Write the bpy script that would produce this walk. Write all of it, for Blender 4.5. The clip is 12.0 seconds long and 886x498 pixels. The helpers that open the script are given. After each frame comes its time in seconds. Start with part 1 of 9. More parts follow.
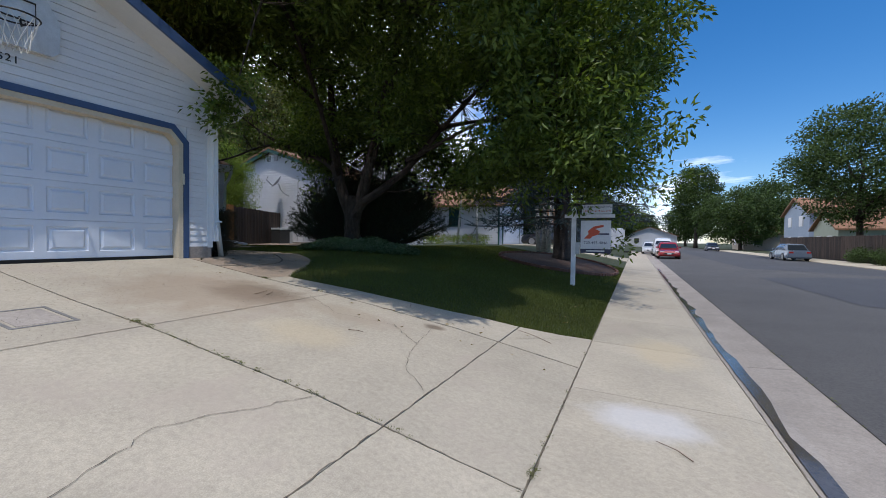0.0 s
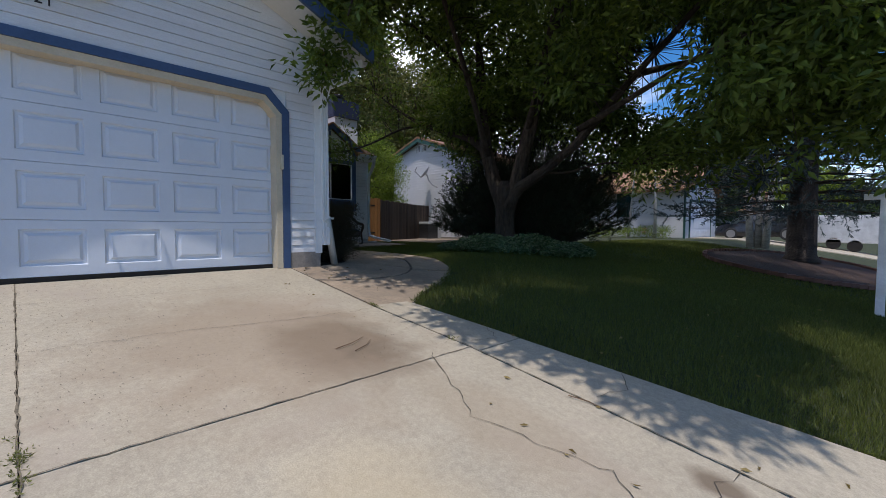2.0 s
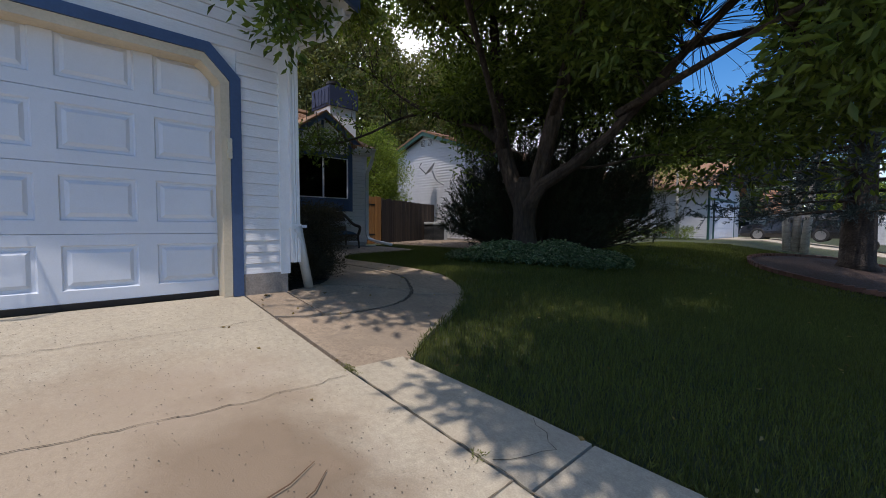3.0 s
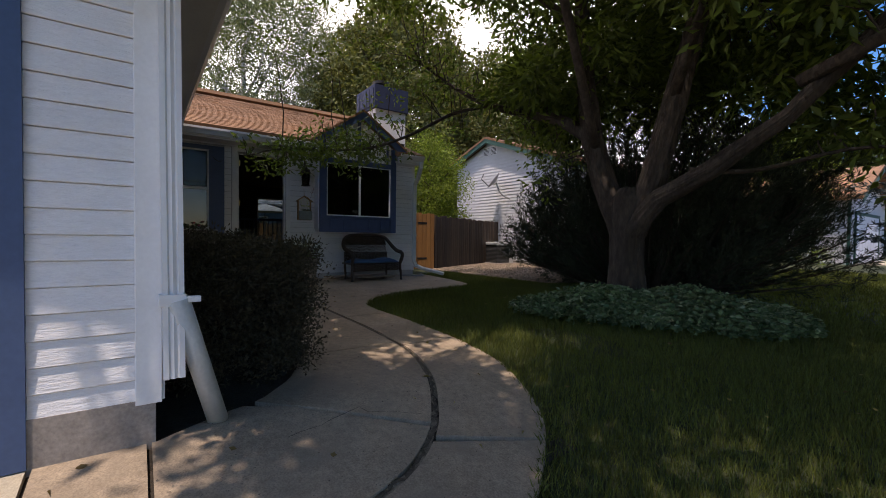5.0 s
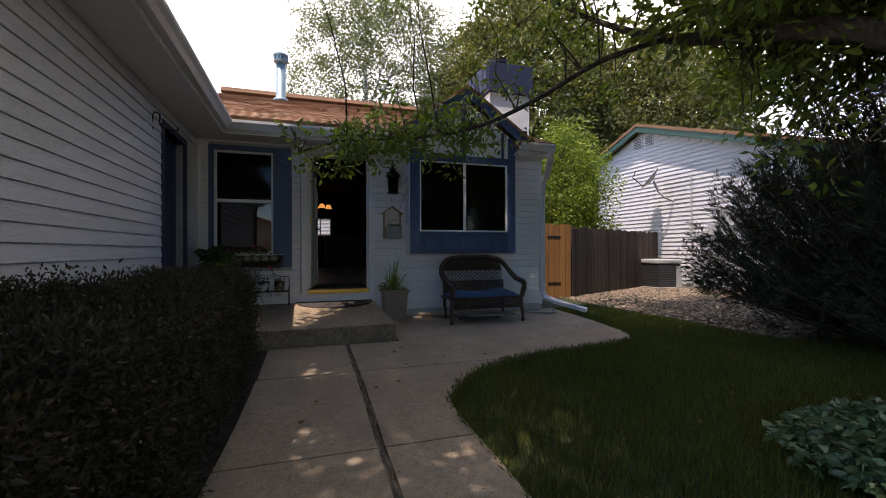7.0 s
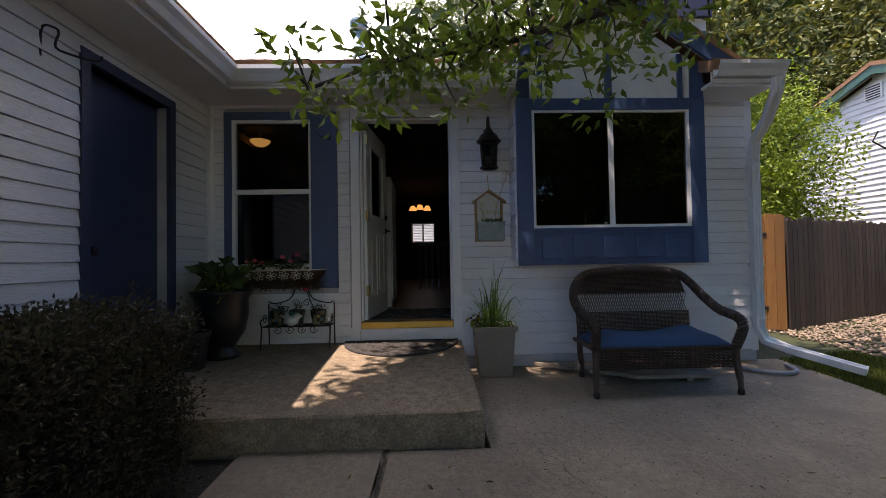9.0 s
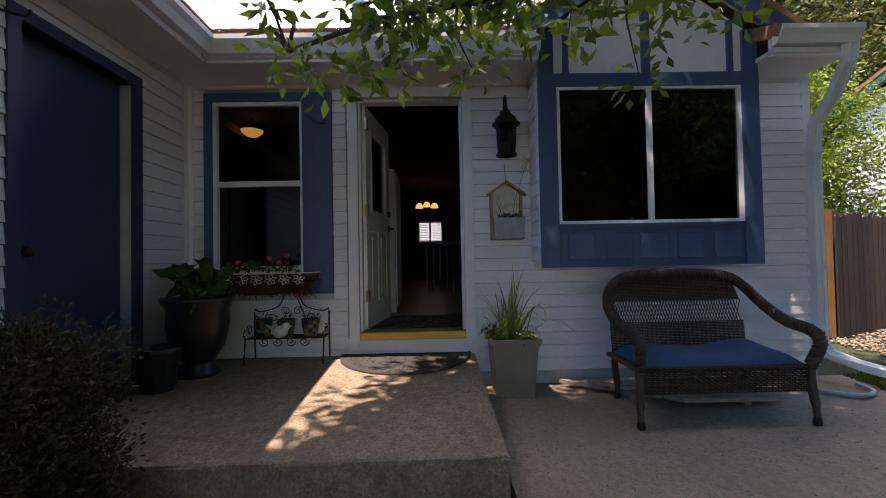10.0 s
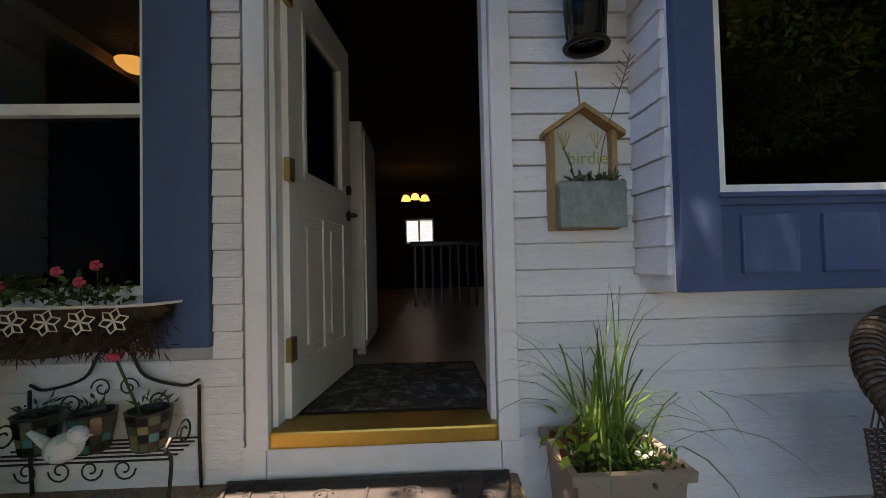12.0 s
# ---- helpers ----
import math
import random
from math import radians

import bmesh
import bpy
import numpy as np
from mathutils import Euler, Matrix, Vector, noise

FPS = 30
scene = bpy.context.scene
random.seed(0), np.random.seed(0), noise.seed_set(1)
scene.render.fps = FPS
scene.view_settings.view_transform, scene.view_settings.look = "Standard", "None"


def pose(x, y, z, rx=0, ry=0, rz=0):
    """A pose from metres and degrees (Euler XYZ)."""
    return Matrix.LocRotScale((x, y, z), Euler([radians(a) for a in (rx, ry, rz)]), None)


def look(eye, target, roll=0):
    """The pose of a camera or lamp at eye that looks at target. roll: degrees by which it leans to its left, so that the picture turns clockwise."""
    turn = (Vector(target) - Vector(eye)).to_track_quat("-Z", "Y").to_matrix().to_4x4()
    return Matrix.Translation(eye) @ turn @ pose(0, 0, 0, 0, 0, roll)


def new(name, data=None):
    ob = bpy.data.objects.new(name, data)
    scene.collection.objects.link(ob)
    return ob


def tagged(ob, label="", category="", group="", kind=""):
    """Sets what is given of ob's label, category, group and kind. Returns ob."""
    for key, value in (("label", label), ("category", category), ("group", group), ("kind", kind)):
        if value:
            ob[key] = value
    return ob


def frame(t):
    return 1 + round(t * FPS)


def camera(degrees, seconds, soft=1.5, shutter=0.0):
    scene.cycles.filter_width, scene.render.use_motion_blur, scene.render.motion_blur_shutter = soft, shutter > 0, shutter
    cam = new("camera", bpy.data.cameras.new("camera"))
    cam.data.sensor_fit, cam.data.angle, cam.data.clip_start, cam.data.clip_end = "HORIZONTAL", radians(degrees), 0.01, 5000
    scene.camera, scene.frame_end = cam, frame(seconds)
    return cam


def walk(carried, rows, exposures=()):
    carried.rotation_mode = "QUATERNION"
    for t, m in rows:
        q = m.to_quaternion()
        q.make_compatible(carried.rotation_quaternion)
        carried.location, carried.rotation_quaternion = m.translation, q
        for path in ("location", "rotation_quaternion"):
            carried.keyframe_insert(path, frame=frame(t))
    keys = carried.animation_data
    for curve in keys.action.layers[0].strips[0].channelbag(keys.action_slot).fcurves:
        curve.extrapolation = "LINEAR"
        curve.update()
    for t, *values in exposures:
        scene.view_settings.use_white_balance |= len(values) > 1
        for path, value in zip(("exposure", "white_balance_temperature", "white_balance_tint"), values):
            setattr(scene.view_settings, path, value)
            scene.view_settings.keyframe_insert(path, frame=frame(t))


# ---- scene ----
cam = camera(92.6, 12.0, soft=0.9)
PATH = [
    (0, (-0.349, 0.151, 1.348), (-1.178, 1.97, 1.299), 0.8),
    (0.5, (-0.665, 0.824, 1.347), (-1.676, 2.549, 1.288), 0.7),
    (1, (-1.096, 1.404, 1.358), (-2.292, 3.005, 1.283), 0.5),
    (1.5, (-1.612, 1.991, 1.394), (-2.967, 3.46, 1.307), 0.4),
    (2, (-2.116, 2.469, 1.47), (-3.522, 3.889, 1.373), 0.3),
    (2.5, (-2.675, 3.038, 1.531), (-4.095, 4.443, 1.425), 0.3),
    (3, (-3.252, 3.524, 1.613), (-4.674, 4.925, 1.504), 0.4),
    (3.2, (-3.476, 3.716, 1.634), (-4.907, 5.109, 1.531), 0.5),
    (4.8, (-4.849, 5.129, 1.888), (-6.45, 6.326, 1.838), 0.9),
    (5, (-5.025, 5.316, 1.892), (-6.649, 6.483, 1.842), 0.7),
    (5.5, (-5.645, 5.726, 1.957), (-7.346, 6.779, 1.916), 0.3),
    (6, (-6.201, 6.083, 2.046), (-7.925, 7.097, 2.019), 0.3),
    (6.5, (-6.751, 6.472, 2.05), (-8.563, 7.319, 2.043), -0.0),
    (7, (-7.297, 6.821, 2.044), (-9.2, 7.438, 2.052), -0.2),
    (7.2, (-7.517, 6.938, 2.052), (-9.447, 7.462, 2.065), -0.2),
    (8.8, (-9.493, 7.539, 2.072), (-11.489, 7.647, 2.119), -0.8),
    (9, (-9.735, 7.53, 2.075), (-11.734, 7.592, 2.122), -1.0),
    (9.5, (-10.129, 7.519, 2.093), (-12.129, 7.543, 2.136), -1.0),
    (10, (-10.274, 7.517, 2.09), (-12.273, 7.546, 2.135), -1.1),
    (10.5, (-10.413, 7.508, 2.066), (-12.412, 7.561, 2.115), -1.1),
    (11, (-10.907, 7.537, 2.039), (-12.905, 7.603, 2.095), -1.0),
    (11.5, (-11.568, 7.468, 2.1), (-13.565, 7.57, 2.144), -1.1),
    (12, (-12.211, 7.477, 2.128), (-14.208, 7.559, 2.184), -1.3),
]
EXPOSURES = [(0.0, -0.06, 6000, 14), (1.5, -0.04, 6100, 15), (3.0, 0.14, 6400, 17), (5.0, 0.46, 7200, 23), (6.0, 0.78, 7250, 24), (7.0, 1.04, 7050, 24), (9.0, 1.55, 7150, 26), (10.5, 1.98, 7250, 26), (11.0, 2.20, 7400, 25), (11.5, 2.52, 7750, 25), (12.0, 2.80, 8000, 25)]
walk(cam, [(t, look(eye, target, roll)) for t, eye, target, roll in PATH], EXPOSURES)
SUN, SKY, CLOUD = 3.2, 0.15, 12.5
CLOUD_SHIFT, CLOUD_FROM, CLOUD_TO = (3.0, 1.0, 0.0), 0.50, 0.72

# ---- helpers of this scene ----
GX = [-400, -12.5, -9, -7.37, -5.56, -4.25, -2.36, -1.75, -0.85, 0.5, 0.9, 1.38, 7.0, 12.9, 13.2, 14.6, 400]
GZ = [1.0, 1.0, .985, .96, .70, .545, .25, .13, -.05, -.10, -.17, -.14, -.06, -.16, -.02, .02, .3]
SUN_DIR = Vector((0.20, -0.30, 1.0)).normalized()


def ground_z(x):
    return float(np.interp(x, GX, GZ))


def root(name, label, category, at=(0, 0, 0), group="", kind=""):
    ob = new(name)
    ob.location = at
    ob.empty_display_size = 0.1
    return tagged(ob, label, category, group, kind)


def mesh_of(name, verts, faces, material, smooth=False):
    me = bpy.data.meshes.new(name)
    me.from_pydata(verts, [], faces)
    me.materials.append(material)
    if smooth:
        me.shade_smooth()
    return me


def put(name, me, parent=None, label="", category="", group="", kind=""):
    ob = new(name, me)
    if parent is not None:
        ob.parent = parent
        ob.matrix_parent_inverse = Matrix.Translation(-Vector(parent_at(parent)))
    return tagged(ob, label, category, group, kind)


def parent_at(ob):
    p = Vector(ob.location)
    while ob.parent is not None:
        p = p + ob.matrix_parent_inverse.translation
        ob = ob.parent
        p = p + Vector(ob.location)
    return p


def part(name, bm, material, parent=None, label="", smooth=False, **tags):
    """One mesh object from a bmesh in world places, under a thing or a part."""
    me = bpy.data.meshes.new(name)
    bmesh.ops.recalc_face_normals(bm, faces=bm.faces)
    bm.to_mesh(me)
    bm.free()
    me.materials.append(material)
    if smooth:
        me.shade_smooth()
    return put(name, me, parent, label, **tags)


def box(bm, x0, x1, y0, y1, z0, z1, m=None, bevel=0.0):
    mat4 = Matrix.LocRotScale(((x0 + x1) / 2, (y0 + y1) / 2, (z0 + z1) / 2), None, (abs(x1 - x0), abs(y1 - y0), abs(z1 - z0)))
    r = bmesh.ops.create_cube(bm, size=1, matrix=(m @ mat4) if m else mat4)
    if bevel:
        edges = list({e for v in r["verts"] for e in v.link_edges})
        bmesh.ops.bevel(bm, geom=edges, offset=bevel, segments=2, affect="EDGES", profile=0.6)
    return bm


def boxed(*a, **k):
    return box(bmesh.new(), *a, **k)


def tube(bm, pts, radii, sides=8, caps=True):
    """A tube through points with a radius at each."""
    pts = [Vector(p) for p in pts]
    if not hasattr(radii, "__len__"):
        radii = [radii] * len(pts)
    rings, up = [], Vector((0, 0, 1))
    side = None
    for i, p in enumerate(pts):
        d = (pts[min(i + 1, len(pts) - 1)] - pts[max(i - 1, 0)]).normalized()
        if side is None:
            side = d.cross(up if abs(d.z) < 0.95 else Vector((1, 0, 0))).normalized()
        else:
            side = (side - d * side.dot(d)).normalized()
        other = d.cross(side)
        rings.append([bm.verts.new(p + float(radii[i]) * (math.cos(a) * side + math.sin(a) * other)) for a in np.linspace(0, 2 * math.pi, sides, endpoint=False)])
    for a, b in zip(rings, rings[1:]):
        for k in range(sides):
            bm.faces.new((a[k], a[(k + 1) % sides], b[(k + 1) % sides], b[k]))
    if caps:
        bm.faces.new(rings[0][::-1])
        bm.faces.new(rings[-1])
    return bm


def tubed(*a, **k):
    return tube(bmesh.new(), *a, **k)


def lathe(bm, at, profile, sides=24, m=None):
    """Turns (radius, height) pairs round the upright axis at a place."""
    rings = []
    for r, z in profile:
        rings.append([bm.verts.new((m or Matrix()) @ (Vector(at) + Vector((r * math.cos(a), r * math.sin(a), z)))) for a in np.linspace(0, 2 * math.pi, sides, endpoint=False)])
    for a, b in zip(rings, rings[1:]):
        for k in range(sides):
            bm.faces.new((a[k], a[(k + 1) % sides], b[(k + 1) % sides], b[k]))
    bm.faces.new(rings[0][::-1])
    bm.faces.new(rings[-1])
    return bm


def prism(bm, outline, axis, a, b):
    """An outline of 2D points pushed out along an axis from a to b."""
    def at(p, v):
        return {"x": (v, p[0], p[1]), "y": (p[0], v, p[1]), "z": (p[0], p[1], v)}[axis]
    lo, hi = [bm.verts.new(at(p, a)) for p in outline], [bm.verts.new(at(p, b)) for p in outline]
    n = len(outline)
    for k in range(n):
        bm.faces.new((lo[k], lo[(k + 1) % n], hi[(k + 1) % n], hi[k]))
    bm.faces.new(lo[::-1])
    bm.faces.new(hi)
    return bm


def spline(pts, n=6):
    """A smooth line through points (Catmull-Rom)."""
    p = [np.array(q, float) for q in pts]
    p = [2 * p[0] - p[1]] + p + [2 * p[-1] - p[-2]]
    out = []
    for i in range(1, len(p) - 2):
        for t in np.linspace(0, 1, n, endpoint=False):
            out.append(0.5 * (2 * p[i] + (p[i + 1] - p[i - 1]) * t + (2 * p[i - 1] - 5 * p[i] + 4 * p[i + 1] - p[i + 2]) * t**2 + (3 * p[i] - p[i - 1] - 3 * p[i + 1] + p[i + 2]) * t**3))
    return [tuple(map(float, q)) for q in out] + [tuple(map(float, pts[-1]))]


# ---- world, sun ----
def make_world():
    world = bpy.data.worlds.new("sky")
    scene.world = world
    world.use_nodes = True
    nt = world.node_tree
    bg, out = nt.nodes["Background"], nt.nodes["World Output"]
    sky = nt.nodes.new("ShaderNodeTexSky")
    sky.sky_type, sky.sun_disc = "NISHITA", False
    sky.sun_elevation = math.asin(SUN_DIR.z)
    sky.sun_rotation = math.atan2(SUN_DIR.x, SUN_DIR.y)
    sky.altitude, sky.air_density, sky.dust_density, sky.ozone_density = 800, 1.0, 0.8, 1.2
    co = nt.nodes.new("ShaderNodeTexCoord")
    sep = nt.nodes.new("ShaderNodeSeparateXYZ")
    nt.links.new(co.outputs["Generated"], sep.inputs[0])
    zz = nt.nodes.new("ShaderNodeMath"); zz.operation = "MAXIMUM"; zz.inputs[1].default_value = 0.10
    nt.links.new(sep.outputs["Z"], zz.inputs[0])
    flat = nt.nodes.new("ShaderNodeVectorMath"); flat.operation = "DIVIDE"
    comb = nt.nodes.new("ShaderNodeCombineXYZ")
    for k in range(3):
        nt.links.new(zz.outputs[0], comb.inputs[k])
    nt.links.new(co.outputs["Generated"], flat.inputs[0]); nt.links.new(comb.outputs[0], flat.inputs[1])
    mp = nt.nodes.new("ShaderNodeMapping"); mp.inputs["Location"].default_value = CLOUD_SHIFT
    mp.inputs["Scale"].default_value = (0.55, 0.38, 0.2)
    nt.links.new(flat.outputs[0], mp.inputs[0])
    no = nt.nodes.new("ShaderNodeTexNoise"); no.inputs["Scale"].default_value = 1.0; no.inputs["Detail"].default_value = 9; no.inputs["Roughness"].default_value = 0.56
    nt.links.new(mp.outputs[0], no.inputs["Vector"])
    ramp = nt.nodes.new("ShaderNodeValToRGB")
    ramp.color_ramp.elements[0].position, ramp.color_ramp.elements[1].position = CLOUD_FROM, CLOUD_TO
    bank = nt.nodes.new("ShaderNodeMath"); bank.operation = "MULTIPLY_ADD"
    bank.inputs[1].default_value = -0.30
    nt.links.new(sep.outputs["X"], bank.inputs[0]); nt.links.new(no.outputs["Fac"], bank.inputs[2])
    nt.links.new(bank.outputs[0], ramp.inputs["Fac"])
    mix = nt.nodes.new("ShaderNodeMix"); mix.data_type = "RGBA"
    nt.links.new(ramp.outputs["Color"], mix.inputs["Factor"])
    hue = nt.nodes.new("ShaderNodeHueSaturation"); hue.inputs["Saturation"].default_value = 1.4
    nt.links.new(sky.outputs[0], hue.inputs["Color"])
    nt.links.new(hue.outputs[0], mix.inputs["A"]); mix.inputs["B"].default_value = (CLOUD, CLOUD * 1.02, CLOUD * 1.06, 1)
    nt.links.new(mix.outputs["Result"], bg.inputs["Color"])
    bg.inputs["Strength"].default_value = SKY
    sun = new("sun", bpy.data.lights.new("sun", "SUN"))
    sun.data.energy, sun.data.angle, sun.data.color = SUN, radians(0.53), (1.0, 0.94, 0.85)
    sun.matrix_world = look(SUN_DIR * 40, (0, 0, 0))


make_world()


# ---- materials ----
def nodes_of(name):
    m = bpy.data.materials.new(name)
    m.use_nodes = True
    return m, m.node_tree, m.node_tree.nodes["Principled BSDF"]


def noise_node(nt, scale, detail=4.0, rough=0.55, stretch=None, source=None):
    n = nt.nodes.new("ShaderNodeTexNoise")
    n.inputs["Scale"].default_value, n.inputs["Detail"].default_value, n.inputs["Roughness"].default_value = scale, detail, rough
    geo = source or nt.nodes.new("ShaderNodeNewGeometry").outputs["Position"]
    if stretch:
        mp = nt.nodes.new("ShaderNodeMapping")
        mp.inputs["Scale"].default_value = stretch
        nt.links.new(geo, mp.inputs[0])
        geo = mp.outputs[0]
    nt.links.new(geo, n.inputs["Vector"])
    return n.outputs["Fac"]


def ramp_node(nt, fac, stops):
    r = nt.nodes.new("ShaderNodeValToRGB")
    e = r.color_ramp.elements
    while len(e) < len(stops):
        e.new(0.5)
    for k, (p, c) in enumerate(stops):
        e[k].position = p
        e[k].color = (*c, 1) if len(c) == 3 else c
    nt.links.new(fac, r.inputs["Fac"])
    return r.outputs["Color"]


def mix_node(nt, fac, a, b, mode="MIX"):
    m = nt.nodes.new("ShaderNodeMix")
    m.data_type, m.blend_type = "RGBA", mode
    for s, v in (("Factor", fac), ("A", a), ("B", b)):
        if isinstance(v, (int, float)):
            m.inputs[s].default_value = v
        elif isinstance(v, tuple):
            m.inputs[s].default_value = (*v, 1) if len(v) == 3 else v
        else:
            nt.links.new(v, m.inputs[s])
    return m.outputs["Result"]


def shade(c, k):
    return tuple(min(1.0, v * k) for v in c)


def surface(name, base, rough=0.7, var=0.15, scale=3.0, fine=60.0, fine_var=0.12, bump=0.15, bump_scale=None, metallic=0.0, stretch=None, stain=None, stain_scale=1.2, stain_from=0.58, each=0.0, bump_dist=0.004, island=0.0, coat=0.0):
    """A painted or natural surface with broad and fine variation, stains and relief."""
    m, nt, p = nodes_of(name)
    broad = ramp_node(nt, noise_node(nt, scale, 5, 0.6, stretch), [(0.3, shade(base, 1 - var)), (0.7, shade(base, 1 + var))])
    tiny = noise_node(nt, fine, 3, 0.6, stretch)
    col = mix_node(nt, 1.0, broad, ramp_node(nt, tiny, [(0.25, (1 - fine_var,) * 3), (0.75, (1 + fine_var * 0.2,) * 3)]), "MULTIPLY")
    mid = noise_node(nt, fine * 0.22, 4, 0.65, stretch)
    col = mix_node(nt, 1.0, col, ramp_node(nt, mid, [(0.3, (1 - fine_var * 0.7,) * 3), (0.62, (1.0,) * 3)]), "MULTIPLY")
    if stain:
        f = ramp_node(nt, noise_node(nt, stain_scale, 6, 0.65), [(stain_from, (0, 0, 0)), (stain_from + 0.16, (0.75, 0.75, 0.75))])
        col = mix_node(nt, f, col, stain)
    if each:
        rnd = nt.nodes.new("ShaderNodeObjectInfo").outputs["Random"]
        col = mix_node(nt, 1.0, col, ramp_node(nt, rnd, [(0, (1 - each,) * 3), (1, (1 + each * 0.15,) * 3)]), "MULTIPLY")
    if island:
        rnd = nt.nodes.new("ShaderNodeNewGeometry").outputs["Random Per Island"]
        col = mix_node(nt, 1.0, col, ramp_node(nt, rnd, [(0, (1 - island,) * 3), (1, (1 + island * 0.2,) * 3)]), "MULTIPLY")
    nt.links.new(col, p.inputs["Base Color"])
    p.inputs["Roughness"].default_value, p.inputs["Metallic"].default_value = rough, metallic
    p.inputs["Coat Weight"].default_value = coat
    if bump:
        b = nt.nodes.new("ShaderNodeBump")
        b.inputs["Strength"].default_value, b.inputs["Distance"].default_value = bump, bump_dist
        nt.links.new(noise_node(nt, bump_scale or fine, 4, 0.6, stretch), b.inputs["Height"])
        nt.links.new(b.outputs[0], p.inputs["Normal"])
    return m


def leaf_mat(name, dark, light, rough=0.5, through_=0.35):
    m, nt, p = nodes_of(name)
    rnd = nt.nodes.new("ShaderNodeNewGeometry").outputs["Random Per Island"]
    col = ramp_node(nt, rnd, [(0.0, dark), (0.75, light), (1.0, shade(light, 1.25))])
    col = mix_node(nt, 1.0, col, ramp_node(nt, noise_node(nt, 0.6, 3), [(0.3, (0.75,) * 3), (0.7, (1.0,) * 3)]), "MULTIPLY")
    nt.links.new(col, p.inputs["Base Color"])
    p.inputs["Roughness"].default_value = rough
    p.inputs["Specular IOR Level"].default_value = 0.3
    tr = nt.nodes.new("ShaderNodeBsdfTranslucent")
    nt.links.new(mix_node(nt, 1.0, col, (1.0, 1.0, 0.45), "MULTIPLY"), tr.inputs["Color"])
    ms = nt.nodes.new("ShaderNodeMixShader")
    ms.inputs[0].default_value = through_
    nt.links.new(p.outputs[0], ms.inputs[1]); nt.links.new(tr.outputs[0], ms.inputs[2])
    nt.links.new(ms.outputs[0], nt.nodes["Material Output"].inputs["Surface"])
    return m


def glow(name, colour, strength):
    m, nt, p = nodes_of(name)
    p.inputs["Base Color"].default_value = (*colour, 1)
    p.inputs["Emission Color"].default_value = (*colour, 1)
    p.inputs["Emission Strength"].default_value = strength
    return m


def glass(name, tint=(0.9, 0.95, 0.95), rough=0.0):
    m, nt, p = nodes_of(name)
    p.inputs["Base Color"].default_value = (*tint, 1)
    p.inputs["Roughness"].default_value, p.inputs["IOR"].default_value, p.inputs["Transmission Weight"].default_value = rough, 1.45, 1.0
    return m


def pane_mat(name, tint=(0.55, 0.6, 0.6), ior=1.3):
    """Thin window glass: tinted see-through with a clear mirror."""
    m, nt, p = nodes_of(name)
    tr = nt.nodes.new("ShaderNodeBsdfTransparent"); tr.inputs[0].default_value = (*tint, 1)
    gl = nt.nodes.new("ShaderNodeBsdfGlossy"); gl.inputs["Roughness"].default_value = 0.01
    fr = nt.nodes.new("ShaderNodeFresnel"); fr.inputs[0].default_value = ior
    ms = nt.nodes.new("ShaderNodeMixShader")
    nt.links.new(fr.outputs[0], ms.inputs[0]); nt.links.new(tr.outputs[0], ms.inputs[1]); nt.links.new(gl.outputs[0], ms.inputs[2])
    nt.links.new(ms.outputs[0], nt.nodes["Material Output"].inputs["Surface"])
    return m


M_siding = surface("white_siding_paint", (0.80, 0.80, 0.80), 0.5, 0.05, 1.5, 70, 0.10, 0.9, 16, stretch=(1, 1, 5), each=0.05, bump_dist=0.006)
M_trim = surface("white_trim_paint", (0.78, 0.78, 0.77), 0.5, 0.05, 2, 50, 0.06, 0.15)
M_blue = surface("blue_trim_paint", (0.048, 0.088, 0.185), 0.5, 0.12, 2.5, 40, 0.10, 0.2)
M_navy = surface("navy_door_paint", (0.030, 0.044, 0.088), 0.45, 0.1, 2, 40, 0.1, 0.1)
M_garage = surface("grey_white_door_paint", (0.66, 0.70, 0.76), 0.5, 0.04, 1.2, 90, 0.04, 0.08, 160)
M_tan = surface("tan_jamb_paint", (0.62, 0.53, 0.38), 0.6, 0.08, 2, 50, 0.1, 0.1)
M_soffit = surface("soffit_paint", (0.70, 0.69, 0.66), 0.6, 0.05, 2, 50, 0.06, 0.1)
M_gutter = surface("white_gutter_metal", (0.72, 0.73, 0.73), 0.4, 0.05, 2, 30, 0.05, 0.05)
M_block = surface("foundation_concrete", (0.33, 0.29, 0.25), 0.9, 0.2, 4, 60, 0.3, 0.6, 30, stain=(0.18, 0.16, 0.14))
M_concrete = surface("drive_concrete", (0.50, 0.437, 0.325), 0.85, 0.10, 1.1, 130, 0.28, 0.5, 120, stain=(0.40, 0.335, 0.26), stain_scale=0.9, stain_from=0.55, each=0.10)


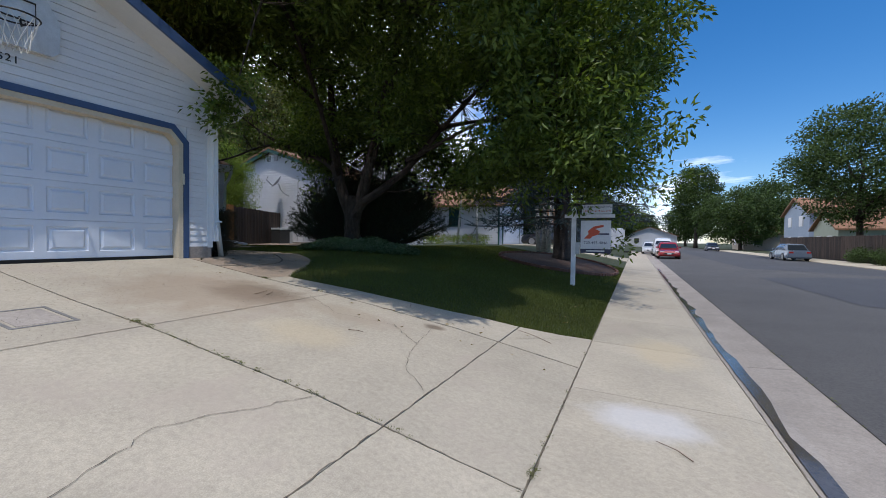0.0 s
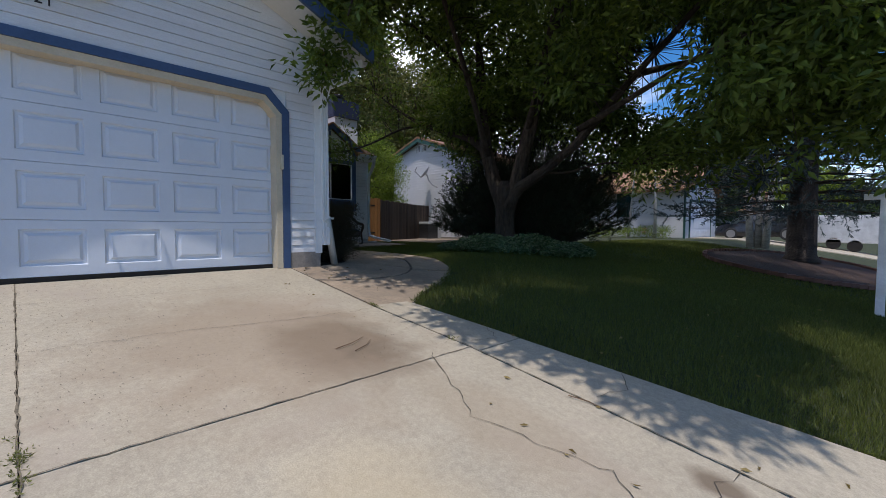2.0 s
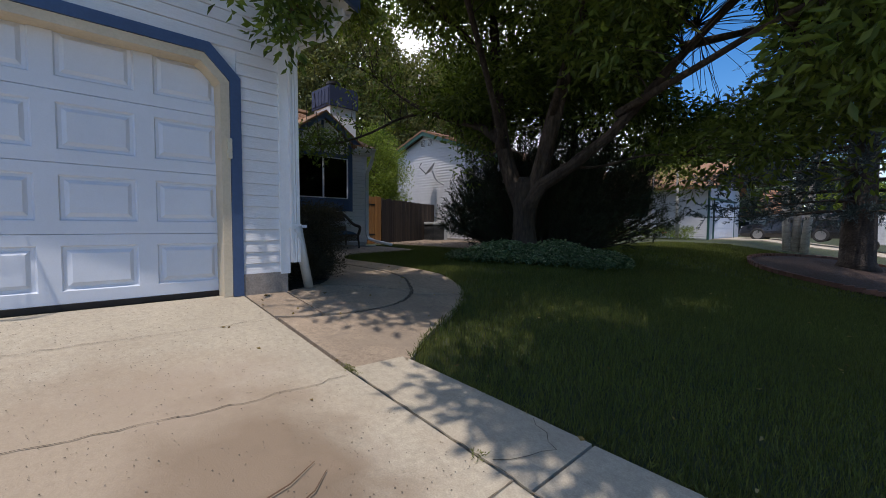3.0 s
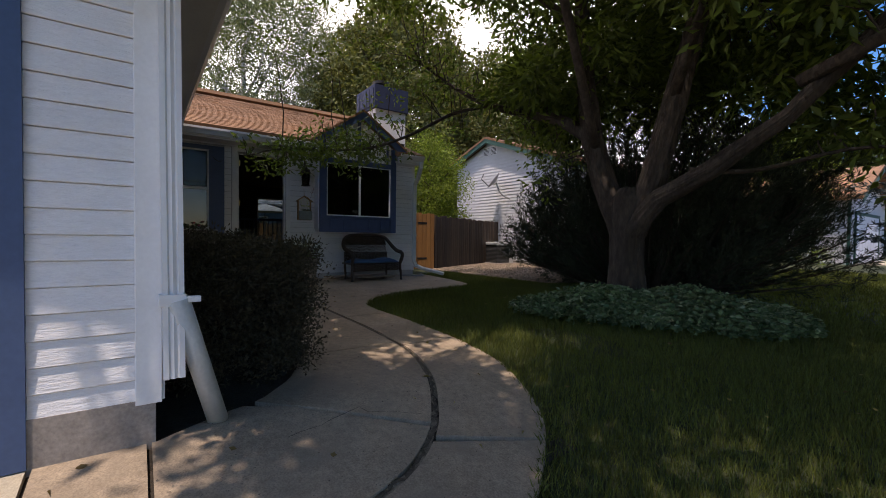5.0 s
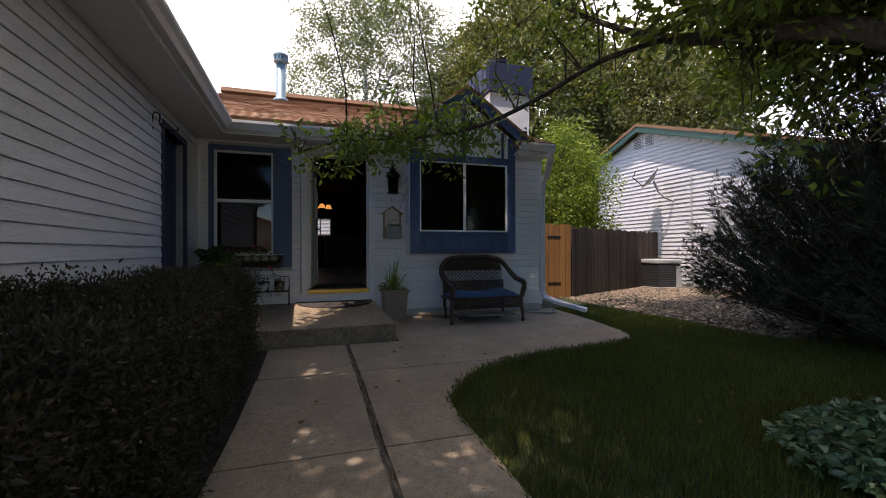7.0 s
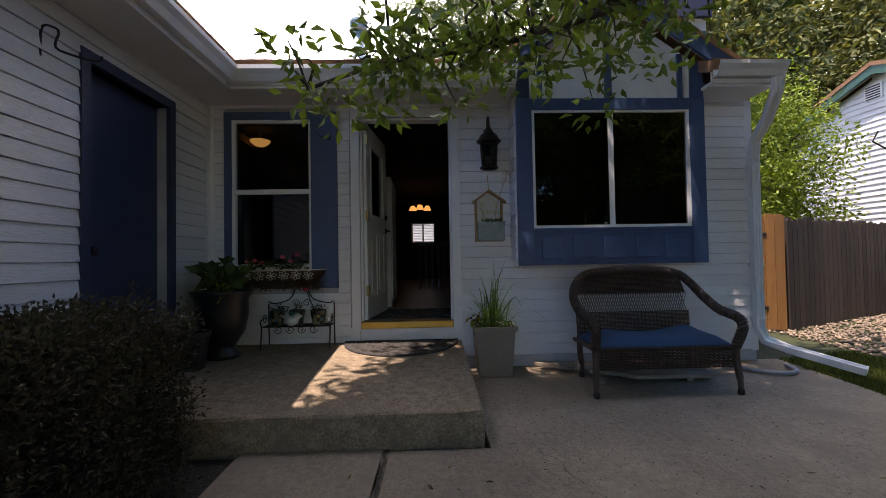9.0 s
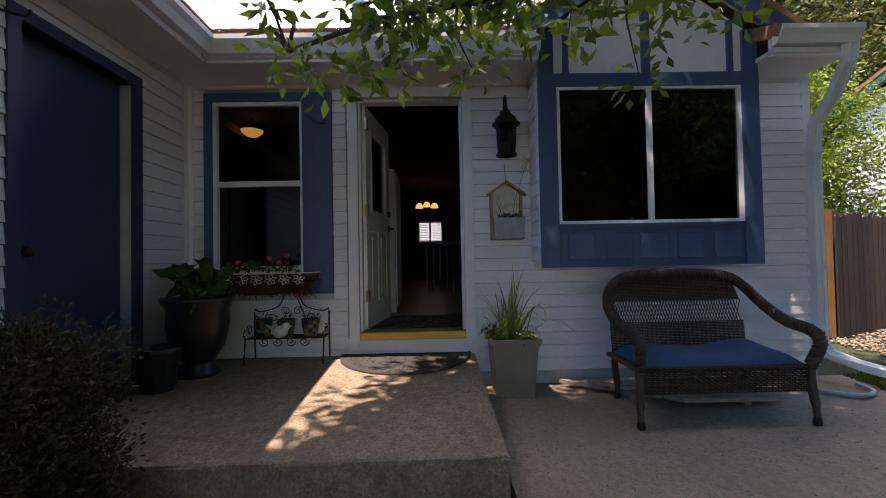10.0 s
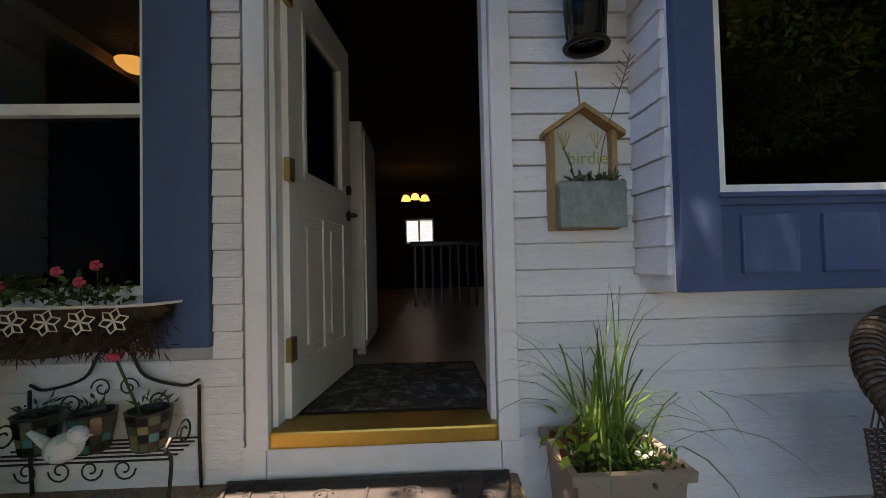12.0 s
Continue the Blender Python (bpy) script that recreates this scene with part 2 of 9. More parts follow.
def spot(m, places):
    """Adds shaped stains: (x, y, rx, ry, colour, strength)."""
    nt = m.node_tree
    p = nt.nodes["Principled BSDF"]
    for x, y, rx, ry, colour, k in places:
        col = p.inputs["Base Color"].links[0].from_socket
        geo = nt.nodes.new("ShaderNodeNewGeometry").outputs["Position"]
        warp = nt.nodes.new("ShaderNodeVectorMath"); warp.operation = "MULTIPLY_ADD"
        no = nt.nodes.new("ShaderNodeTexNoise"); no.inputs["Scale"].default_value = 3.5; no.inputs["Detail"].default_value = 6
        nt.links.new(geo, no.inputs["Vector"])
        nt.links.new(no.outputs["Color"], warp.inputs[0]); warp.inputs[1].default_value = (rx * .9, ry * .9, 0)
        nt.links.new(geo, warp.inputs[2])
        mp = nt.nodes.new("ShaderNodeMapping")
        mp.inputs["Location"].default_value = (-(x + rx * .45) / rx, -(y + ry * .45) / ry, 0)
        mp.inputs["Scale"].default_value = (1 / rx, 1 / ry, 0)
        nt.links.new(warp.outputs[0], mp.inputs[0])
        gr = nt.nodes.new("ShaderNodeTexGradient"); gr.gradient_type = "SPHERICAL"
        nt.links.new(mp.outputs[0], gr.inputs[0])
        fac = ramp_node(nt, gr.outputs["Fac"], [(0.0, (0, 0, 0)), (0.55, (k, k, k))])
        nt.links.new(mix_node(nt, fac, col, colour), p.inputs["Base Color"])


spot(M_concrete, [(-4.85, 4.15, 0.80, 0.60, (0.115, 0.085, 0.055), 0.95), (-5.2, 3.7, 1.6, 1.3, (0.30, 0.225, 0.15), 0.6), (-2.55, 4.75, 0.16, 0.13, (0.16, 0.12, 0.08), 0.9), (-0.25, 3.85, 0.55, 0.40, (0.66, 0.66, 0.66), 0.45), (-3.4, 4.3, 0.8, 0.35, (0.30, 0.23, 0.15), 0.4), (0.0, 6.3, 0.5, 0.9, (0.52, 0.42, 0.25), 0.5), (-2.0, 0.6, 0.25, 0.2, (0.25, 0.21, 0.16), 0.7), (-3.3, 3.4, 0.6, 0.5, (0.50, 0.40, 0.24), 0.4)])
M_walk = surface("walk_concrete", (0.430, 0.335, 0.235), 0.88, 0.2, 1.6, 110, 0.42, 0.6, 80, stain=(0.25, 0.20, 0.145), stain_scale=1.9, stain_from=0.48, each=0.08)
M_porch = surface("aggregate_concrete", (0.420, 0.316, 0.205), 0.85, 0.2, 2.0, 70, 0.6, 0.9, 70, stain=(0.22, 0.17, 0.12), stain_scale=2.6, stain_from=0.52)
M_gutterpan = surface("gutter_concrete", (0.40, 0.35, 0.29), 0.85, 0.14, 1.3, 110, 0.3, 0.4, 90, stain=(0.27, 0.24, 0.2), each=0.12)
M_asphalt = surface("asphalt", (0.125, 0.118, 0.108), 0.9, 0.12, 0.5, 150, 0.5, 0.8, 140, stain=(0.09, 0.088, 0.085), stain_scale=0.35)
M_asphalt2 = surface("new_asphalt", (0.085, 0.085, 0.088), 0.9, 0.1, 0.4, 150, 0.4, 0.6, 140)
M_soil = surface("dark_soil", (0.06, 0.048, 0.035), 0.95, 0.3, 6, 60, 0.5, 1.0, 40, bump_dist=0.02)
M_ground = surface("turf_base", (0.050, 0.062, 0.020), 0.95, 0.25, 0.8, 40, 0.5, 0.8, 30, bump_dist=0.02)
M_gravel = surface("gravel_stone", (0.36, 0.27, 0.19), 0.85, 0.2, 4, 80, 0.3, 0.3, island=0.55)
M_shingle = surface("orange_shingle", (0.44, 0.24, 0.125), 0.9, 0.18, 1.5, 120, 0.45, 0.6, 100, each=0.25, island=0.3)
M_bark = surface("tree_bark", (0.085, 0.064, 0.047), 0.95, 0.3, 3, 22, 0.6, 1.0, 18, stretch=(1, 1, 0.3), bump_dist=0.04)
M_bark2 = surface("birch_bark", (0.55, 0.52, 0.47), 0.8, 0.2, 3, 20, 0.4, 0.4, 12, stretch=(1, 1, 3), stain=(0.08, 0.07, 0.06), stain_scale=5)
M_fence = surface("weathered_fence_wood", (0.085, 0.055, 0.038), 0.85, 0.25, 2, 40, 0.4, 0.5, 30, stretch=(6, 6, 0.5), each=0.6)
M_gate = surface("stained_gate_wood", (0.34, 0.155, 0.042), 0.7, 0.15, 2, 40, 0.3, 0.4, 30, stretch=(6, 6, 0.5), each=0.2)
M_wood = surface("grey_plank_wood", (0.36, 0.29, 0.22), 0.85, 0.2, 2, 30, 0.4, 0.5, 25, stretch=(5, 0.6, 5), each=0.2)
M_iron = surface("black_iron", (0.025, 0.022, 0.02), 0.5, 0.2, 6, 60, 0.3, 0.3, metallic=0.4)
# Wall core darker than the boards; its grey draws lap shadow lines in gaps.
M_lapshade = surface("lap_shade_grey", (0.45, 0.45, 0.45), 0.9)
# Near-black albedo carries the unlit hall's gloom on walls and ceiling.
M_dark = surface("hall_gloom_black", (0.024, 0.022, 0.021), 0.9, 0.1, 1, 40, 0.1, 0.05)
M_tile = surface("interior_floor_tile", (0.32, 0.27, 0.21), 0.35, 0.12, 3, 50, 0.1, 0.05)
M_pane = pane_mat("window_glass")
M_screen = pane_mat("screened_glass", (0.10, 0.11, 0.12), 1.6)


# ---- ground, road, paving ----
def sheet(name, xs, y0, y1, lift, material, label, category, ny=2, kind="structure"):
    ys = np.linspace(y0, y1, ny)
    verts = [(x, y, ground_z(x) + lift) for x in xs for y in ys]
    faces = [(i * ny + j, (i + 1) * ny + j, (i + 1) * ny + j + 1, i * ny + j + 1) for i in range(len(xs) - 1) for j in range(ny - 1)]
    return put(name, mesh_of(name, verts, faces, material), None, label, category, kind=kind)


def breaks(x0, x1):
    return sorted({x0, x1, *[x for x in GX if x0 < x < x1]})


def slab_mesh(name, outline, material, top=0.0, thick=0.09, lift=None):
    """A slab over an outline of (x, y), its top on the ground's slope, edges a little rounded."""
    bm = bmesh.new()
    bm.faces.new([bm.verts.new((x, y, 0)) for x, y in outline])
    lo, hi = min(p[0] for p in outline), max(p[0] for p in outline)
    for x in GX:
        if lo + 0.02 < x < hi - 0.02:
            bmesh.ops.bisect_plane(bm, geom=bm.verts[:] + bm.edges[:] + bm.faces[:], plane_co=(x, 0, 0), plane_no=(1, 0, 0), dist=1e-4)
    bmesh.ops.inset_region(bm, faces=bm.faces[:], thickness=0.005, use_even_offset=True)
    edge = {v for e in bm.edges if len(e.link_faces) == 1 for v in e.verts}
    for v in bm.verts:
        v.co.z = (lift(v.co.x, v.co.y) if lift else ground_z(v.co.x)) + top - (0.004 if v in edge else 0)
    r = bmesh.ops.extrude_edge_only(bm, edges=[e for e in bm.edges if len(e.link_faces) == 1])
    for v in r["geom"]:
        if isinstance(v, bmesh.types.BMVert):
            v.co.z -= thick
    bmesh.ops.recalc_face_normals(bm, faces=bm.faces)
    me = bpy.data.meshes.new(name)
    bm.to_mesh(me)
    bm.free()
    me.materials.append(material)
    return me


sheet("ground", [-400, -60, -12.5, -9, -7.37, -5.56, -4.25, -2.36, -1.75, -0.85, 0.5, 0.9, 1.38, 7, 12.9, 13.2, 14.6, 60, 400], -300, 500, -0.05, M_ground, "green lawn ground reaching to the horizon", "ground", 3)
sheet("road", breaks(1.38, 12.9), -60, 140, 0.0, M_asphalt, "worn grey asphalt street with patched darker areas", "road", 2)
patch = bmesh.new()
for o in ([(4.5, 13.2), (9.6, 8.0), (12.6, 8.0), (12.6, 22.0), (9.3, 24.0), (4.3, 21.6)], [(5.2, 28.2), (9.3, 26.2), (12.6, 27), (12.6, 90), (5.4, 90)]):
    bm_f = patch.faces.new([patch.verts.new((x, y, ground_z(x) + 0.006)) for x, y in o])
bmesh.ops.triangulate(patch, faces=patch.faces[:])
for x in (7.0,):
    bmesh.ops.bisect_plane(patch, geom=patch.verts[:] + patch.edges[:] + patch.faces[:], plane_co=(x, 0, 0), plane_no=(1, 0, 0))
for v in patch.verts:
    v.co.z = ground_z(v.co.x) + 0.006
part("road_patch", patch, M_asphalt2, None, "darker newer asphalt patches on the street", category="road", kind="structure")
tagged(put("base_course", slab_mesh("base_course", [(-7.42, -8), (1.36, -8), (1.36, 70), (-0.86, 70), (-0.86, 6.40), (-1.79, 5.92), (-2.72, 5.70), (-4.8, 5.44), (-5.5, 5.40), (-5.8, 5.7), (-6.6, 5.0), (-7.42, 5.0)], M_soil, top=-0.028, thick=0.01)), "dark soil under the concrete joints", "ground", kind="structure")

pavement = root("pavement", "pale concrete pavement slabs beside the street gutter", "pavement", kind="structure")
kerb = root("kerb", "stained concrete gutter pan with a wet streak", "kerb", kind="structure")
kerb_far = root("kerb_far", "pale concrete kerb and pavement across the street", "kerb", kind="structure")
for k in range(34):
    y0 = 4.33 - 2.05 * 5 + 2.05 * k
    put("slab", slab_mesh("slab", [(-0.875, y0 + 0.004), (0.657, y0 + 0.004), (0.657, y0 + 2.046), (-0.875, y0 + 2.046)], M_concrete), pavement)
    if k % 2 == 0:
        put("slab", slab_mesh("slab", [(0.667, y0 + 0.006), (1.375, y0 + 0.006), (1.375, y0 + 4.094), (0.667, y0 + 4.094)], M_gutterpan), kerb)
for k in range(12):
    y0 = -4 + 8 * k
    put("slab", slab_mesh("slab", [(12.95, y0 + 0.01), (14.5, y0 + 0.01), (14.5, y0 + 7.99), (12.95, y0 + 7.99)], M_concrete, top=0.01), kerb_far)
M_wet = surface("wet_streak", (0.10, 0.085, 0.07), 0.12, 0.2, 3, 60, 0.3, 0.1)
wet = bmesh.new()
rng = random.Random(4)
ys = np.linspace(2.2, 26, 60)
ra = [wet.verts.new((0.70 + 0.02 * rng.random(), y, ground_z(0.70) + 0.006)) for y in ys]
rb = [wet.verts.new((0.80 + 0.06 * rng.random() + 0.025 * math.sin(y * 1.3) + 0.02 * math.sin(y * 4.1), y, ground_z(0.82) + 0.010)) for y in ys]
for a, b, c, d in zip(ra, rb, rb[1:], ra[1:]):
    wet.faces.new((a, b, c, d))
part("water_streak", wet, M_wet, None, "thin wet streak along the gutter", category="water", kind="structure")

# driveway: slabs between the fitted joints
driveway = root("driveway", "stained tan concrete driveway with weedy joints", "driveway", kind="structure")
J = 0.0035
XS = [-7.44, -4.27, -1.80, -0.885]
YS = [(-8.0, -2.6), (-2.6, 2.45), (2.45, 4.95)]
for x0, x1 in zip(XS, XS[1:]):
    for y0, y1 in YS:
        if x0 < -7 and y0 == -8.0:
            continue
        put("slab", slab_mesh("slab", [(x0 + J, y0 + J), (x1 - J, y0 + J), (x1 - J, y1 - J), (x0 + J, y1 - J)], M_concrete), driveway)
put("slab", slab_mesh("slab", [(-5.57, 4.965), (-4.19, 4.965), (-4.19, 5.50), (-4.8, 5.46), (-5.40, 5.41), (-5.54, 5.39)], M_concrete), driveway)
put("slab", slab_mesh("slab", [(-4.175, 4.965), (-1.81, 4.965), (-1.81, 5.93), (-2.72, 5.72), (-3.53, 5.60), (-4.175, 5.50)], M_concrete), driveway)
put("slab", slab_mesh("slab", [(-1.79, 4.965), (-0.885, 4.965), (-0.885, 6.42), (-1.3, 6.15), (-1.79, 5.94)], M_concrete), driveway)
put("slab", slab_mesh("slab", [(-7.42, 4.965), (-6.70, 4.965), (-6.60, 5.20), (-6.60, 5.34), (-7.34, 5.34), (-7.42, 5.30)], M_walk), driveway)

walkway = root("walkway", "curving shaded concrete walk split by a mossy joint", "walkway", kind="structure")
GAP = spline([(-6.64, 4.98), (-6.52, 5.45), (-6.52, 5.95), (-6.62, 6.28), (-6.82, 6.55), (-7.07, 6.74), (-7.42, 6.93), (-8.0, 7.12), (-8.8, 7.19), (-9.6, 7.21), (-10.5, 7.235), (-12.2, 7.27)], 5)
EDGE = spline([(-5.52, 5.00), (-5.46, 5.36), (-5.72, 5.75), (-5.98, 6.25), (-6.25, 6.72), (-6.58, 7.15), (-6.95, 7.40), (-7.46, 7.58), (-8.14, 7.71), (-8.9, 7.745), (-9.55, 7.76), (-10.1, 7.79), (-10.45, 7.97), (-10.78, 8.27), (-10.98, 8.58), (-11.18, 9.1), (-11.28, 9.8), (-11.40, 10.4), (-11.6, 10.66), (-12.2, 10.82), (-13.1, 10.97), (-13.98, 11.06)], 4)
BED = spline([(-7.33, 5.38), (-7.48, 5.66), (-7.65, 5.95), (-8.2, 6.25), (-9.8, 6.40), (-12.2, 6.45)], 5)


def between(line, a, b):
    """The part of a line whose x falls from a to b."""
    pts = [p for p in line if b < p[0] < a]
    def cut(v):
        for p, q in zip(line, line[1:]):
            if (p[0] - v) * (q[0] - v) <= 0 and p[0] != q[0]:
                f = (v - p[0]) / (q[0] - p[0])
                return (v, p[1] + f * (q[1] - p[1]))
        return min(line, key=lambda p: abs(p[0] - v))
    return [cut(a)] + pts + [cut(b)]


def shifted(line, d):
    out = []
    for i, p in enumerate(line):
        a, b = line[max(i - 1, 0)], line[min(i + 1, len(line) - 1)]
        n = math.hypot(b[0] - a[0], b[1] - a[1]) or 1
        out.append((p[0] - d * (b[1] - a[1]) / n, p[1] + d * (b[0] - a[0]) / n))
    return out


outer = shifted(GAP, -0.022)
edge_first = [p for p in EDGE if p[0] > -6.45]
put("slab", slab_mesh("slab", [(-5.58, 4.98), *edge_first, (-6.50, 7.06), *[p for p in reversed(outer) if p[0] > -6.80][:40], (-6.66, 4.98)], M_walk), walkway)
for a, b in ((-6.515, -8.17), (-8.182, -9.57), (-9.582, -11.05)):
    e = [p for p in between([q for q in EDGE if q[1] > 6.6], a, b)]
    o = [p for p in between([q for q in outer if q[1] > 6.2], min(a, -6.80), b)]
    put("slab", slab_mesh("slab", e + o[::-1], M_walk), walkway)
inner = shifted(GAP, 0.022)
put("slab", slab_mesh("slab", [(-7.34, 5.36), (-6.57, 5.36), *[p for p in inner if p[0] > -6.90 and p[1] > 5.38], (-7.41, 5.96), *[p for p in reversed(BED) if p[1] < 5.80]], M_walk), walkway)
put("slab", slab_mesh("slab", [*between([q for q in inner if q[1] > 6.3], -6.915, -8.29), *between([q for q in BED if q[1] > 5.5], -7.56, -8.29)[::-1], (-7.425, 5.97)], M_walk), walkway)
for a, b in ((-8.302, -9.57), (-9.582, -11.05)):
    put("slab", slab_mesh("slab", between([q for q in inner if q[1] > 6.3], a, b) + between(BED, a, b)[::-1], M_walk), walkway)
put("slab", slab_mesh("slab", [(-11.062, 6.44), (-12.22, 6.44), (-12.22, 7.245), (-11.062, 7.22)], M_walk), walkway)
patio_edge = [p for p in EDGE if p[0] < -11.08 and p[1] > 8.4]
put("slab", slab_mesh("slab", [(-12.16, 7.285), (-11.062, 7.265), (-11.062, 8.72), *patio_edge, (-13.98, 7.86), (-12.16, 7.86)], M_walk), walkway)
sheet("walk_base", breaks(-14.0, -6.4), 5.0, 7.2, -0.035, M_soil, "dark soil below the walk and planting bed", "ground")

# porch step
porch = boxed(-13.98, -12.19, 5.40, 7.83, 0.9, 1.195, bevel=0.018)
bmesh.ops.subdivide_edges(porch, edges=[e for e in porch.edges if e.calc_length() > 1.0], cuts=14, use_grid_fill=True)
rng = random.Random(7)
for v in porch.verts:
    if v.co.z > 1.17 and v.co.x > -12.23:
        v.co.x -= 0.012 * rng.random(); v.co.z -= 0.008 * rng.random()
for v in porch.verts:
    if v.co.z > 1.1:
        v.co.z += 0.045 * max(0.0, -12.19 - v.co.x)
part("porch_step", porch, M_porch, None, "worn exposed aggregate concrete porch step", category="step", kind="structure")


# ---- the house ----
LAP = 0.1075


def board(wall, axis, at, out, lo, hi, z, h=LAP, material=None, name="siding_board"):
    """One lap board: along y on a wall at x (axis 'x') or along x on a wall at y."""
    a, b = at + out * 0.026, at + out * 0.0145
    prof = [(at, z), (a - out * 0.004, z - 0.004), (a, z - 0.001), (b, z + h - 0.0075), (at, z + h - 0.0075)]
    bm = bmesh.new()
    if axis == "x":
        prism(bm, prof, "y", lo, hi)
    else:
        prism(bm, prof, "x", lo, hi)
    bmesh.ops.recalc_face_normals(bm, faces=bm.faces)
    me = bpy.data.meshes.new(name)
    bm.to_mesh(me)
    bm.free()
    me.materials.append(material or M_siding)
    put(name, me, wall)


def lap_wall(wall, axis, at, out, z0, z1, span, holes):
    """Boards from z0 up to z1; span(z) gives the ends, holes are (lo, hi, z0, z1)."""
    n = int(math.ceil((z1 - z0) / LAP))
    for k in range(n):
        z = z0 + k * LAP
        h = min(LAP, z1 - z)
        if h < 0.02:
            continue
        runs = [span(z + h)]
        for lo, hi, za, zb in holes:
            if z + h * 0.5 > za and z + h * 0.5 < zb:
                runs = [r for s, e in runs for r in ((s, min(e, lo)), (max(s, hi), e)) if r[1] - r[0] > 0.02]
        for s, e in runs:
            if e - s > 0.02:
                board(wall, axis, at, out, s, e, z, h)


def slab_wall(name, label, outline_boxes, material=M_lapshade):
    bm = bmesh.new()
    for b in outline_boxes:
        box(bm, *b)
    return part(name, bm, material, None, label, category="wall", kind="structure")


CY, EAVE, SLOPE = 2.42, 3.80, 0.42          # garage ridge line, eave height, roof slope


def rake(y):
    return EAVE + SLOPE * (5.86 - CY - abs(y - CY))


# garage front
bm = bmesh.new()
prism(bm, [(-0.05, 1.12), (-0.54, 1.12), (-0.54, rake(-0.54) - 0.12), (CY, rake(CY) - 0.12), (5.38, rake(5.38) - 0.12), (5.38, 1.12), (4.86, 1.12), (4.86, 2.90), (4.66, 3.09), (0.15, 3.09), (-0.05, 2.90)], "x", -7.55, -7.36)
wall_garage = part("wall_garage", bm, M_siding, None, "white lap sided garage gable wall", category="wall", kind="structure")
lap_wall(wall_garage, "x", -7.36, 1, 1.14, rake(CY) - 0.2, lambda z: (max(-0.54, CY - max(0.05, (rake(CY) - 0.17 - z) / SLOPE)), min(5.31, CY + max(0.05, (rake(CY) - 0.17 - z) / SLOPE))), [(-0.05 - 0.06, 4.92, 1.0, 3.13)])
bm = bmesh.new()
box(bm, -7.55, -7.33, 4.93, 5.375, 0.86, 1.15)
part("foundation_block", bm, M_block, wall_garage, "cracked grey foundation block")
bm = bmesh.new()
box(bm, -7.36, -7.325, 5.30, 5.40, 1.13, rake(5.4) - 0.2, bevel=0.004)
part("corner_trim", bm, M_trim, wall_garage)
# blue trim round the opening
trim = [(4.86, 0.955), (4.95, 0.955), (4.95, 2.925), (4.70, 3.175), (0.11, 3.175), (-0.14, 2.925), (-0.14, 0.955), (-0.05, 0.955), (-0.05, 2.885), (0.15, 3.085), (4.66, 3.085), (4.86, 2.885)]
garage_trim = part("trim_garage", prism(bmesh.new(), trim, "x", -7.37, -7.318), M_blue, None, "blue painted garage door casing with clipped corners", category="trim", kind="structure")
jamb = [(4.785, 0.955), (4.858, 0.955), (4.858, 2.884), (4.659, 3.083), (0.151, 3.083), (-0.048, 2.884), (-0.048, 0.955), (0.02, 0.955), (0.02, 2.85), (0.18, 3.01), (4.63, 3.01), (4.785, 2.855)]
part("jamb", prism(bmesh.new(), jamb, "x", -7.55, -7.335), M_tan, garage_trim, "tan painted door jamb")
bm = boxed(-7.34, -7.30, 4.83, 4.865, 2.20, 2.38, bevel=0.006)
part("door_sensor", bm, surface("beige_plastic", (0.6, 0.55, 0.42), 0.5), garage_trim, "small beige keypad box")

# sectional garage door, recessed panels
garage_door = root("door_garage", "pale grey sectional garage door with raised panels, closed", "door", (-7.5, CY, 0.97), kind="structure")
PW = 0.61


def door_section(z0, h):
    bm = bmesh.new()
    xs = -7.50
    y0, y1 = CY - 4 * PW, CY + 4 * PW
    box(bm, xs - 0.045, xs - 0.024, y0, y1, z0 + 0.002, z0 + h - 0.002)
    pa, pb = z0 + 0.10, z0 + h - 0.085
    def quad(a, b, c, d):
        bm.faces.new([bm.verts.new(p) for p in (a, b, c, d)])
    rails = [(y0, y1, z0 + 0.004, pa), (y0, y1, pb, z0 + h - 0.004)]
    for k in range(9):
        c = y0 + PW * k
        rails.append((max(y0, c - 0.065), min(y1, c + 0.065), pa, pb))
    for a, b, c, d in rails:
        quad((xs, a, c), (xs, b, c), (xs, b, d), (xs, a, d))
    for k in range(8):
        a, b = y0 + PW * k + 0.065, y0 + PW * (k + 1) - 0.065
        steps = [(0, 0.0), (0.012, -0.020), (0.034, -0.020), (0.062, -0.001)]
        for (i0, d0), (i1, d1) in zip(steps, steps[1:]):
            o = [(a + i0, pa + i0), (b - i0, pa + i0), (b - i0, pb - i0), (a + i0, pb - i0)]
            i = [(a + i1, pa + i1), (b - i1, pa + i1), (b - i1, pb - i1), (a + i1, pb - i1)]
            for q in range(4):
                r = (q + 1) % 4
                quad((xs + d0, *o[q]), (xs + d0, *o[r]), (xs + d1, *i[r]), (xs + d1, *i[q]))
        quad((xs + d1, *i[0]), (xs + d1, *i[1]), (xs + d1, *i[2]), (xs + d1, *i[3]))
    quad((xs, y0, z0 + .004), (xs - .012, y0, z0), (xs - .012, y1, z0), (xs, y1, z0 + .004))
    quad((xs, y0, z0 + h - .004), (xs - .012, y0, z0 + h), (xs - .012, y1, z0 + h), (xs, y1, z0 + h - .004))
    return bm


for k in range(4):
    part("door_panel", door_section(1.0 + 0.530 * k, 0.530), M_garage, garage_door)
part("bottom_seal", boxed(-7.53, -7.485, -0.03, 4.80, 0.955, 1.0), M_iron, garage_door, "black rubber bottom seal")

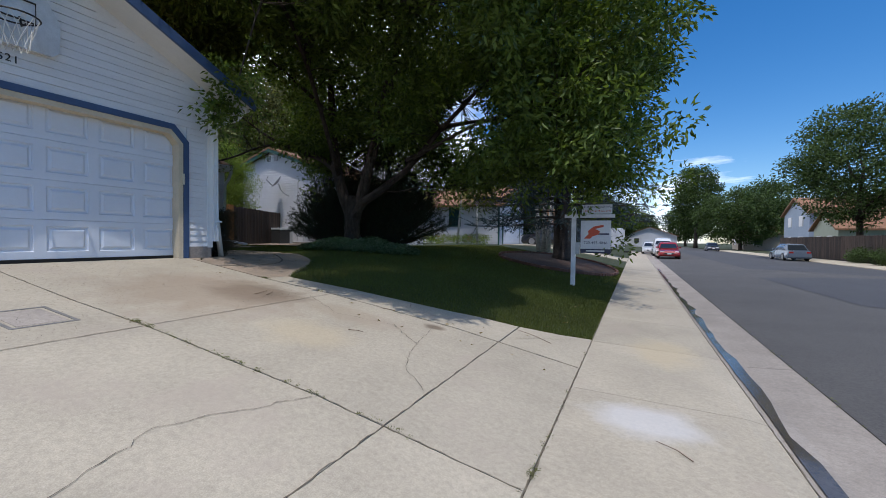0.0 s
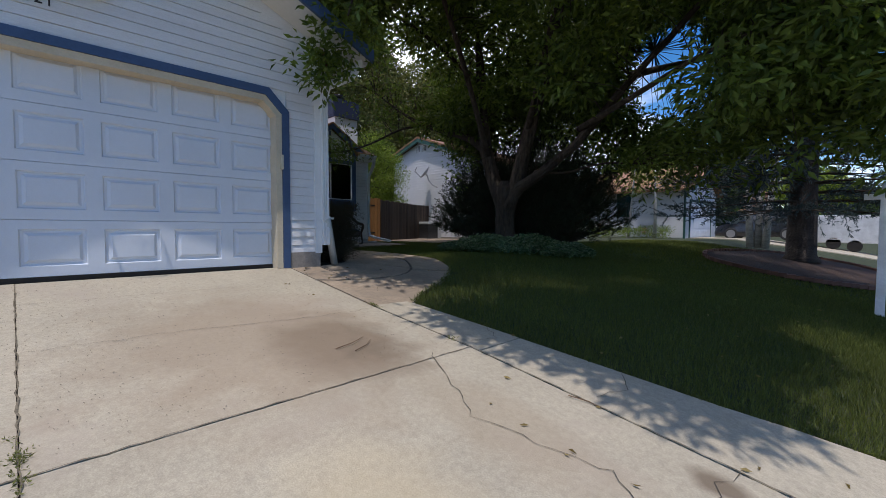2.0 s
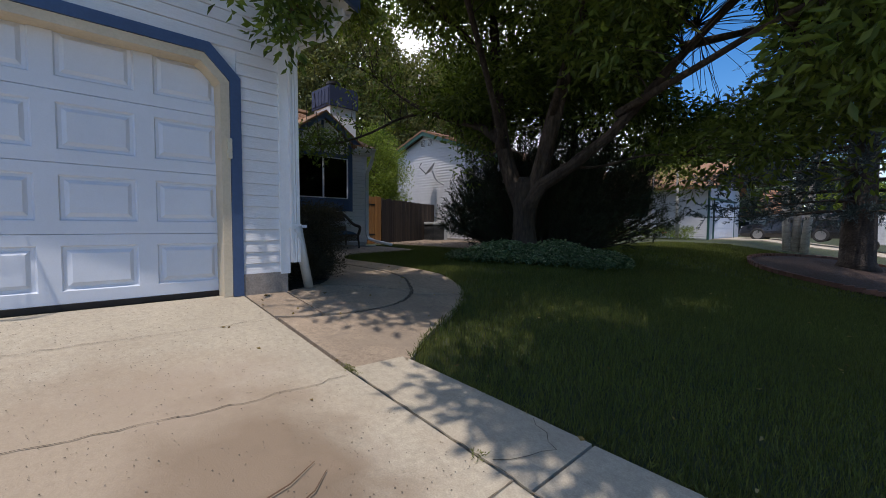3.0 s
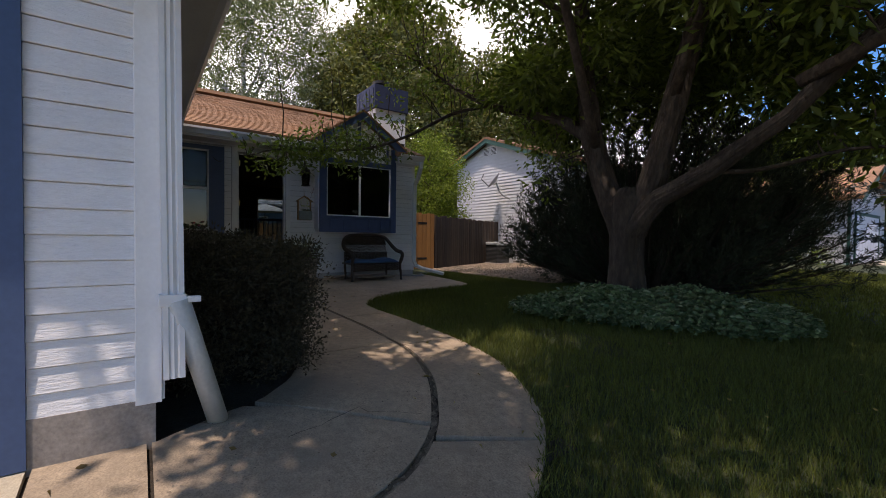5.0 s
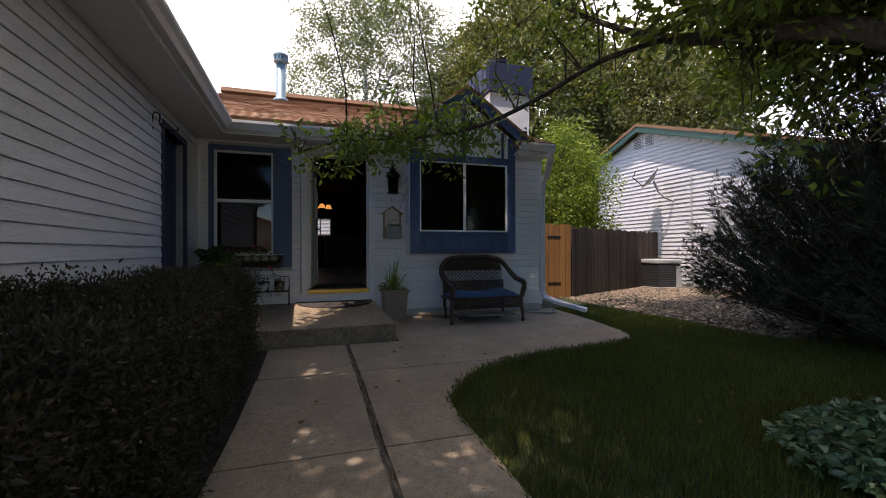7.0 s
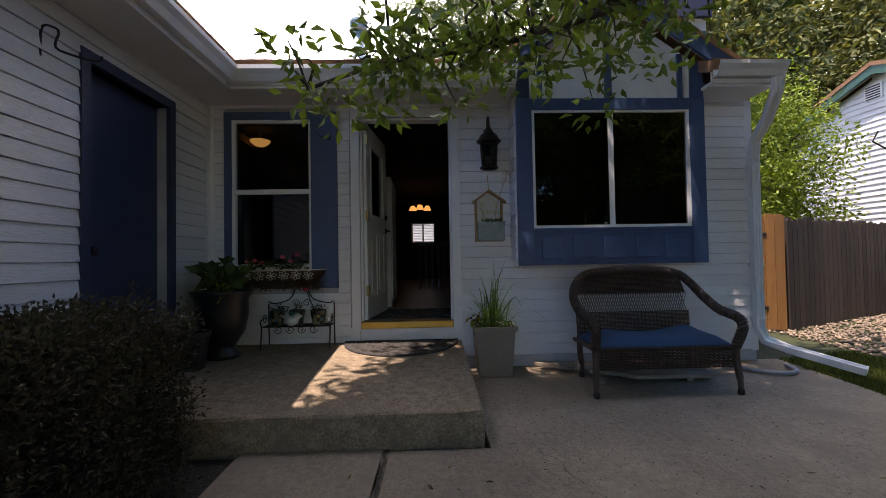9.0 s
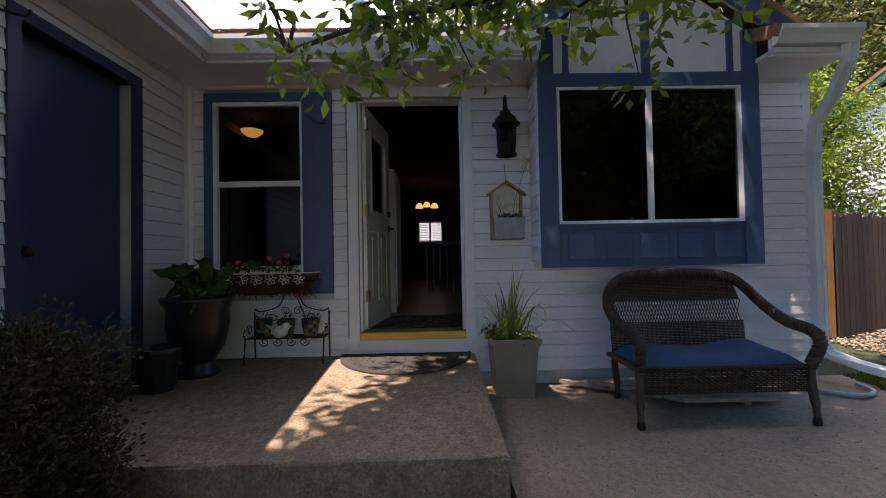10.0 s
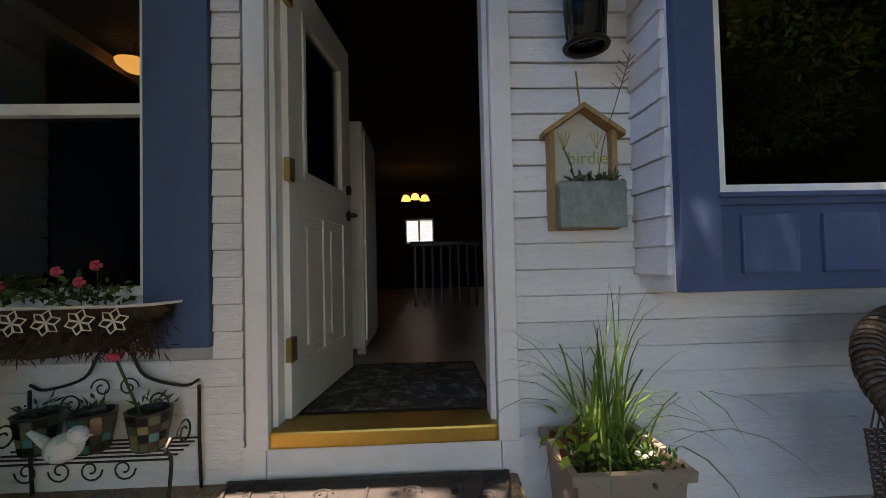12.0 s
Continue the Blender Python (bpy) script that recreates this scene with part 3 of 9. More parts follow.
# numbers above the door, drawn with the built-in font
def words(text, size, at, rot, material, parent=None, name="lettering", depth=0.006, label="", align="CENTER"):
    cu = bpy.data.curves.new(name, "FONT")
    cu.body, cu.size, cu.extrude, cu.align_x, cu.align_y = text, size, depth, align, "CENTER"
    tmp = bpy.data.objects.new(name, cu)
    scene.collection.objects.link(tmp)
    me = bpy.data.meshes.new_from_object(tmp.evaluated_get(bpy.context.evaluated_depsgraph_get()))
    bpy.data.objects.remove(tmp)
    me.transform(Matrix.Translation(at) @ Euler([radians(a) for a in rot]).to_matrix().to_4x4())
    me.materials.clear()
    me.materials.append(material)
    return put(name, me, parent, label)


house_number = root("house_number", "dark metal house number on white siding", "house number", (-7.335, 2.59, 3.47))
for k, ch in enumerate("11521"):
    words(ch, 0.125, (-7.335, 2.455 + 0.072 * k, 3.465 + 0.004 * (k % 2)), (90, 0, 90), M_iron, house_number, "digit")

# basketball backboard and hoop
hoop_root = root("basketball_hoop", "white fan backboard with a black rim and net", "basketball hoop", (-7.3, 2.6, 3.95))
pts = [(2.05, 3.70), (2.13, 3.62), (3.07, 3.62), (3.15, 3.70), (3.15, 4.06), (3.0, 4.34), (2.2, 4.34), (2.05, 4.06)]
part("backboard", prism(bmesh.new(), pts, "x", -7.29, -7.25), surface("white_board", (0.62, 0.64, 0.66), 0.5), hoop_root)
rimz = 3.86
part("rim", tubed([(-6.97 + 0.225 * math.cos(a), 2.6 + 0.225 * math.sin(a), rimz) for a in np.linspace(0, 2 * math.pi, 25)], 0.01, 6, False), M_iron, hoop_root, "black steel rim")
bm = bmesh.new()
for a in np.linspace(0, 2 * math.pi, 12, endpoint=False):
    for s in (1, -1):
        tube(bm, [(-6.97 + r * math.cos(a + s * t), 2.6 + r * math.sin(a + s * t), rimz - d) for r, t, d in ((.22, 0, 0), (.18, .26, .13), (.14, .52, .26), (.13, .78, .38))], 0.004, 4, False)
part("net", bm, surface("net_cord", (0.7, 0.68, 0.62), 0.9), hoop_root, "white cord net")
bm = bmesh.new()
tube(bm, [(-7.25, 2.45, rimz + .12), (-7.2, 2.45, rimz), (-6.97 - .1, 2.45, rimz)], 0.012, 6)
tube(bm, [(-7.25, 2.75, rimz + .12), (-7.2, 2.75, rimz), (-6.97 - .1, 2.75, rimz)], 0.012, 6)
tube(bm, [(-7.24, 2.3, 3.95), (-7.24, 2.3, 4.2), (-7.24, 2.9, 4.2), (-7.24, 2.9, 3.95), (-7.24, 2.3, 3.95)], 0.012, 4)
part("bracket", bm, M_iron, hoop_root, "black bracket and square outline")

# garage side wall, with its dark side door
SD0, SD1, SDZ0, SDZ1 = -13.27, -12.45, 1.2, 3.36
wall_side = slab_wall("wall_garage_side", "white lap sided garage flank in shade", [(SD1, -7.37, 5.2, 5.375, 1.0, 3.66), (-13.95, SD0, 5.2, 5.375, 1.0, 3.66), (SD0, SD1, 5.2, 5.375, SDZ1, 3.66), (-13.95, -7.37, 5.2, 5.36, 0.7, 1.1)])
lap_wall(wall_side, "y", 5.375, 1, 1.13, 3.66, lambda z: (-13.93, -7.42), [(SD0 - 0.07, SD1 + 0.07, 1.0, SDZ1 + 0.06)])
part("corner_trim", boxed(-7.45, -7.362, 5.378, 5.412, 1.13, 3.66, bevel=0.004), M_trim, wall_side)
part("corner_trim", boxed(-13.93, -13.86, 5.376, 5.40, 1.13, 3.64), M_trim, wall_side)
side_door = root("door_side", "dark navy flush side door, closed", "door", (-12.85, 5.3, 1.2), kind="structure")
part("leaf", boxed(SD0, SD1, 5.26, 5.30, 1.2, SDZ1, bevel=0.004), M_navy, side_door)
bm = bmesh.new()
box(bm, SD0 - 0.07, SD0, 5.28, 5.41, 1.2, SDZ1 + 0.07)
box(bm, SD1, SD1 + 0.07, 5.28, 5.41, 1.2, SDZ1 + 0.07)
box(bm, SD0, SD1, 5.28, 5.41, SDZ1, SDZ1 + 0.07)
part("casing", bm, M_navy, side_door, "navy door casing")
part("knob", lathe(bmesh.new(), (0, 0, 0), [(0.012, 0), (0.012, 0.03), (0.03, 0.04), (0.032, 0.06), (0.02, 0.075)], 14, Matrix.Translation((-12.55, 5.30, 2.17)) @ Matrix.Rotation(radians(-90), 4, "X")), M_iron, side_door, "dark round knob", True)

# house front wall, with window and door openings
FX = -13.95
DY0, DY1, DZ0, DZ1 = 6.845, 7.755, 1.462, 3.50
WY0, WY1, WZ0, WZ1 = 5.595, 6.37, 2.02, 3.48
wall_front = slab_wall("wall_front", "white lap sided house front", [
    (FX - 0.16, FX, 5.20, WY0, 1.0, 3.9), (FX - 0.16, FX, WY0, WY1, 1.0, WZ0), (FX - 0.16, FX, WY0, WY1, WZ1, 3.9), (FX - 0.16, FX, WY1, DY0, 1.0, 3.9),
    (FX - 0.16, FX, DY0, DY1, 0.9, 1.40), (FX - 0.16, FX, DY0, DY1, DZ1, 3.9), (FX - 0.16, FX, DY1, 8.5, 1.0, 3.9), (FX - 0.16, FX, 8.5, 9.98, 1.0, 2.3), (FX - 0.16, FX, 8.5, 9.98, 3.5, 3.9), (FX - 0.16, FX, 9.98, 10.82, 1.0, 3.9)])
lap_wall(wall_front, "x", FX, 1, 1.12, 3.66, lambda z: (5.43, 10.76), [(5.53, 6.63, 1.80, 3.56), (DY0 - 0.1, DY1 + 0.085, 1.0, 3.58), (8.40, 10.10, 2.05, 3.7)])
part("corner_trim", boxed(FX, FX + 0.022, 10.755, 10.83, 1.1, 3.64), M_trim, wall_front)
part("corner_trim", boxed(FX, FX + 0.03, 5.38, 5.435, 1.1, 3.64), M_trim, wall_front)
part("foundation", boxed(FX - 0.1, FX - 0.004, 7.84, 10.8, 0.85, 1.13), M_block, wall_front, "grey foundation strip")
part("wall_end", prism(bmesh.new(), [(FX - 0.16, 0.8), (-23.2, 0.8), (-23.2, 3.75), (-17.9, 5.45), (FX - 0.16, 3.80)], "y", 10.64, 10.82), M_siding, None, "white gable end wall of the house", category="wall", kind="structure")
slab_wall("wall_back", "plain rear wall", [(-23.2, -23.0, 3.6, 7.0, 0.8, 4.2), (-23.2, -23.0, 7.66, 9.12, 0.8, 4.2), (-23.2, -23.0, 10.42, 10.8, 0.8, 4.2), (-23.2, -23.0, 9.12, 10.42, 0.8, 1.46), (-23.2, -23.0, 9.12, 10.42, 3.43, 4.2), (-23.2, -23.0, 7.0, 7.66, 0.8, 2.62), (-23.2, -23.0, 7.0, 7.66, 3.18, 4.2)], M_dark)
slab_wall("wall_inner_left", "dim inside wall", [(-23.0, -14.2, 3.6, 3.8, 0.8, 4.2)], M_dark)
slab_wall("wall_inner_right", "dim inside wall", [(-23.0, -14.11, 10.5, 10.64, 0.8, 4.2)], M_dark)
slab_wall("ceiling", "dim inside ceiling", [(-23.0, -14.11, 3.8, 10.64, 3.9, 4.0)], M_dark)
slab_wall("wall_garage_far", "white far wall of the garage", [(-14.1, -7.55, -0.6, -0.5, 0.8, 3.66), (-14.2, -14.1, -0.6, 5.2, 0.8, 3.9)], M_siding)
floor_in = part("floor", boxed(-23.0, -14.11, 3.8, 10.64, 1.36, 1.448), M_tile, None, "tan tiled hall floor", category="floor", kind="structure")
for i in range(14):
    for j in range(8):
        put("tile", mesh_of("tile", [(-14.13 - 0.4 * i - a, 6.1 + 0.4 * j + b, 1.456) for a, b in ((0, 0), (.392, 0), (.392, .392), (0, .392))], [(0, 1, 2, 3)], M_tile), floor_in)

# roofs
def roof_plane(name, label, p0, along, up, n_up, n_along, step, tab, thick=0.10):
    """A sloped roof: p0 the eave corner, unit vectors along the eave and up the slope."""
    p0, along, up = Vector(p0), Vector(along), Vector(up)
    nrm = along.cross(up).normalized()
    if nrm.z < 0:
        nrm = -nrm
    bm = bmesh.new()
    L, H = n_along * tab, n_up * step
    q = [p0, p0 + along * L, p0 + along * L + up * H, p0 + up * H]
    lo = [bm.verts.new(v - nrm * thick) for v in q]
    hi = [bm.verts.new(v) for v in q]
    for k in range(4):
        bm.faces.new((lo[k], lo[(k + 1) % 4], hi[(k + 1) % 4], hi[k]))
    bm.faces.new(lo[::-1]); bm.faces.new(hi)
    deck = part(name, bm, M_shingle, None, label, category="roof", kind="structure")
    verts, faces = [], []
    r = random.Random(len(name))
    for i in range(n_up):
        off = (i % 2) * 0.5 * tab
        for j in range(n_along + 1):
            a0, a1 = max(0, j * tab - off), min(L, (j + 1) * tab - off - 0.006)
            if a1 - a0 < 0.02:
                continue
            lift = 0.012 + 0.004 * r.random()
            b = len(verts)
            e = i * step + 0.01 * r.random() - 0.015
            for a, u, h in ((a0, e, lift), (a1, e, lift), (a1, i * step + step, 0.004), (a0, i * step + step, 0.004), (a0, e, 0.001), (a1, e, 0.001)):
                verts.append(tuple(p0 + along * a + up * u + nrm * h))
            faces += [(b, b + 1, b + 2, b + 3), (b, b + 4, b + 5, b + 1)]
    put("shingles", mesh_of("shingles", verts, faces, M_shingle), deck, kind="stuff")
    return deck


def up_of(v):
    return Vector(v).normalized()


roof_plane("roof_main", "orange brown asphalt shingle roof", (-13.42, 5.0, 3.82), (0, 1, 0), up_of((-1, 0, 0.40)), 31, 11, 0.155, 0.30)
roof_plane("roof_middle", "orange brown asphalt shingle roof behind the bay gable", (-14.05, 8.3, 4.072), (0, 1, 0), up_of((-1, 0, 0.40)), 27, 6, 0.155, 0.30)
roof_plane("roof_end", "orange brown asphalt shingle roof end", (-13.42, 10.1, 3.82), (0, 1, 0), up_of((-1, 0, 0.40)), 31, 3, 0.155, 0.22)
roof_plane("roof_main_rear", "orange brown asphalt shingle roof, far slope", (-23.4, 5.0, 3.82), (0, 1, 0), up_of((1, 0, 0.36)), 40, 20, 0.145, 0.30)
roof_plane("roof_garage", "orange brown shingle roof over the garage", (-13.6, 5.86, EAVE + 0.02), (1, 0, 0), up_of((0, -1, SLOPE)), 24, 22, 0.155, 0.309)
roof_plane("roof_garage_far", "orange brown shingle roof over the garage, far slope", (-13.6, 2 * CY - 5.86, EAVE + 0.02), (1, 0, 0), up_of((0, 1, SLOPE)), 24, 22, 0.155, 0.309)
part("roof_link", boxed(-18, -13.5, -1.0, 5.05, 3.7, 3.8), M_shingle, None, "shingle roof join behind the garage", category="roof", kind="structure")
# rake boards of the garage gable, blue
for s, nm in ((1, "fascia_rake"), (-1, "fascia_rake_far")):
    prof = [(CY, rake(CY) + 0.01), (CY + s * 3.45, rake(CY + 3.45) + 0.01), (CY + s * 3.45, rake(CY + 3.45) - 0.15), (CY, rake(CY) - 0.15)]
    part(nm, prism(bmesh.new(), prof, "x", -6.82, -6.78), M_blue, None, "blue painted rake board of the garage gable", category="trim", kind="structure")
    prof = [(CY, rake(CY) - 0.10), (CY + s * 3.43, rake(CY + 3.43) - 0.10), (CY + s * 3.43, rake(CY + 3.43) - 0.125), (CY, rake(CY) - 0.125)]
    part("soffit_rake", prism(bmesh.new(), prof, "x", -7.36, -6.825), M_soffit, None, "white soffit below the garage rake", category="trim", kind="structure")
# soffits and gutters
part("soffit_side", boxed(-13.44, -7.36, 5.41, 5.80, 3.595, 3.615), M_soffit, None, "white soffit along the garage flank", category="trim", kind="structure")
for nm, a, b in (("soffit_front", 5.41, 8.32), ("soffit_end", 10.12, 10.74)):
    part(nm, boxed(FX + 0.02, -13.44, a, b, 3.62, 3.65), M_soffit, None, "white soffit along the house front", category="trim", kind="structure")


def gutter(name, label, axis, at, lo, hi, z, out):
    prof = [(at, z + 0.12), (at, z), (at + out * 0.06, z), (at + out * 0.085, z + 0.05), (at + out * 0.115, z + 0.085), (at + out * 0.115, z + 0.12), (at + out * 0.105, z + 0.12), (at + out * 0.1, z + 0.09), (at + out * 0.055, z + 0.012), (at + out * 0.01, z + 0.012), (at + out * 0.01, z + 0.12)]
    return part(name, prism(bmesh.new(), prof, "y" if axis == "x" else "x", lo, hi), M_gutter, None, label, category="gutter", kind="structure")


gutter("gutter_side", "white metal rain gutter along the garage eave", "y", 5.80, -13.40, -6.95, 3.64, 1)
gutter("gutter_front", "white metal rain gutter over the entry", "x", -13.46, 5.80, 8.32, 3.64, 1)
gutter("gutter_end", "white metal rain gutter beside the bay window", "x", -13.46, 10.12, 10.75, 3.67, 1)
for nm, a, b in (("fascia_front", 5.8, 8.32), ("fascia_end", 10.12, 10.74)):
    part(nm, boxed(-13.49, -13.465, a, b, 3.60, 3.80), M_trim, None, "white fascia board behind the gutter", category="trim", kind="structure")
part("fascia_side", boxed(-13.4, -6.95, 5.775, 5.797, 3.60, 3.80), M_trim, None, "white fascia board behind the gutter", category="trim", kind="structure")


# ---- plants ----
M_ash = leaf_mat("ash_leaf", (0.064, 0.104, 0.022), (0.178, 0.25, 0.052), 0.40, 0.5)
M_hedge = leaf_mat("hedge_leaf", (0.040, 0.034, 0.022), (0.090, 0.078, 0.046), 0.55, 0.2)
M_mugo = leaf_mat("pine_needle", (0.020, 0.030, 0.017), (0.045, 0.060, 0.032), 0.6, 0.1)
M_spruce = leaf_mat("blue_spruce_needle", (0.030, 0.050, 0.055), (0.085, 0.125, 0.135), 0.6, 0.1)
M_poplar = leaf_mat("poplar_leaf", (0.10, 0.13, 0.06), (0.24, 0.28, 0.15), 0.4, 0.35)
M_bright = leaf_mat("lime_leaf", (0.10, 0.16, 0.02), (0.26, 0.34, 0.05), 0.5, 0.4)
M_far = leaf_mat("far_leaf", (0.035, 0.065, 0.018), (0.085, 0.135, 0.035), 0.6, 0.3)
M_willow = leaf_mat("brown_green_leaf", (0.09, 0.105, 0.035), (0.23, 0.24, 0.08), 0.6, 0.35)
M_hosta = leaf_mat("variegated_leaf", (0.05, 0.10, 0.04), (0.15, 0.23, 0.11), 0.5, 0.25)
M_pale = leaf_mat("pale_leaf_rim", (0.16, 0.21, 0.12), (0.30, 0.35, 0.22), 0.5, 0.25)
M_grass = leaf_mat("grass_blade", (0.066, 0.084, 0.017), (0.155, 0.178, 0.038), 0.55, 0.3)
M_blade = leaf_mat("planter_grass", (0.05, 0.10, 0.02), (0.14, 0.24, 0.06), 0.45, 0.3)


def fast_mesh(name, verts, tris, material):
    me = bpy.data.meshes.new(name)
    n = len(tris)
    me.vertices.add(len(verts))
    me.vertices.foreach_set("co", np.asarray(verts, np.float32).ravel())
    me.loops.add(3 * n)
    me.loops.foreach_set("vertex_index", np.asarray(tris, np.int32).ravel())
    me.polygons.add(n)
    me.polygons.foreach_set("loop_start", np.arange(0, 3 * n, 3, dtype=np.int32))
    me.polygons.foreach_set("loop_total", np.full(n, 3, np.int32))
    me.update(calc_edges=True)
    me.materials.append(material)
    return me


def unit(a):
    return a / np.maximum(np.linalg.norm(a, axis=1, keepdims=True), 1e-9)


def leaves(name, at, ways, length, width, material, rs, fold=0.25):
    """Leaves as folded diamonds: places, directions (n x 3), size per leaf."""
    n = len(at)
    ways = unit(ways)
    side = unit(np.cross(ways, rs.normal(size=(n, 3))))
    up = np.cross(side, ways)
    L = (length * rs.uniform(0.65, 1.25, n))[:, None]
    W = (width * rs.uniform(0.7, 1.2, n))[:, None]
    base, tip = at, at + ways * L - up * L * 0.12
    mid = at + ways * L * 0.45
    a, b = mid + side * W * 0.5 + up * W * fold, mid - side * W * 0.5 + up * W * fold
    verts = np.stack([base, a, tip, b], 1).reshape(-1, 3)
    k = np.arange(n)[:, None] * 4
    tris = np.concatenate([k + [0, 1, 2], k + [0, 2, 3]], 1).reshape(-1, 3)
    return fast_mesh(name, verts, tris, material)


def cloud(centres, each, spread, rs, flat=0.7):
    """Leaf places round cluster centres and their outward ways."""
    c = np.repeat(np.asarray(centres, float), each, 0)
    off = unit(rs.normal(size=(len(c), 3))) * rs.uniform(0, 1, (len(c), 1)) ** 0.5 * spread * 1.7 * [1, 1, flat]
    return c + off, off / spread + rs.normal(size=(len(c), 3)) * 0.6 + [0, 0, -0.35]


def in_ellipsoid(n, centre, radii, rs, inner=0.35, keep=None):
    out = []
    while len(out) < n:
        p = rs.uniform(-1, 1, (4000, 3))
        r = np.linalg.norm(p, axis=1)
        p = p[(r < 1) & (r > inner)]
        q = p * radii + centre
        if keep is not None:
            q = q[keep(q)]
        out.extend(q.tolist())
    return np.array(out[:n])


def wander(a, b, n, amount, r, sag=0.0):
    a, b = np.array(a, float), np.array(b, float)
    pts = [a + (b - a) * t + np.array([r.gauss(0, amount), r.gauss(0, amount), r.gauss(0, amount * 0.6) + sag * math.sin(math.pi * t)]) * (0 if t in (0, 1) else 1) for t in np.linspace(0, 1, n)]
    return [tuple(p) for p in pts]


def tree(name, label, at, height, crown_c, crown_r, n_clusters, each, leaf, material, seed, trunk_r=0.2, bark=None, spread=0.45, limbs=7, group="", category="tree", keep=None):
    rs, r = np.random.RandomState(seed), random.Random(seed)
    thing = root(name, label, category, at, group)
    cx, cy, cz = crown_c
    bm = bmesh.new()
    fork = (at[0] + r.uniform(-.1, .1), at[1] + r.uniform(-.1, .1), at[2] + height * 0.25)
    top = (cx, cy, cz + crown_r[2] * 0.75)
    tube(bm, wander(at, fork, 4, trunk_r * 0.1, r), [trunk_r * 1.25, trunk_r, trunk_r * 0.92, trunk_r * 0.85], 12)
    tube(bm, wander(fork, top, 7, 0.15, r), list(np.linspace(trunk_r * 0.8, 0.02, 7)), 8)
    for k in range(limbs):
        a = 2 * math.pi * k / limbs + r.uniform(-.3, .3)
        e = (cx + 0.75 * crown_r[0] * math.cos(a), cy + 0.75 * crown_r[1] * math.sin(a), cz + crown_r[2] * r.uniform(-0.3, 0.5))
        s = [fork[i] + (top[i] - fork[i]) * (k % 3) * 0.2 for i in range(3)]
        tube(bm, wander(s, e, 6, 0.18, r, 0.3), list(np.linspace(trunk_r * 0.45, 0.015, 6)), 6)
    part("trunk", bm, bark or M_bark, thing, smooth=True)
    c = in_ellipsoid(n_clusters, crown_c, crown_r, rs, 0.45, keep)
    c += rs.normal(size=c.shape) * 0.25
    p, w = cloud(c, each, spread, rs)
    put("crown", leaves("crown", p, w, leaf, leaf * 0.5, material, rs), thing, kind="stuff")
    return thing


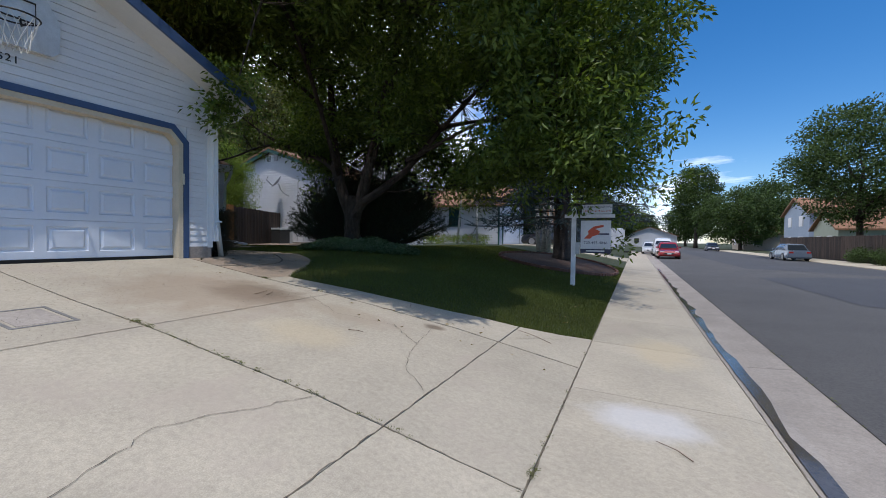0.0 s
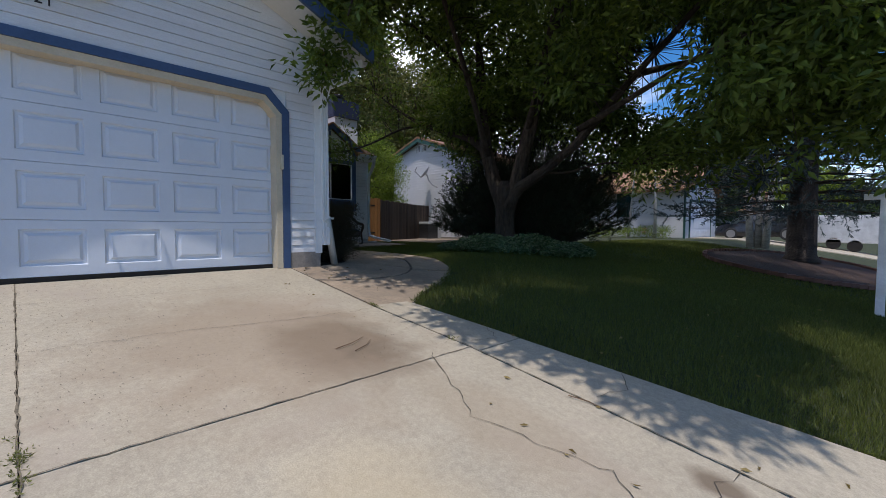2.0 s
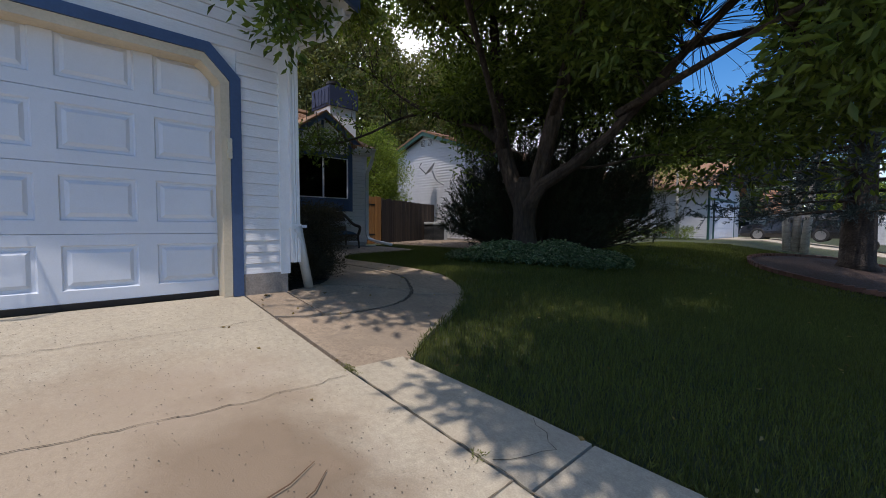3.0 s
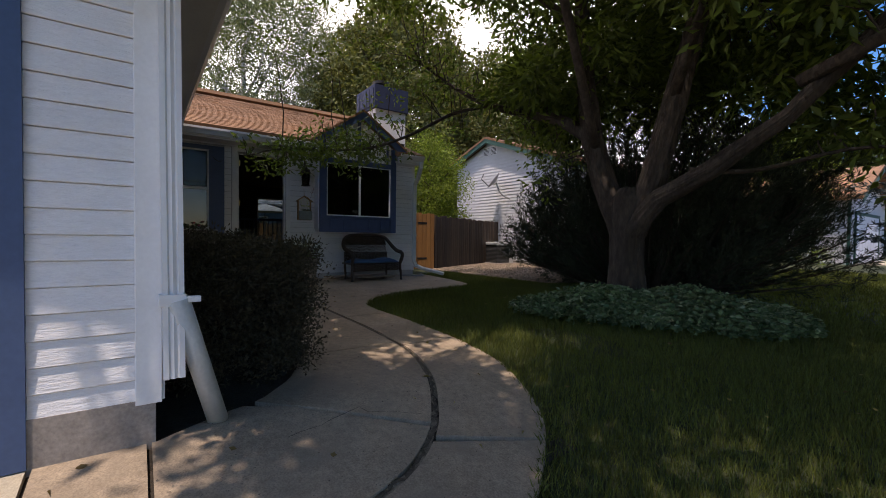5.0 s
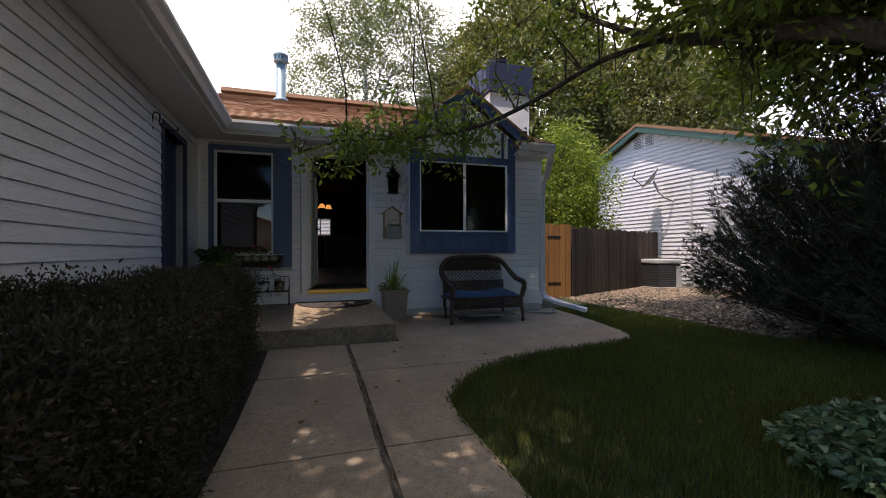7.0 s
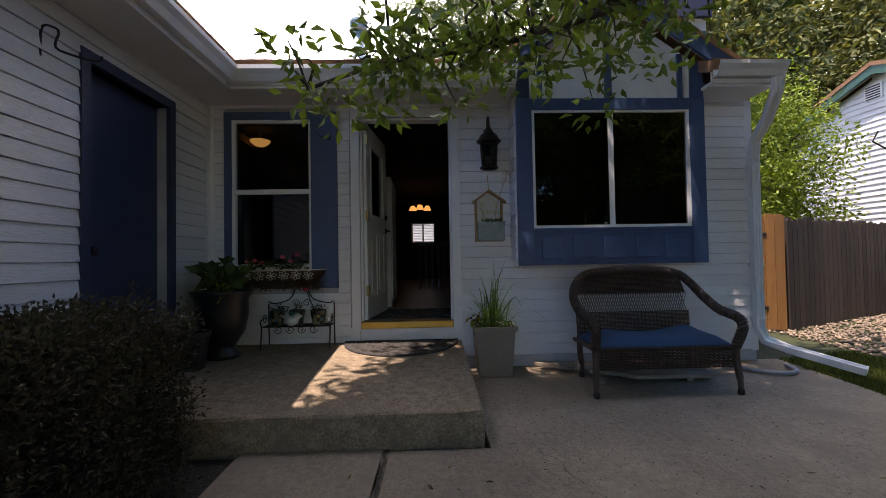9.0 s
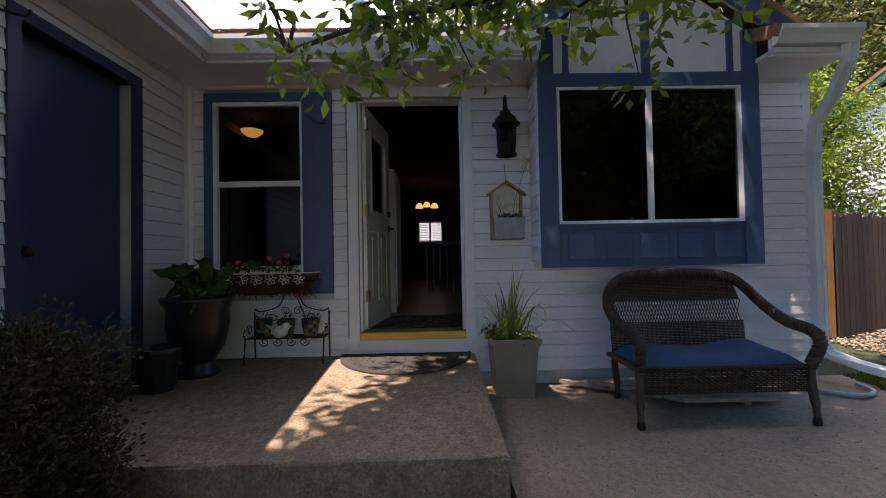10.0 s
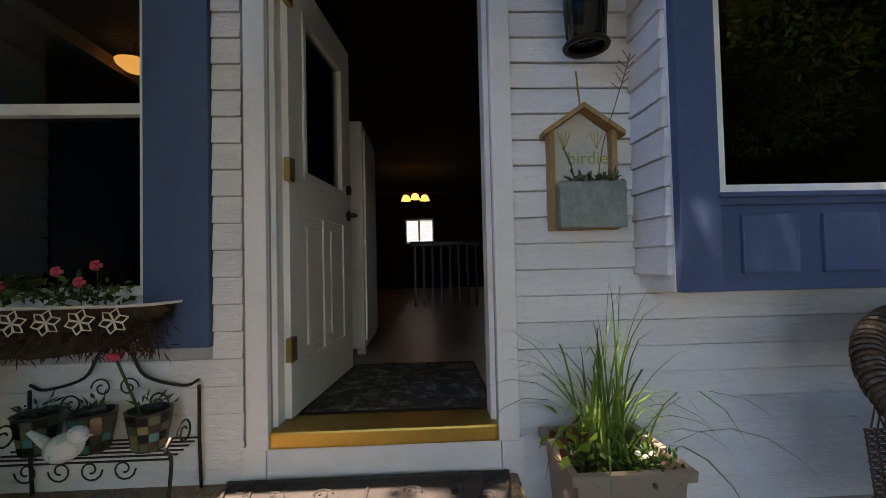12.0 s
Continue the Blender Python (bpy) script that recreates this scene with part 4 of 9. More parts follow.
def ash_tree():
    rs, r = np.random.RandomState(11), random.Random(11)
    thing = root("ash_tree", "large leafy tree with a thick furrowed forked trunk", "tree", (-8.45, 11.05, 0.95))
    bm = bmesh.new()
    def furrowed(pts, radii, sides=56, rings=46):
        """A trunk or stout limb with ridged bark."""
        P = np.array(pts, float)
        k = np.linspace(0, len(P) - 1, rings)
        line = np.stack([np.interp(k, range(len(P)), P[:, j]) for j in range(3)], 1)
        rad = np.interp(k, range(len(P)), radii)
        vs = []
        for i in range(rings):
            d = Vector(line[min(i + 1, rings - 1)] - line[max(i - 1, 0)]).normalized()
            sd = d.cross(Vector((0.2, 1, 0))).normalized()
            ot = d.cross(sd)
            row = []
            for a in np.linspace(0, 2 * math.pi, sides, endpoint=False):
                q = Vector((math.cos(a) * 3.4, math.sin(a) * 3.4, line[i][2] * 1.5 + pts[0][0]))
                ridge = abs(noise.noise(q)) * 1.1 + abs(noise.noise(q * 2.1)) * 0.5
                row.append(bm.verts.new(Vector(line[i]) + (sd * math.cos(a) + ot * math.sin(a)) * float(rad[i] + 0.045 * (ridge - 0.35))))
            vs.append(row)
        for a_, b_ in zip(vs, vs[1:]):
            for j in range(sides):
                bm.faces.new((a_[j], a_[(j + 1) % sides], b_[(j + 1) % sides], b_[j]))

    furrowed([(-8.42, 11.05, 0.85), (-8.44, 11.05, 1.05), (-8.46, 11.06, 1.5), (-8.46, 11.06, 2.0), (-8.45, 11.06, 2.5), (-8.45, 11.06, 2.65)], [0.40, 0.29, 0.235, 0.225, 0.22, 0.12])
    furrowed([(-8.5, 11.06, 2.0), (-8.80, 11.02, 2.7), (-9.0, 10.98, 3.4), (-9.15, 11.0, 4.2), (-9.3, 11.1, 5.2), (-9.5, 11.2, 6.6)], [0.18, 0.165, 0.15, 0.14, 0.11, 0.06])
    furrowed([(-8.4, 11.1, 2.0), (-8.12, 11.15, 2.8), (-7.95, 11.3, 3.8), (-7.8, 11.6, 5.0), (-7.5, 11.9, 6.8), (-7.3, 12.0, 9.0)], [0.18, 0.165, 0.15, 0.13, 0.10, 0.04])
    furrowed([(-8.38, 11.0, 2.0), (-7.95, 10.95, 2.45), (-7.3, 10.9, 2.75), (-6.6, 11.0, 3.25), (-5.5, 11.1, 4.4), (-4.0, 11.2, 5.8)], [0.14, 0.115, 0.095, 0.08, 0.06, 0.03])
    part("trunk", bm, M_bark, thing, smooth=True)
    limb_lines = [
        [(-8.95, 10.98, 3.4), (-9.6, 10.9, 3.85), (-10.44, 10.76, 4.16), (-10.95, 10.54, 4.36), (-11.5, 10.2, 4.75), (-12.1, 9.8, 5.3)],
        [(-10.9, 10.55, 4.34), (-11.25, 9.95, 4.15), (-11.6, 9.3, 3.75), (-12.0, 8.7, 3.5), (-12.35, 8.0, 3.42), (-12.5, 7.3, 3.38), (-12.5, 6.75, 3.2)],
        [(-8.9, 10.9, 3.3), (-8.6, 9.9, 4.6), (-8.2, 8.6, 6.0), (-7.4, 7.0, 6.4), (-6.8, 6.0, 5.7), (-6.7, 5.4, 4.0)],
        [(-8.0, 11.3, 3.8), (-6.9, 10.2, 5.0), (-5.6, 8.9, 6.0), (-4.4, 7.8, 6.2)],
        [(-6.5, 11.0, 3.6), (-5.2, 10.5, 3.9), (-3.8, 10.2, 4.3), (-2.2, 10.2, 4.5)],
        [(-7.8, 11.6, 5.0), (-7.2, 13.2, 5.9), (-6.4, 15.0, 6.4)],
        [(-9.15, 11.0, 4.2), (-10.2, 12.2, 5.2), (-11.3, 13.2, 5.8)],
        [(-5.5, 11.1, 4.5), (-4.6, 12.6, 5.0), (-3.4, 13.8, 5.2)],
        [(-9.3, 11.1, 5.2), (-10.2, 9.8, 6.4), (-11.2, 8.6, 7.2)],
        [(-7.6, 11.0, 2.8), (-7.0, 11.3, 2.75), (-6.2, 11.5, 2.9), (-5.6, 11.6, 2.85)],
    ]
    bm = bmesh.new()
    for line in limb_lines:
        s = spline(line, 4)
        w0 = 0.115 if line is limb_lines[0] else (0.034 if line in (limb_lines[1], limb_lines[-1]) else 0.075)
        tube(bm, s, list(np.linspace(w0, 0.012, len(s))), 8)
    knots = np.array([p for line in limb_lines for p in spline(line, 4)] + [(-9.5, 11.2, 6.6), (-7.3, 12.0, 9.0), (-7.5, 11.9, 6.8), (-4.0, 11.2, 5.8)])

    def keep(q):
        x, y, z = q.T
        out = np.hypot(x + 8, y - 11)
        low = 4.4 - 0.17 * np.clip(x + 8, 0, 9) - 0.8 * np.clip((out - 4.0) / 3, 0, 1) + 0.3 * np.sin(x * 2.1) + 0.3 * np.sin(y * 2.7)
        walk_side = (y < 9.4) & (x < -2.5)
        low = np.where(walk_side, np.maximum(low, 4.3 + 0.42 * np.clip(9.4 - y, 0, 5)), low)
        low = np.where((x < -6) & (y < 9.6), 6.0, low)
        low = np.where((x < -8.7) & (y > 8.0) & (y - 6.1 < 1.05 * (-6.2 - x)), np.maximum(low, 2.3 + 0.58 * np.hypot(x + 6.2, y - 6.1)), low)
        return (z > low) & ~((x < -11.0) & (y < 8.0)) & ~((x > -1.5) & (y < 8.5))

    c = in_ellipsoid(2900, (-6.7, 10.6, 6.9), (7.4, 7.0, 4.4), rs, 0.25, keep)
    c = c[np.sin(c[:, 0] * 1.9 + 0.7) + np.sin(c[:, 1] * 1.7 + c[:, 2] * 0.9) + np.sin(c[:, 2] * 2.3) > -1.25]
    extra = [((-10.2, 11.8, 4.15), (0.40, 0.40, 0.25), 12), ((-9.75, 11.5, 4.0), (0.30, 0.30, 0.20), 9), ((-5.2, 11.9, 2.75), (0.8, 0.4, 0.35), 16), ((-1.5, 12.0, 3.6), (0.8, 1.6, 0.6), 130), ((-0.9, 12.5, 5.5), (0.5, 1.6, 1.0), 90), ((-9.8, 10.6, 4.6), (0.8, 0.5, 0.35), 18), ((-3.0, 9.4, 3.6), (1.0, 0.7, 0.4), 34)]
    thin = [((-10.2, 11.5, 3.6), (0.30, 0.35, 0.2), 30), ((-9.7, 10.3, 3.3), (0.25, 0.4, 0.35), 14), ((-6.9, 5.18, 3.52), (0.10, 0.20, 0.22), 34), ((-6.8, 5.5, 4.0), (0.2, 0.3, 0.3), 40), ((-12.4, 7.65, 3.34), (0.18, 0.40, 0.12), 34), ((-12.2, 8.35, 3.55), (0.25, 0.42, 0.18), 40), ((-11.7, 9.5, 5.3), (0.5, 0.7, 0.4), 40), ((-12.3, 6.95, 3.12), (0.12, 0.2, 0.10), 8), ((-12.1, 8.6, 3.5), (0.25, 0.5, 0.17), 20), ((-11.8, 9.6, 4.25), (0.5, 0.6, 0.3), 22), ((-11.2, 10.4, 4.75), (0.8, 0.7, 0.35), 34)]
    tips = [np.array(p) + rs.normal(size=(n, 3)) * s for p, s, n in extra]
    fine = np.concatenate([np.array(p) + rs.normal(size=(n, 3)) * s for p, s, n in thin])
    # High, drive and patio clusters: out of view, added only to cast shade.
    high = in_ellipsoid(400, (-8.2, 6.8, 7.3), (3.9, 3.2, 1.3), rs, 0.0, lambda q: ~((q[:, 0] < -11.6) & (q[:, 1] < 6.05)) & (np.hypot(q[:, 0] + 6.7, q[:, 1] - 6.9) > 0.75) & (np.hypot(q[:, 0] + 8.3, q[:, 1] - 6.2) > 0.4) & (np.sin(q[:, 0] * 2.2) + np.sin(q[:, 1] * 2.6) > -1.3))
    drive_shade = in_ellipsoid(190, (-2.3, 5.3, 6.4), (1.7, 1.5, 0.9), rs, 0.0, lambda q: np.sin(q[:, 0] * 3.1) + np.sin(q[:, 1] * 2.9) > -1.2)
    patio = in_ellipsoid(230, (-11.0, 7.4, 7.0), (1.7, 1.9, 0.9), rs, 0.0, lambda q: ~((q[:, 0] < -11.6) & (q[:, 1] < 6.0)))
    patio = np.concatenate([patio, np.array((-11.05, 5.85, 6.8)) + rs.normal(size=(45, 3)) * (0.28, 0.30, 0.25), rs.uniform((-12.5, 5.80, 6.5), (-10.9, 6.45, 7.1), (44, 3))])
    beyond = in_ellipsoid(420, (-7.0, 14.2, 5.6), (4.0, 2.2, 2.6), rs, 0.0)
    sun = np.array(SUN_DIR) / SUN_DIR[2]

    def over(x0, x1, y0, y1, n, h0, h1):
        """Leaf clusters above the view, added to shade a stretch of ground."""
        g = np.column_stack([rs.uniform(x0, x1, n), rs.uniform(y0, y1, n)])
        gz = np.interp(g[:, 0], GX, GZ)
        h = rs.uniform(h0, h1, n)
        return np.column_stack([g, gz]) + sun[None, :] * (h - gz)[:, None]

    strip = np.concatenate([over(-5.2, -2.6, 5.45, 6.1, 70, 6.0, 7.2), over(-7.2, -6.2, 5.9, 6.7, 20, 6.2, 7.2)])
    c = np.concatenate([c, high, patio, drive_shade, beyond, strip] + tips)
    # openings through which sunlight falls on the walk and the lawn
    shade = c - np.array(SUN_DIR)[None, :] * ((c[:, 2:3] - 0.95) / SUN_DIR[2])
    for gx, gy, gr in ((-7.95, 7.35, 0.34), (-8.05, 6.75, 0.30), (-8.3, 8.0, 0.30), (-7.6, 7.7, 0.32), (-8.2, 8.62, 0.32), (-7.8, 8.3, 0.28), (-12.3, 11.2, 0.3), (-10.9, 10.6, 0.22), (-4.6, 10.1, 0.35), (-5.1, 9.4, 0.3)):
        ok = np.hypot(shade[:, 0] - gx, shade[:, 1] - gy) > gr + 0.12
        c, shade = c[ok], shade[ok]
    lit = (shade[:, 0] > -2.35) & (shade[:, 0] < -0.5) & (shade[:, 1] > 5.2) & (shade[:, 1] < 9.2) & (c[:, 1] < 9.4)
    c = c[~lit]
    # a break in the crown towards the street
    a_, d_ = np.array((-3.22, 3.50, 1.63)), np.array((-0.215, 0.920, 0.325))
    d_ /= np.linalg.norm(d_)
    along = (c - a_) @ d_
    off = np.linalg.norm(c - a_ - along[:, None] * d_, axis=1)
    c = c[(along < 2) | (off > 0.075 * along + 0.35)]
    for q in np.concatenate([c, fine]):
        if r.random() < 0.55:
            d = np.linalg.norm(knots - q, axis=1)
            s = knots[d.argmin()]
            if d.min() < 2.6 and not (q[1] < 8.5 and -11.5 < q[0] < -6):
                tube(bm, wander(s, q, 4, 0.05, r, 0.08), [0.012, 0.009, 0.006, 0.003], 4, False)
    part("limb_network", bm, M_bark, thing, smooth=True)
    p, w = cloud(c, 68, 0.30, rs)
    put("crown", leaves("crown", p, w, 0.175, 0.066, M_ash, rs), thing, kind="stuff")
    p, w = cloud(fine, 15, 0.11, rs)
    put("low_leaves", leaves("low_leaves", p, w, 0.105, 0.046, M_ash, rs), thing, kind="stuff")
    return thing


ash_tree()


def spruce():
    rs, r = np.random.RandomState(5), random.Random(5)
    at = (-3.55, 20.8, ground_z(-3.55) - 0.02)
    thing = root("blue_spruce", "tall blue spruce with a bare dark lower trunk", "tree", at)
    part("trunk", tubed([at, (at[0], at[1], at[2] + .25), (at[0], at[1], 3), (at[0] + .1, at[1], 8), (at[0] + .1, at[1], 15)], [0.55, 0.42, 0.36, 0.22, 0.03], 14), surface("spruce_bark", (0.07, 0.055, 0.045), 0.95, 0.3, 4, 25, 0.5, 1.0, 12, bump_dist=0.04), thing, smooth=True)
    bm, P, W = bmesh.new(), [], []
    z = 2.1
    while z < 14.6:
        reach = 4.9 * (1 - (z - 1.6) / 13.6) ** 0.8
        n = 9 if z < 9 else 6
        for k in range(n):
            a = r.uniform(0, 2 * math.pi)
            L = reach * r.uniform(0.75, 1.08)
            d = np.array([math.cos(a), math.sin(a)])
            line = [(at[0] + d[0] * L * t, at[1] + d[1] * L * t, z + 0.5 * t * 0.6 - 1.1 * t * t * (0.9 if z < 5 else 0.5) + 0.5 * t**4) for t in np.linspace(0, 1, 6)]
            tube(bm, line, [0.035, 0.03, 0.022, 0.016, 0.01, 0.005], 4, False)
            for s in range(int(15 * L / 4) + 3):
                t = r.uniform(0.15, 1)
                i = min(int(t * 5), 4)
                q = np.array(line[i]) + (np.array(line[i + 1]) - np.array(line[i])) * (t * 5 - i)
                out = np.array([d[0], d[1], 0.1]) + rs.normal(size=3) * 0.55
                ln = 0.55 * (1.15 - t * 0.5)
                m = 26
                u = rs.uniform(0, 1, (m, 1))
                P.append(q + out * u * ln + [0, 0, -0.12] * u**2)
                W.append(out * 1.2 + rs.normal(size=(m, 3)) * 0.75 + [0, 0, 0.2])
        z += 0.30
    part("branchwork", bm, M_bark, thing)
    put("needles", leaves("needles", np.concatenate(P), np.concatenate(W), 0.125, 0.026, M_spruce, rs), thing, kind="stuff")


spruce()


def mugo():
    rs, r = np.random.RandomState(8), random.Random(8)
    thing = root("mugo_pine", "broad dark pine bush round the tree trunk", "bush", (-9.2, 12.9, 0.98))
    bm, P, W = bmesh.new(), [], []
    for k in range(420):
        a = r.uniform(0, 2 * math.pi)
        q = math.sqrt(r.random())
        ex, ey = -9.25 + 3.1 * q * math.cos(a), 13.0 + 1.75 * q * math.sin(a)
        if math.hypot(ex + 8.45, ey - 11.05) < 0.7:
            continue
        ez = 1.0 + max(0.25, 2.75 * math.sqrt(max(0, 1 - q * q)) * r.uniform(0.62, 1.08) + 0.25)
        s = (-9.2 + 0.6 * (ex + 9.2) * 0.4, 12.9 + 0.4 * (ey - 12.9) * 0.4, 1.0)
        line = [(s[0] + (ex - s[0]) * t, s[1] + (ey - s[1]) * t, s[2] + (ez - s[2]) * t**1.4) for t in np.linspace(0, 1, 5)]
        tube(bm, line, [0.03, 0.024, 0.018, 0.012, 0.006], 4, False)
        for t in (0.35, 0.5, 0.62, 0.74, 0.84, 0.92, 1.0):
            i = min(int(t * 4), 3)
            c = np.array(line[i]) + (np.array(line[i + 1]) - np.array(line[i])) * (t * 4 - i)
            for g in range(2):
                way = (np.array(line[-1]) - np.array(line[-2])) * 1.5 + rs.normal(size=3) * 0.35 + [0, 0, 0.35]
                way = way / np.linalg.norm(way)
                m = 17
                u = rs.uniform(0, 0.34, (m, 1))
                P.append(c + rs.normal(size=3) * 0.08 + way * u)
                W.append(way * 0.9 + rs.normal(size=(m, 3)) * 0.55)
    part("branchwork", bm, M_bark, thing)
    P, W = np.concatenate(P), np.concatenate(W)
    P, W = np.concatenate([P, P + rs.normal(size=P.shape) * 0.03]), np.concatenate([W, W])
    put("needles", leaves("needles", P, W, 0.10, 0.011, M_mugo, rs), thing, kind="stuff")


mugo()


def hedge():
    rs = np.random.RandomState(3)
    thing = root("clipped_hedge", "dark clipped evergreen hedge along the garage flank", "hedge", (-9.9, 5.95, 0.95))
    # Near-black filler block: the hedge's inner shade as colour, stops see-through.
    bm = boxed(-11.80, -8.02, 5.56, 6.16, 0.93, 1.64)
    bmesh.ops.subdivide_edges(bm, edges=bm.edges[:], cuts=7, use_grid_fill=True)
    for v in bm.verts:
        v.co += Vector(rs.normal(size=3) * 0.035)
    part("core", bm, surface("hedge_inner_shade", (0.012, 0.012, 0.008), 0.95), thing)
    n = 2200
    p = rs.uniform(0, 1, (n, 3))
    f = rs.choice(5, n, p=[0.36, 0.34, 0.10, 0.14, 0.06])
    x = np.where(f == 2, -7.86, np.where(f == 4, -11.90, -11.9 + 4.05 * p[:, 0]))
    y = np.where(f == 1, 6.26, np.where(f == 3, 5.47, 5.5 + 0.78 * p[:, 1]))
    z = np.where(f == 0, 1.745, 0.98 + 0.775 * p[:, 2])
    y = y + np.where((f == 1) & (x > -8.3), -0.12 * (x + 8.3) / 0.4, 0)
    round_ = np.clip((z - 1.65) / 0.3, 0, 1) * 0.07
    y = y - np.where(f == 1, round_, 0)
    c = np.stack([x, y, z + 0.05 * np.sin(x * 3.1) + 0.03 * np.sin(x * 7.7)], 1) + rs.normal(size=(n, 3)) * 0.035
    q, w = cloud(c, 60, 0.065, rs, 0.9)
    put("foliage", leaves("foliage", q, w + [0, 0, 0.7], 0.026, 0.013, M_hedge, rs), thing, kind="stuff")
    s = rs.uniform(0, 1, (260, 2))
    tips = np.stack([-11.9 + 4.0 * s[:, 0], 5.5 + 0.72 * s[:, 1], np.full(260, 1.775)], 1)
    q, w = cloud(tips, 16, 0.035, rs, 2.2)
    put("new_growth", leaves("new_growth", q, w * 0.4 + [0, 0, 1.0], 0.028, 0.011, M_hedge, rs), thing, kind="stuff")


hedge()


def groundcover():
    rs = np.random.RandomState(9)
    thing = root("ground_cover", "variegated leafy ground cover round the tree base", "plant", (-7.9, 10.2, 0.95), kind="stuff")
    n = 3900
    a, q = rs.uniform(0, 2 * np.pi, n), np.sqrt(rs.uniform(0, 1, n))
    u, v = 1.75 * q * np.cos(a), 0.85 * q * np.sin(a)
    ang = radians(50)
    x, y = -7.7 + u * np.cos(ang) - v * np.sin(ang), 10.55 + u * np.sin(ang) + v * np.cos(ang)
    keep = np.hypot(x + 8.45, y - 11.05) > 0.36
    x, y, q = x[keep], y[keep], q[keep]
    h = (0.24 + 0.08 * np.sin(x * 4.1) * np.sin(y * 3.7)) * np.sqrt(np.clip(1 - q**2, 0, 1)) * rs.uniform(0.3, 1.15, len(x)) + 0.05
    gz = np.interp(x, GX, GZ)
    c = np.stack([x, y, gz + h], 1)
    p, w = cloud(c, 7, 0.055, rs, 0.5)
    w[:, 2] *= 0.3
    put("leaves", leaves("leaves", p, w, 0.060, 0.048, M_hosta, rs, 0.12), thing, kind="stuff")
    pick = rs.uniform(size=len(p)) < 0.35
    put("pale_leaves", leaves("pale_leaves", p[pick] + [0, 0, 0.012], w[pick], 0.058, 0.03, M_pale, rs, 0.2), thing, kind="stuff")


groundcover()


# ---- lawn blades and gravel ----
def inside(px, py, poly):
    out = np.zeros(len(px), bool)
    for (x0, y0), (x1, y1) in zip(poly, poly[1:] + poly[:1]):
        hit = ((y0 > py) != (y1 > py)) & (px < (x1 - x0) * (py - y0) / ((y1 - y0) or 1e-9) + x0)
        out ^= hit
    return out


LAWN = [(-0.90, 24.0), (-0.90, 6.45), (-1.3, 6.17), (-1.79, 5.96), (-2.72, 5.74), (-3.53, 5.62), (-4.8, 5.48), (-5.5, 5.44)] + [p for p in EDGE if p[1] > 5.45] + [(-14.0, 11.1), (-14.3, 12.1), (-10.9, 12.2), (-9.9, 14.5), (-9.9, 24.0)]
GRAVEL = [(-16.2, 12.3), (-14.0, 12.25), (-10.9, 12.25), (-10.0, 14.4), (-10.0, 17.1), (-18.5, 17.1)]


def blades():
    rs = np.random.RandomState(2)
    P = []
    for n, box_ in ((520000, (-14.3, -0.9, 5.4, 13.5)), (60000, (-10, -0.9, 13.5, 24))):
        x, y = rs.uniform(box_[0], box_[1], n), rs.uniform(box_[2], box_[3], n)
        P.append(np.stack([x, y], 1)[inside(x, y, LAWN)])
    xy = np.concatenate(P)
    bare = np.hypot((xy[:, 0] + 3.4) / 2.4, (xy[:, 1] - 19.2) / 4.2) < 1
    dry = np.hypot((xy[:, 0] + 7.6) / 0.55, (xy[:, 1] - 8.75) / 0.3) < 1
    xy = xy[~bare & ~(dry & (rs.uniform(size=len(xy)) < 0.7))]
    n = len(xy)
    z = np.interp(xy[:, 0], GX, GZ) - 0.05
    base = np.column_stack([xy, z])
    a = rs.uniform(0, 2 * np.pi, n)
    side = np.stack([np.cos(a), np.sin(a), 0 * a], 1) * (0.0026 + 0.0012 * np.clip(xy[:, 1:2] - 8, 0, 10))
    tip = base + np.stack([rs.normal(0, 0.018, n), rs.normal(0, 0.018, n), rs.uniform(0.05, 0.078, n)], 1)
    verts = np.stack([base - side, base + side, tip], 1).reshape(-1, 3)
    put("lawn", fast_mesh("lawn", verts, np.arange(3 * n).reshape(-1, 3), M_grass), None, "mown green lawn with dappled shade", "grass", kind="stuff")


blades()


def stones(name, label, poly, n, size, material, lift, seed, flat=0.6, category="gravel"):
    rs = np.random.RandomState(seed)
    lo, hi = np.min(poly, 0), np.max(poly, 0)
    xy = rs.uniform(lo, hi, (n * 2, 2))
    xy = xy[inside(xy[:, 0], xy[:, 1], poly)][:n]
    n = len(xy)
    c = np.column_stack([xy, np.interp(xy[:, 0], GX, GZ) + lift])
    o = np.array([(1, 0, 0), (0, 1, 0), (-1, 0, 0), (0, -1, 0), (0, 0, 1), (0, 0, -1)], float)
    s = size * rs.uniform(0.5, 1.5, (n, 1, 3)) * [1, 1, flat]
    a = rs.uniform(0, 2 * np.pi, n)
    rot = np.stack([np.stack([np.cos(a), -np.sin(a), 0 * a], 1), np.stack([np.sin(a), np.cos(a), 0 * a], 1), np.tile([0, 0, 1.0], (n, 1))], 1)
    v = np.einsum("nij,nkj->nki", rot, o[None] * s) + c[:, None]
    f = np.array([(0, 1, 4), (1, 2, 4), (2, 3, 4), (3, 0, 4), (1, 0, 5), (2, 1, 5), (3, 2, 5), (0, 3, 5)])
    t = (np.arange(n)[:, None, None] * 6 + f[None]).reshape(-1, 3)
    return put(name, fast_mesh(name, v.reshape(-1, 3), t, material), None, label, category, kind="stuff")


stones("gravel_bed", "tan river gravel beside the neighbouring wall", GRAVEL, 9000, 0.028, M_gravel, -0.03, 1)


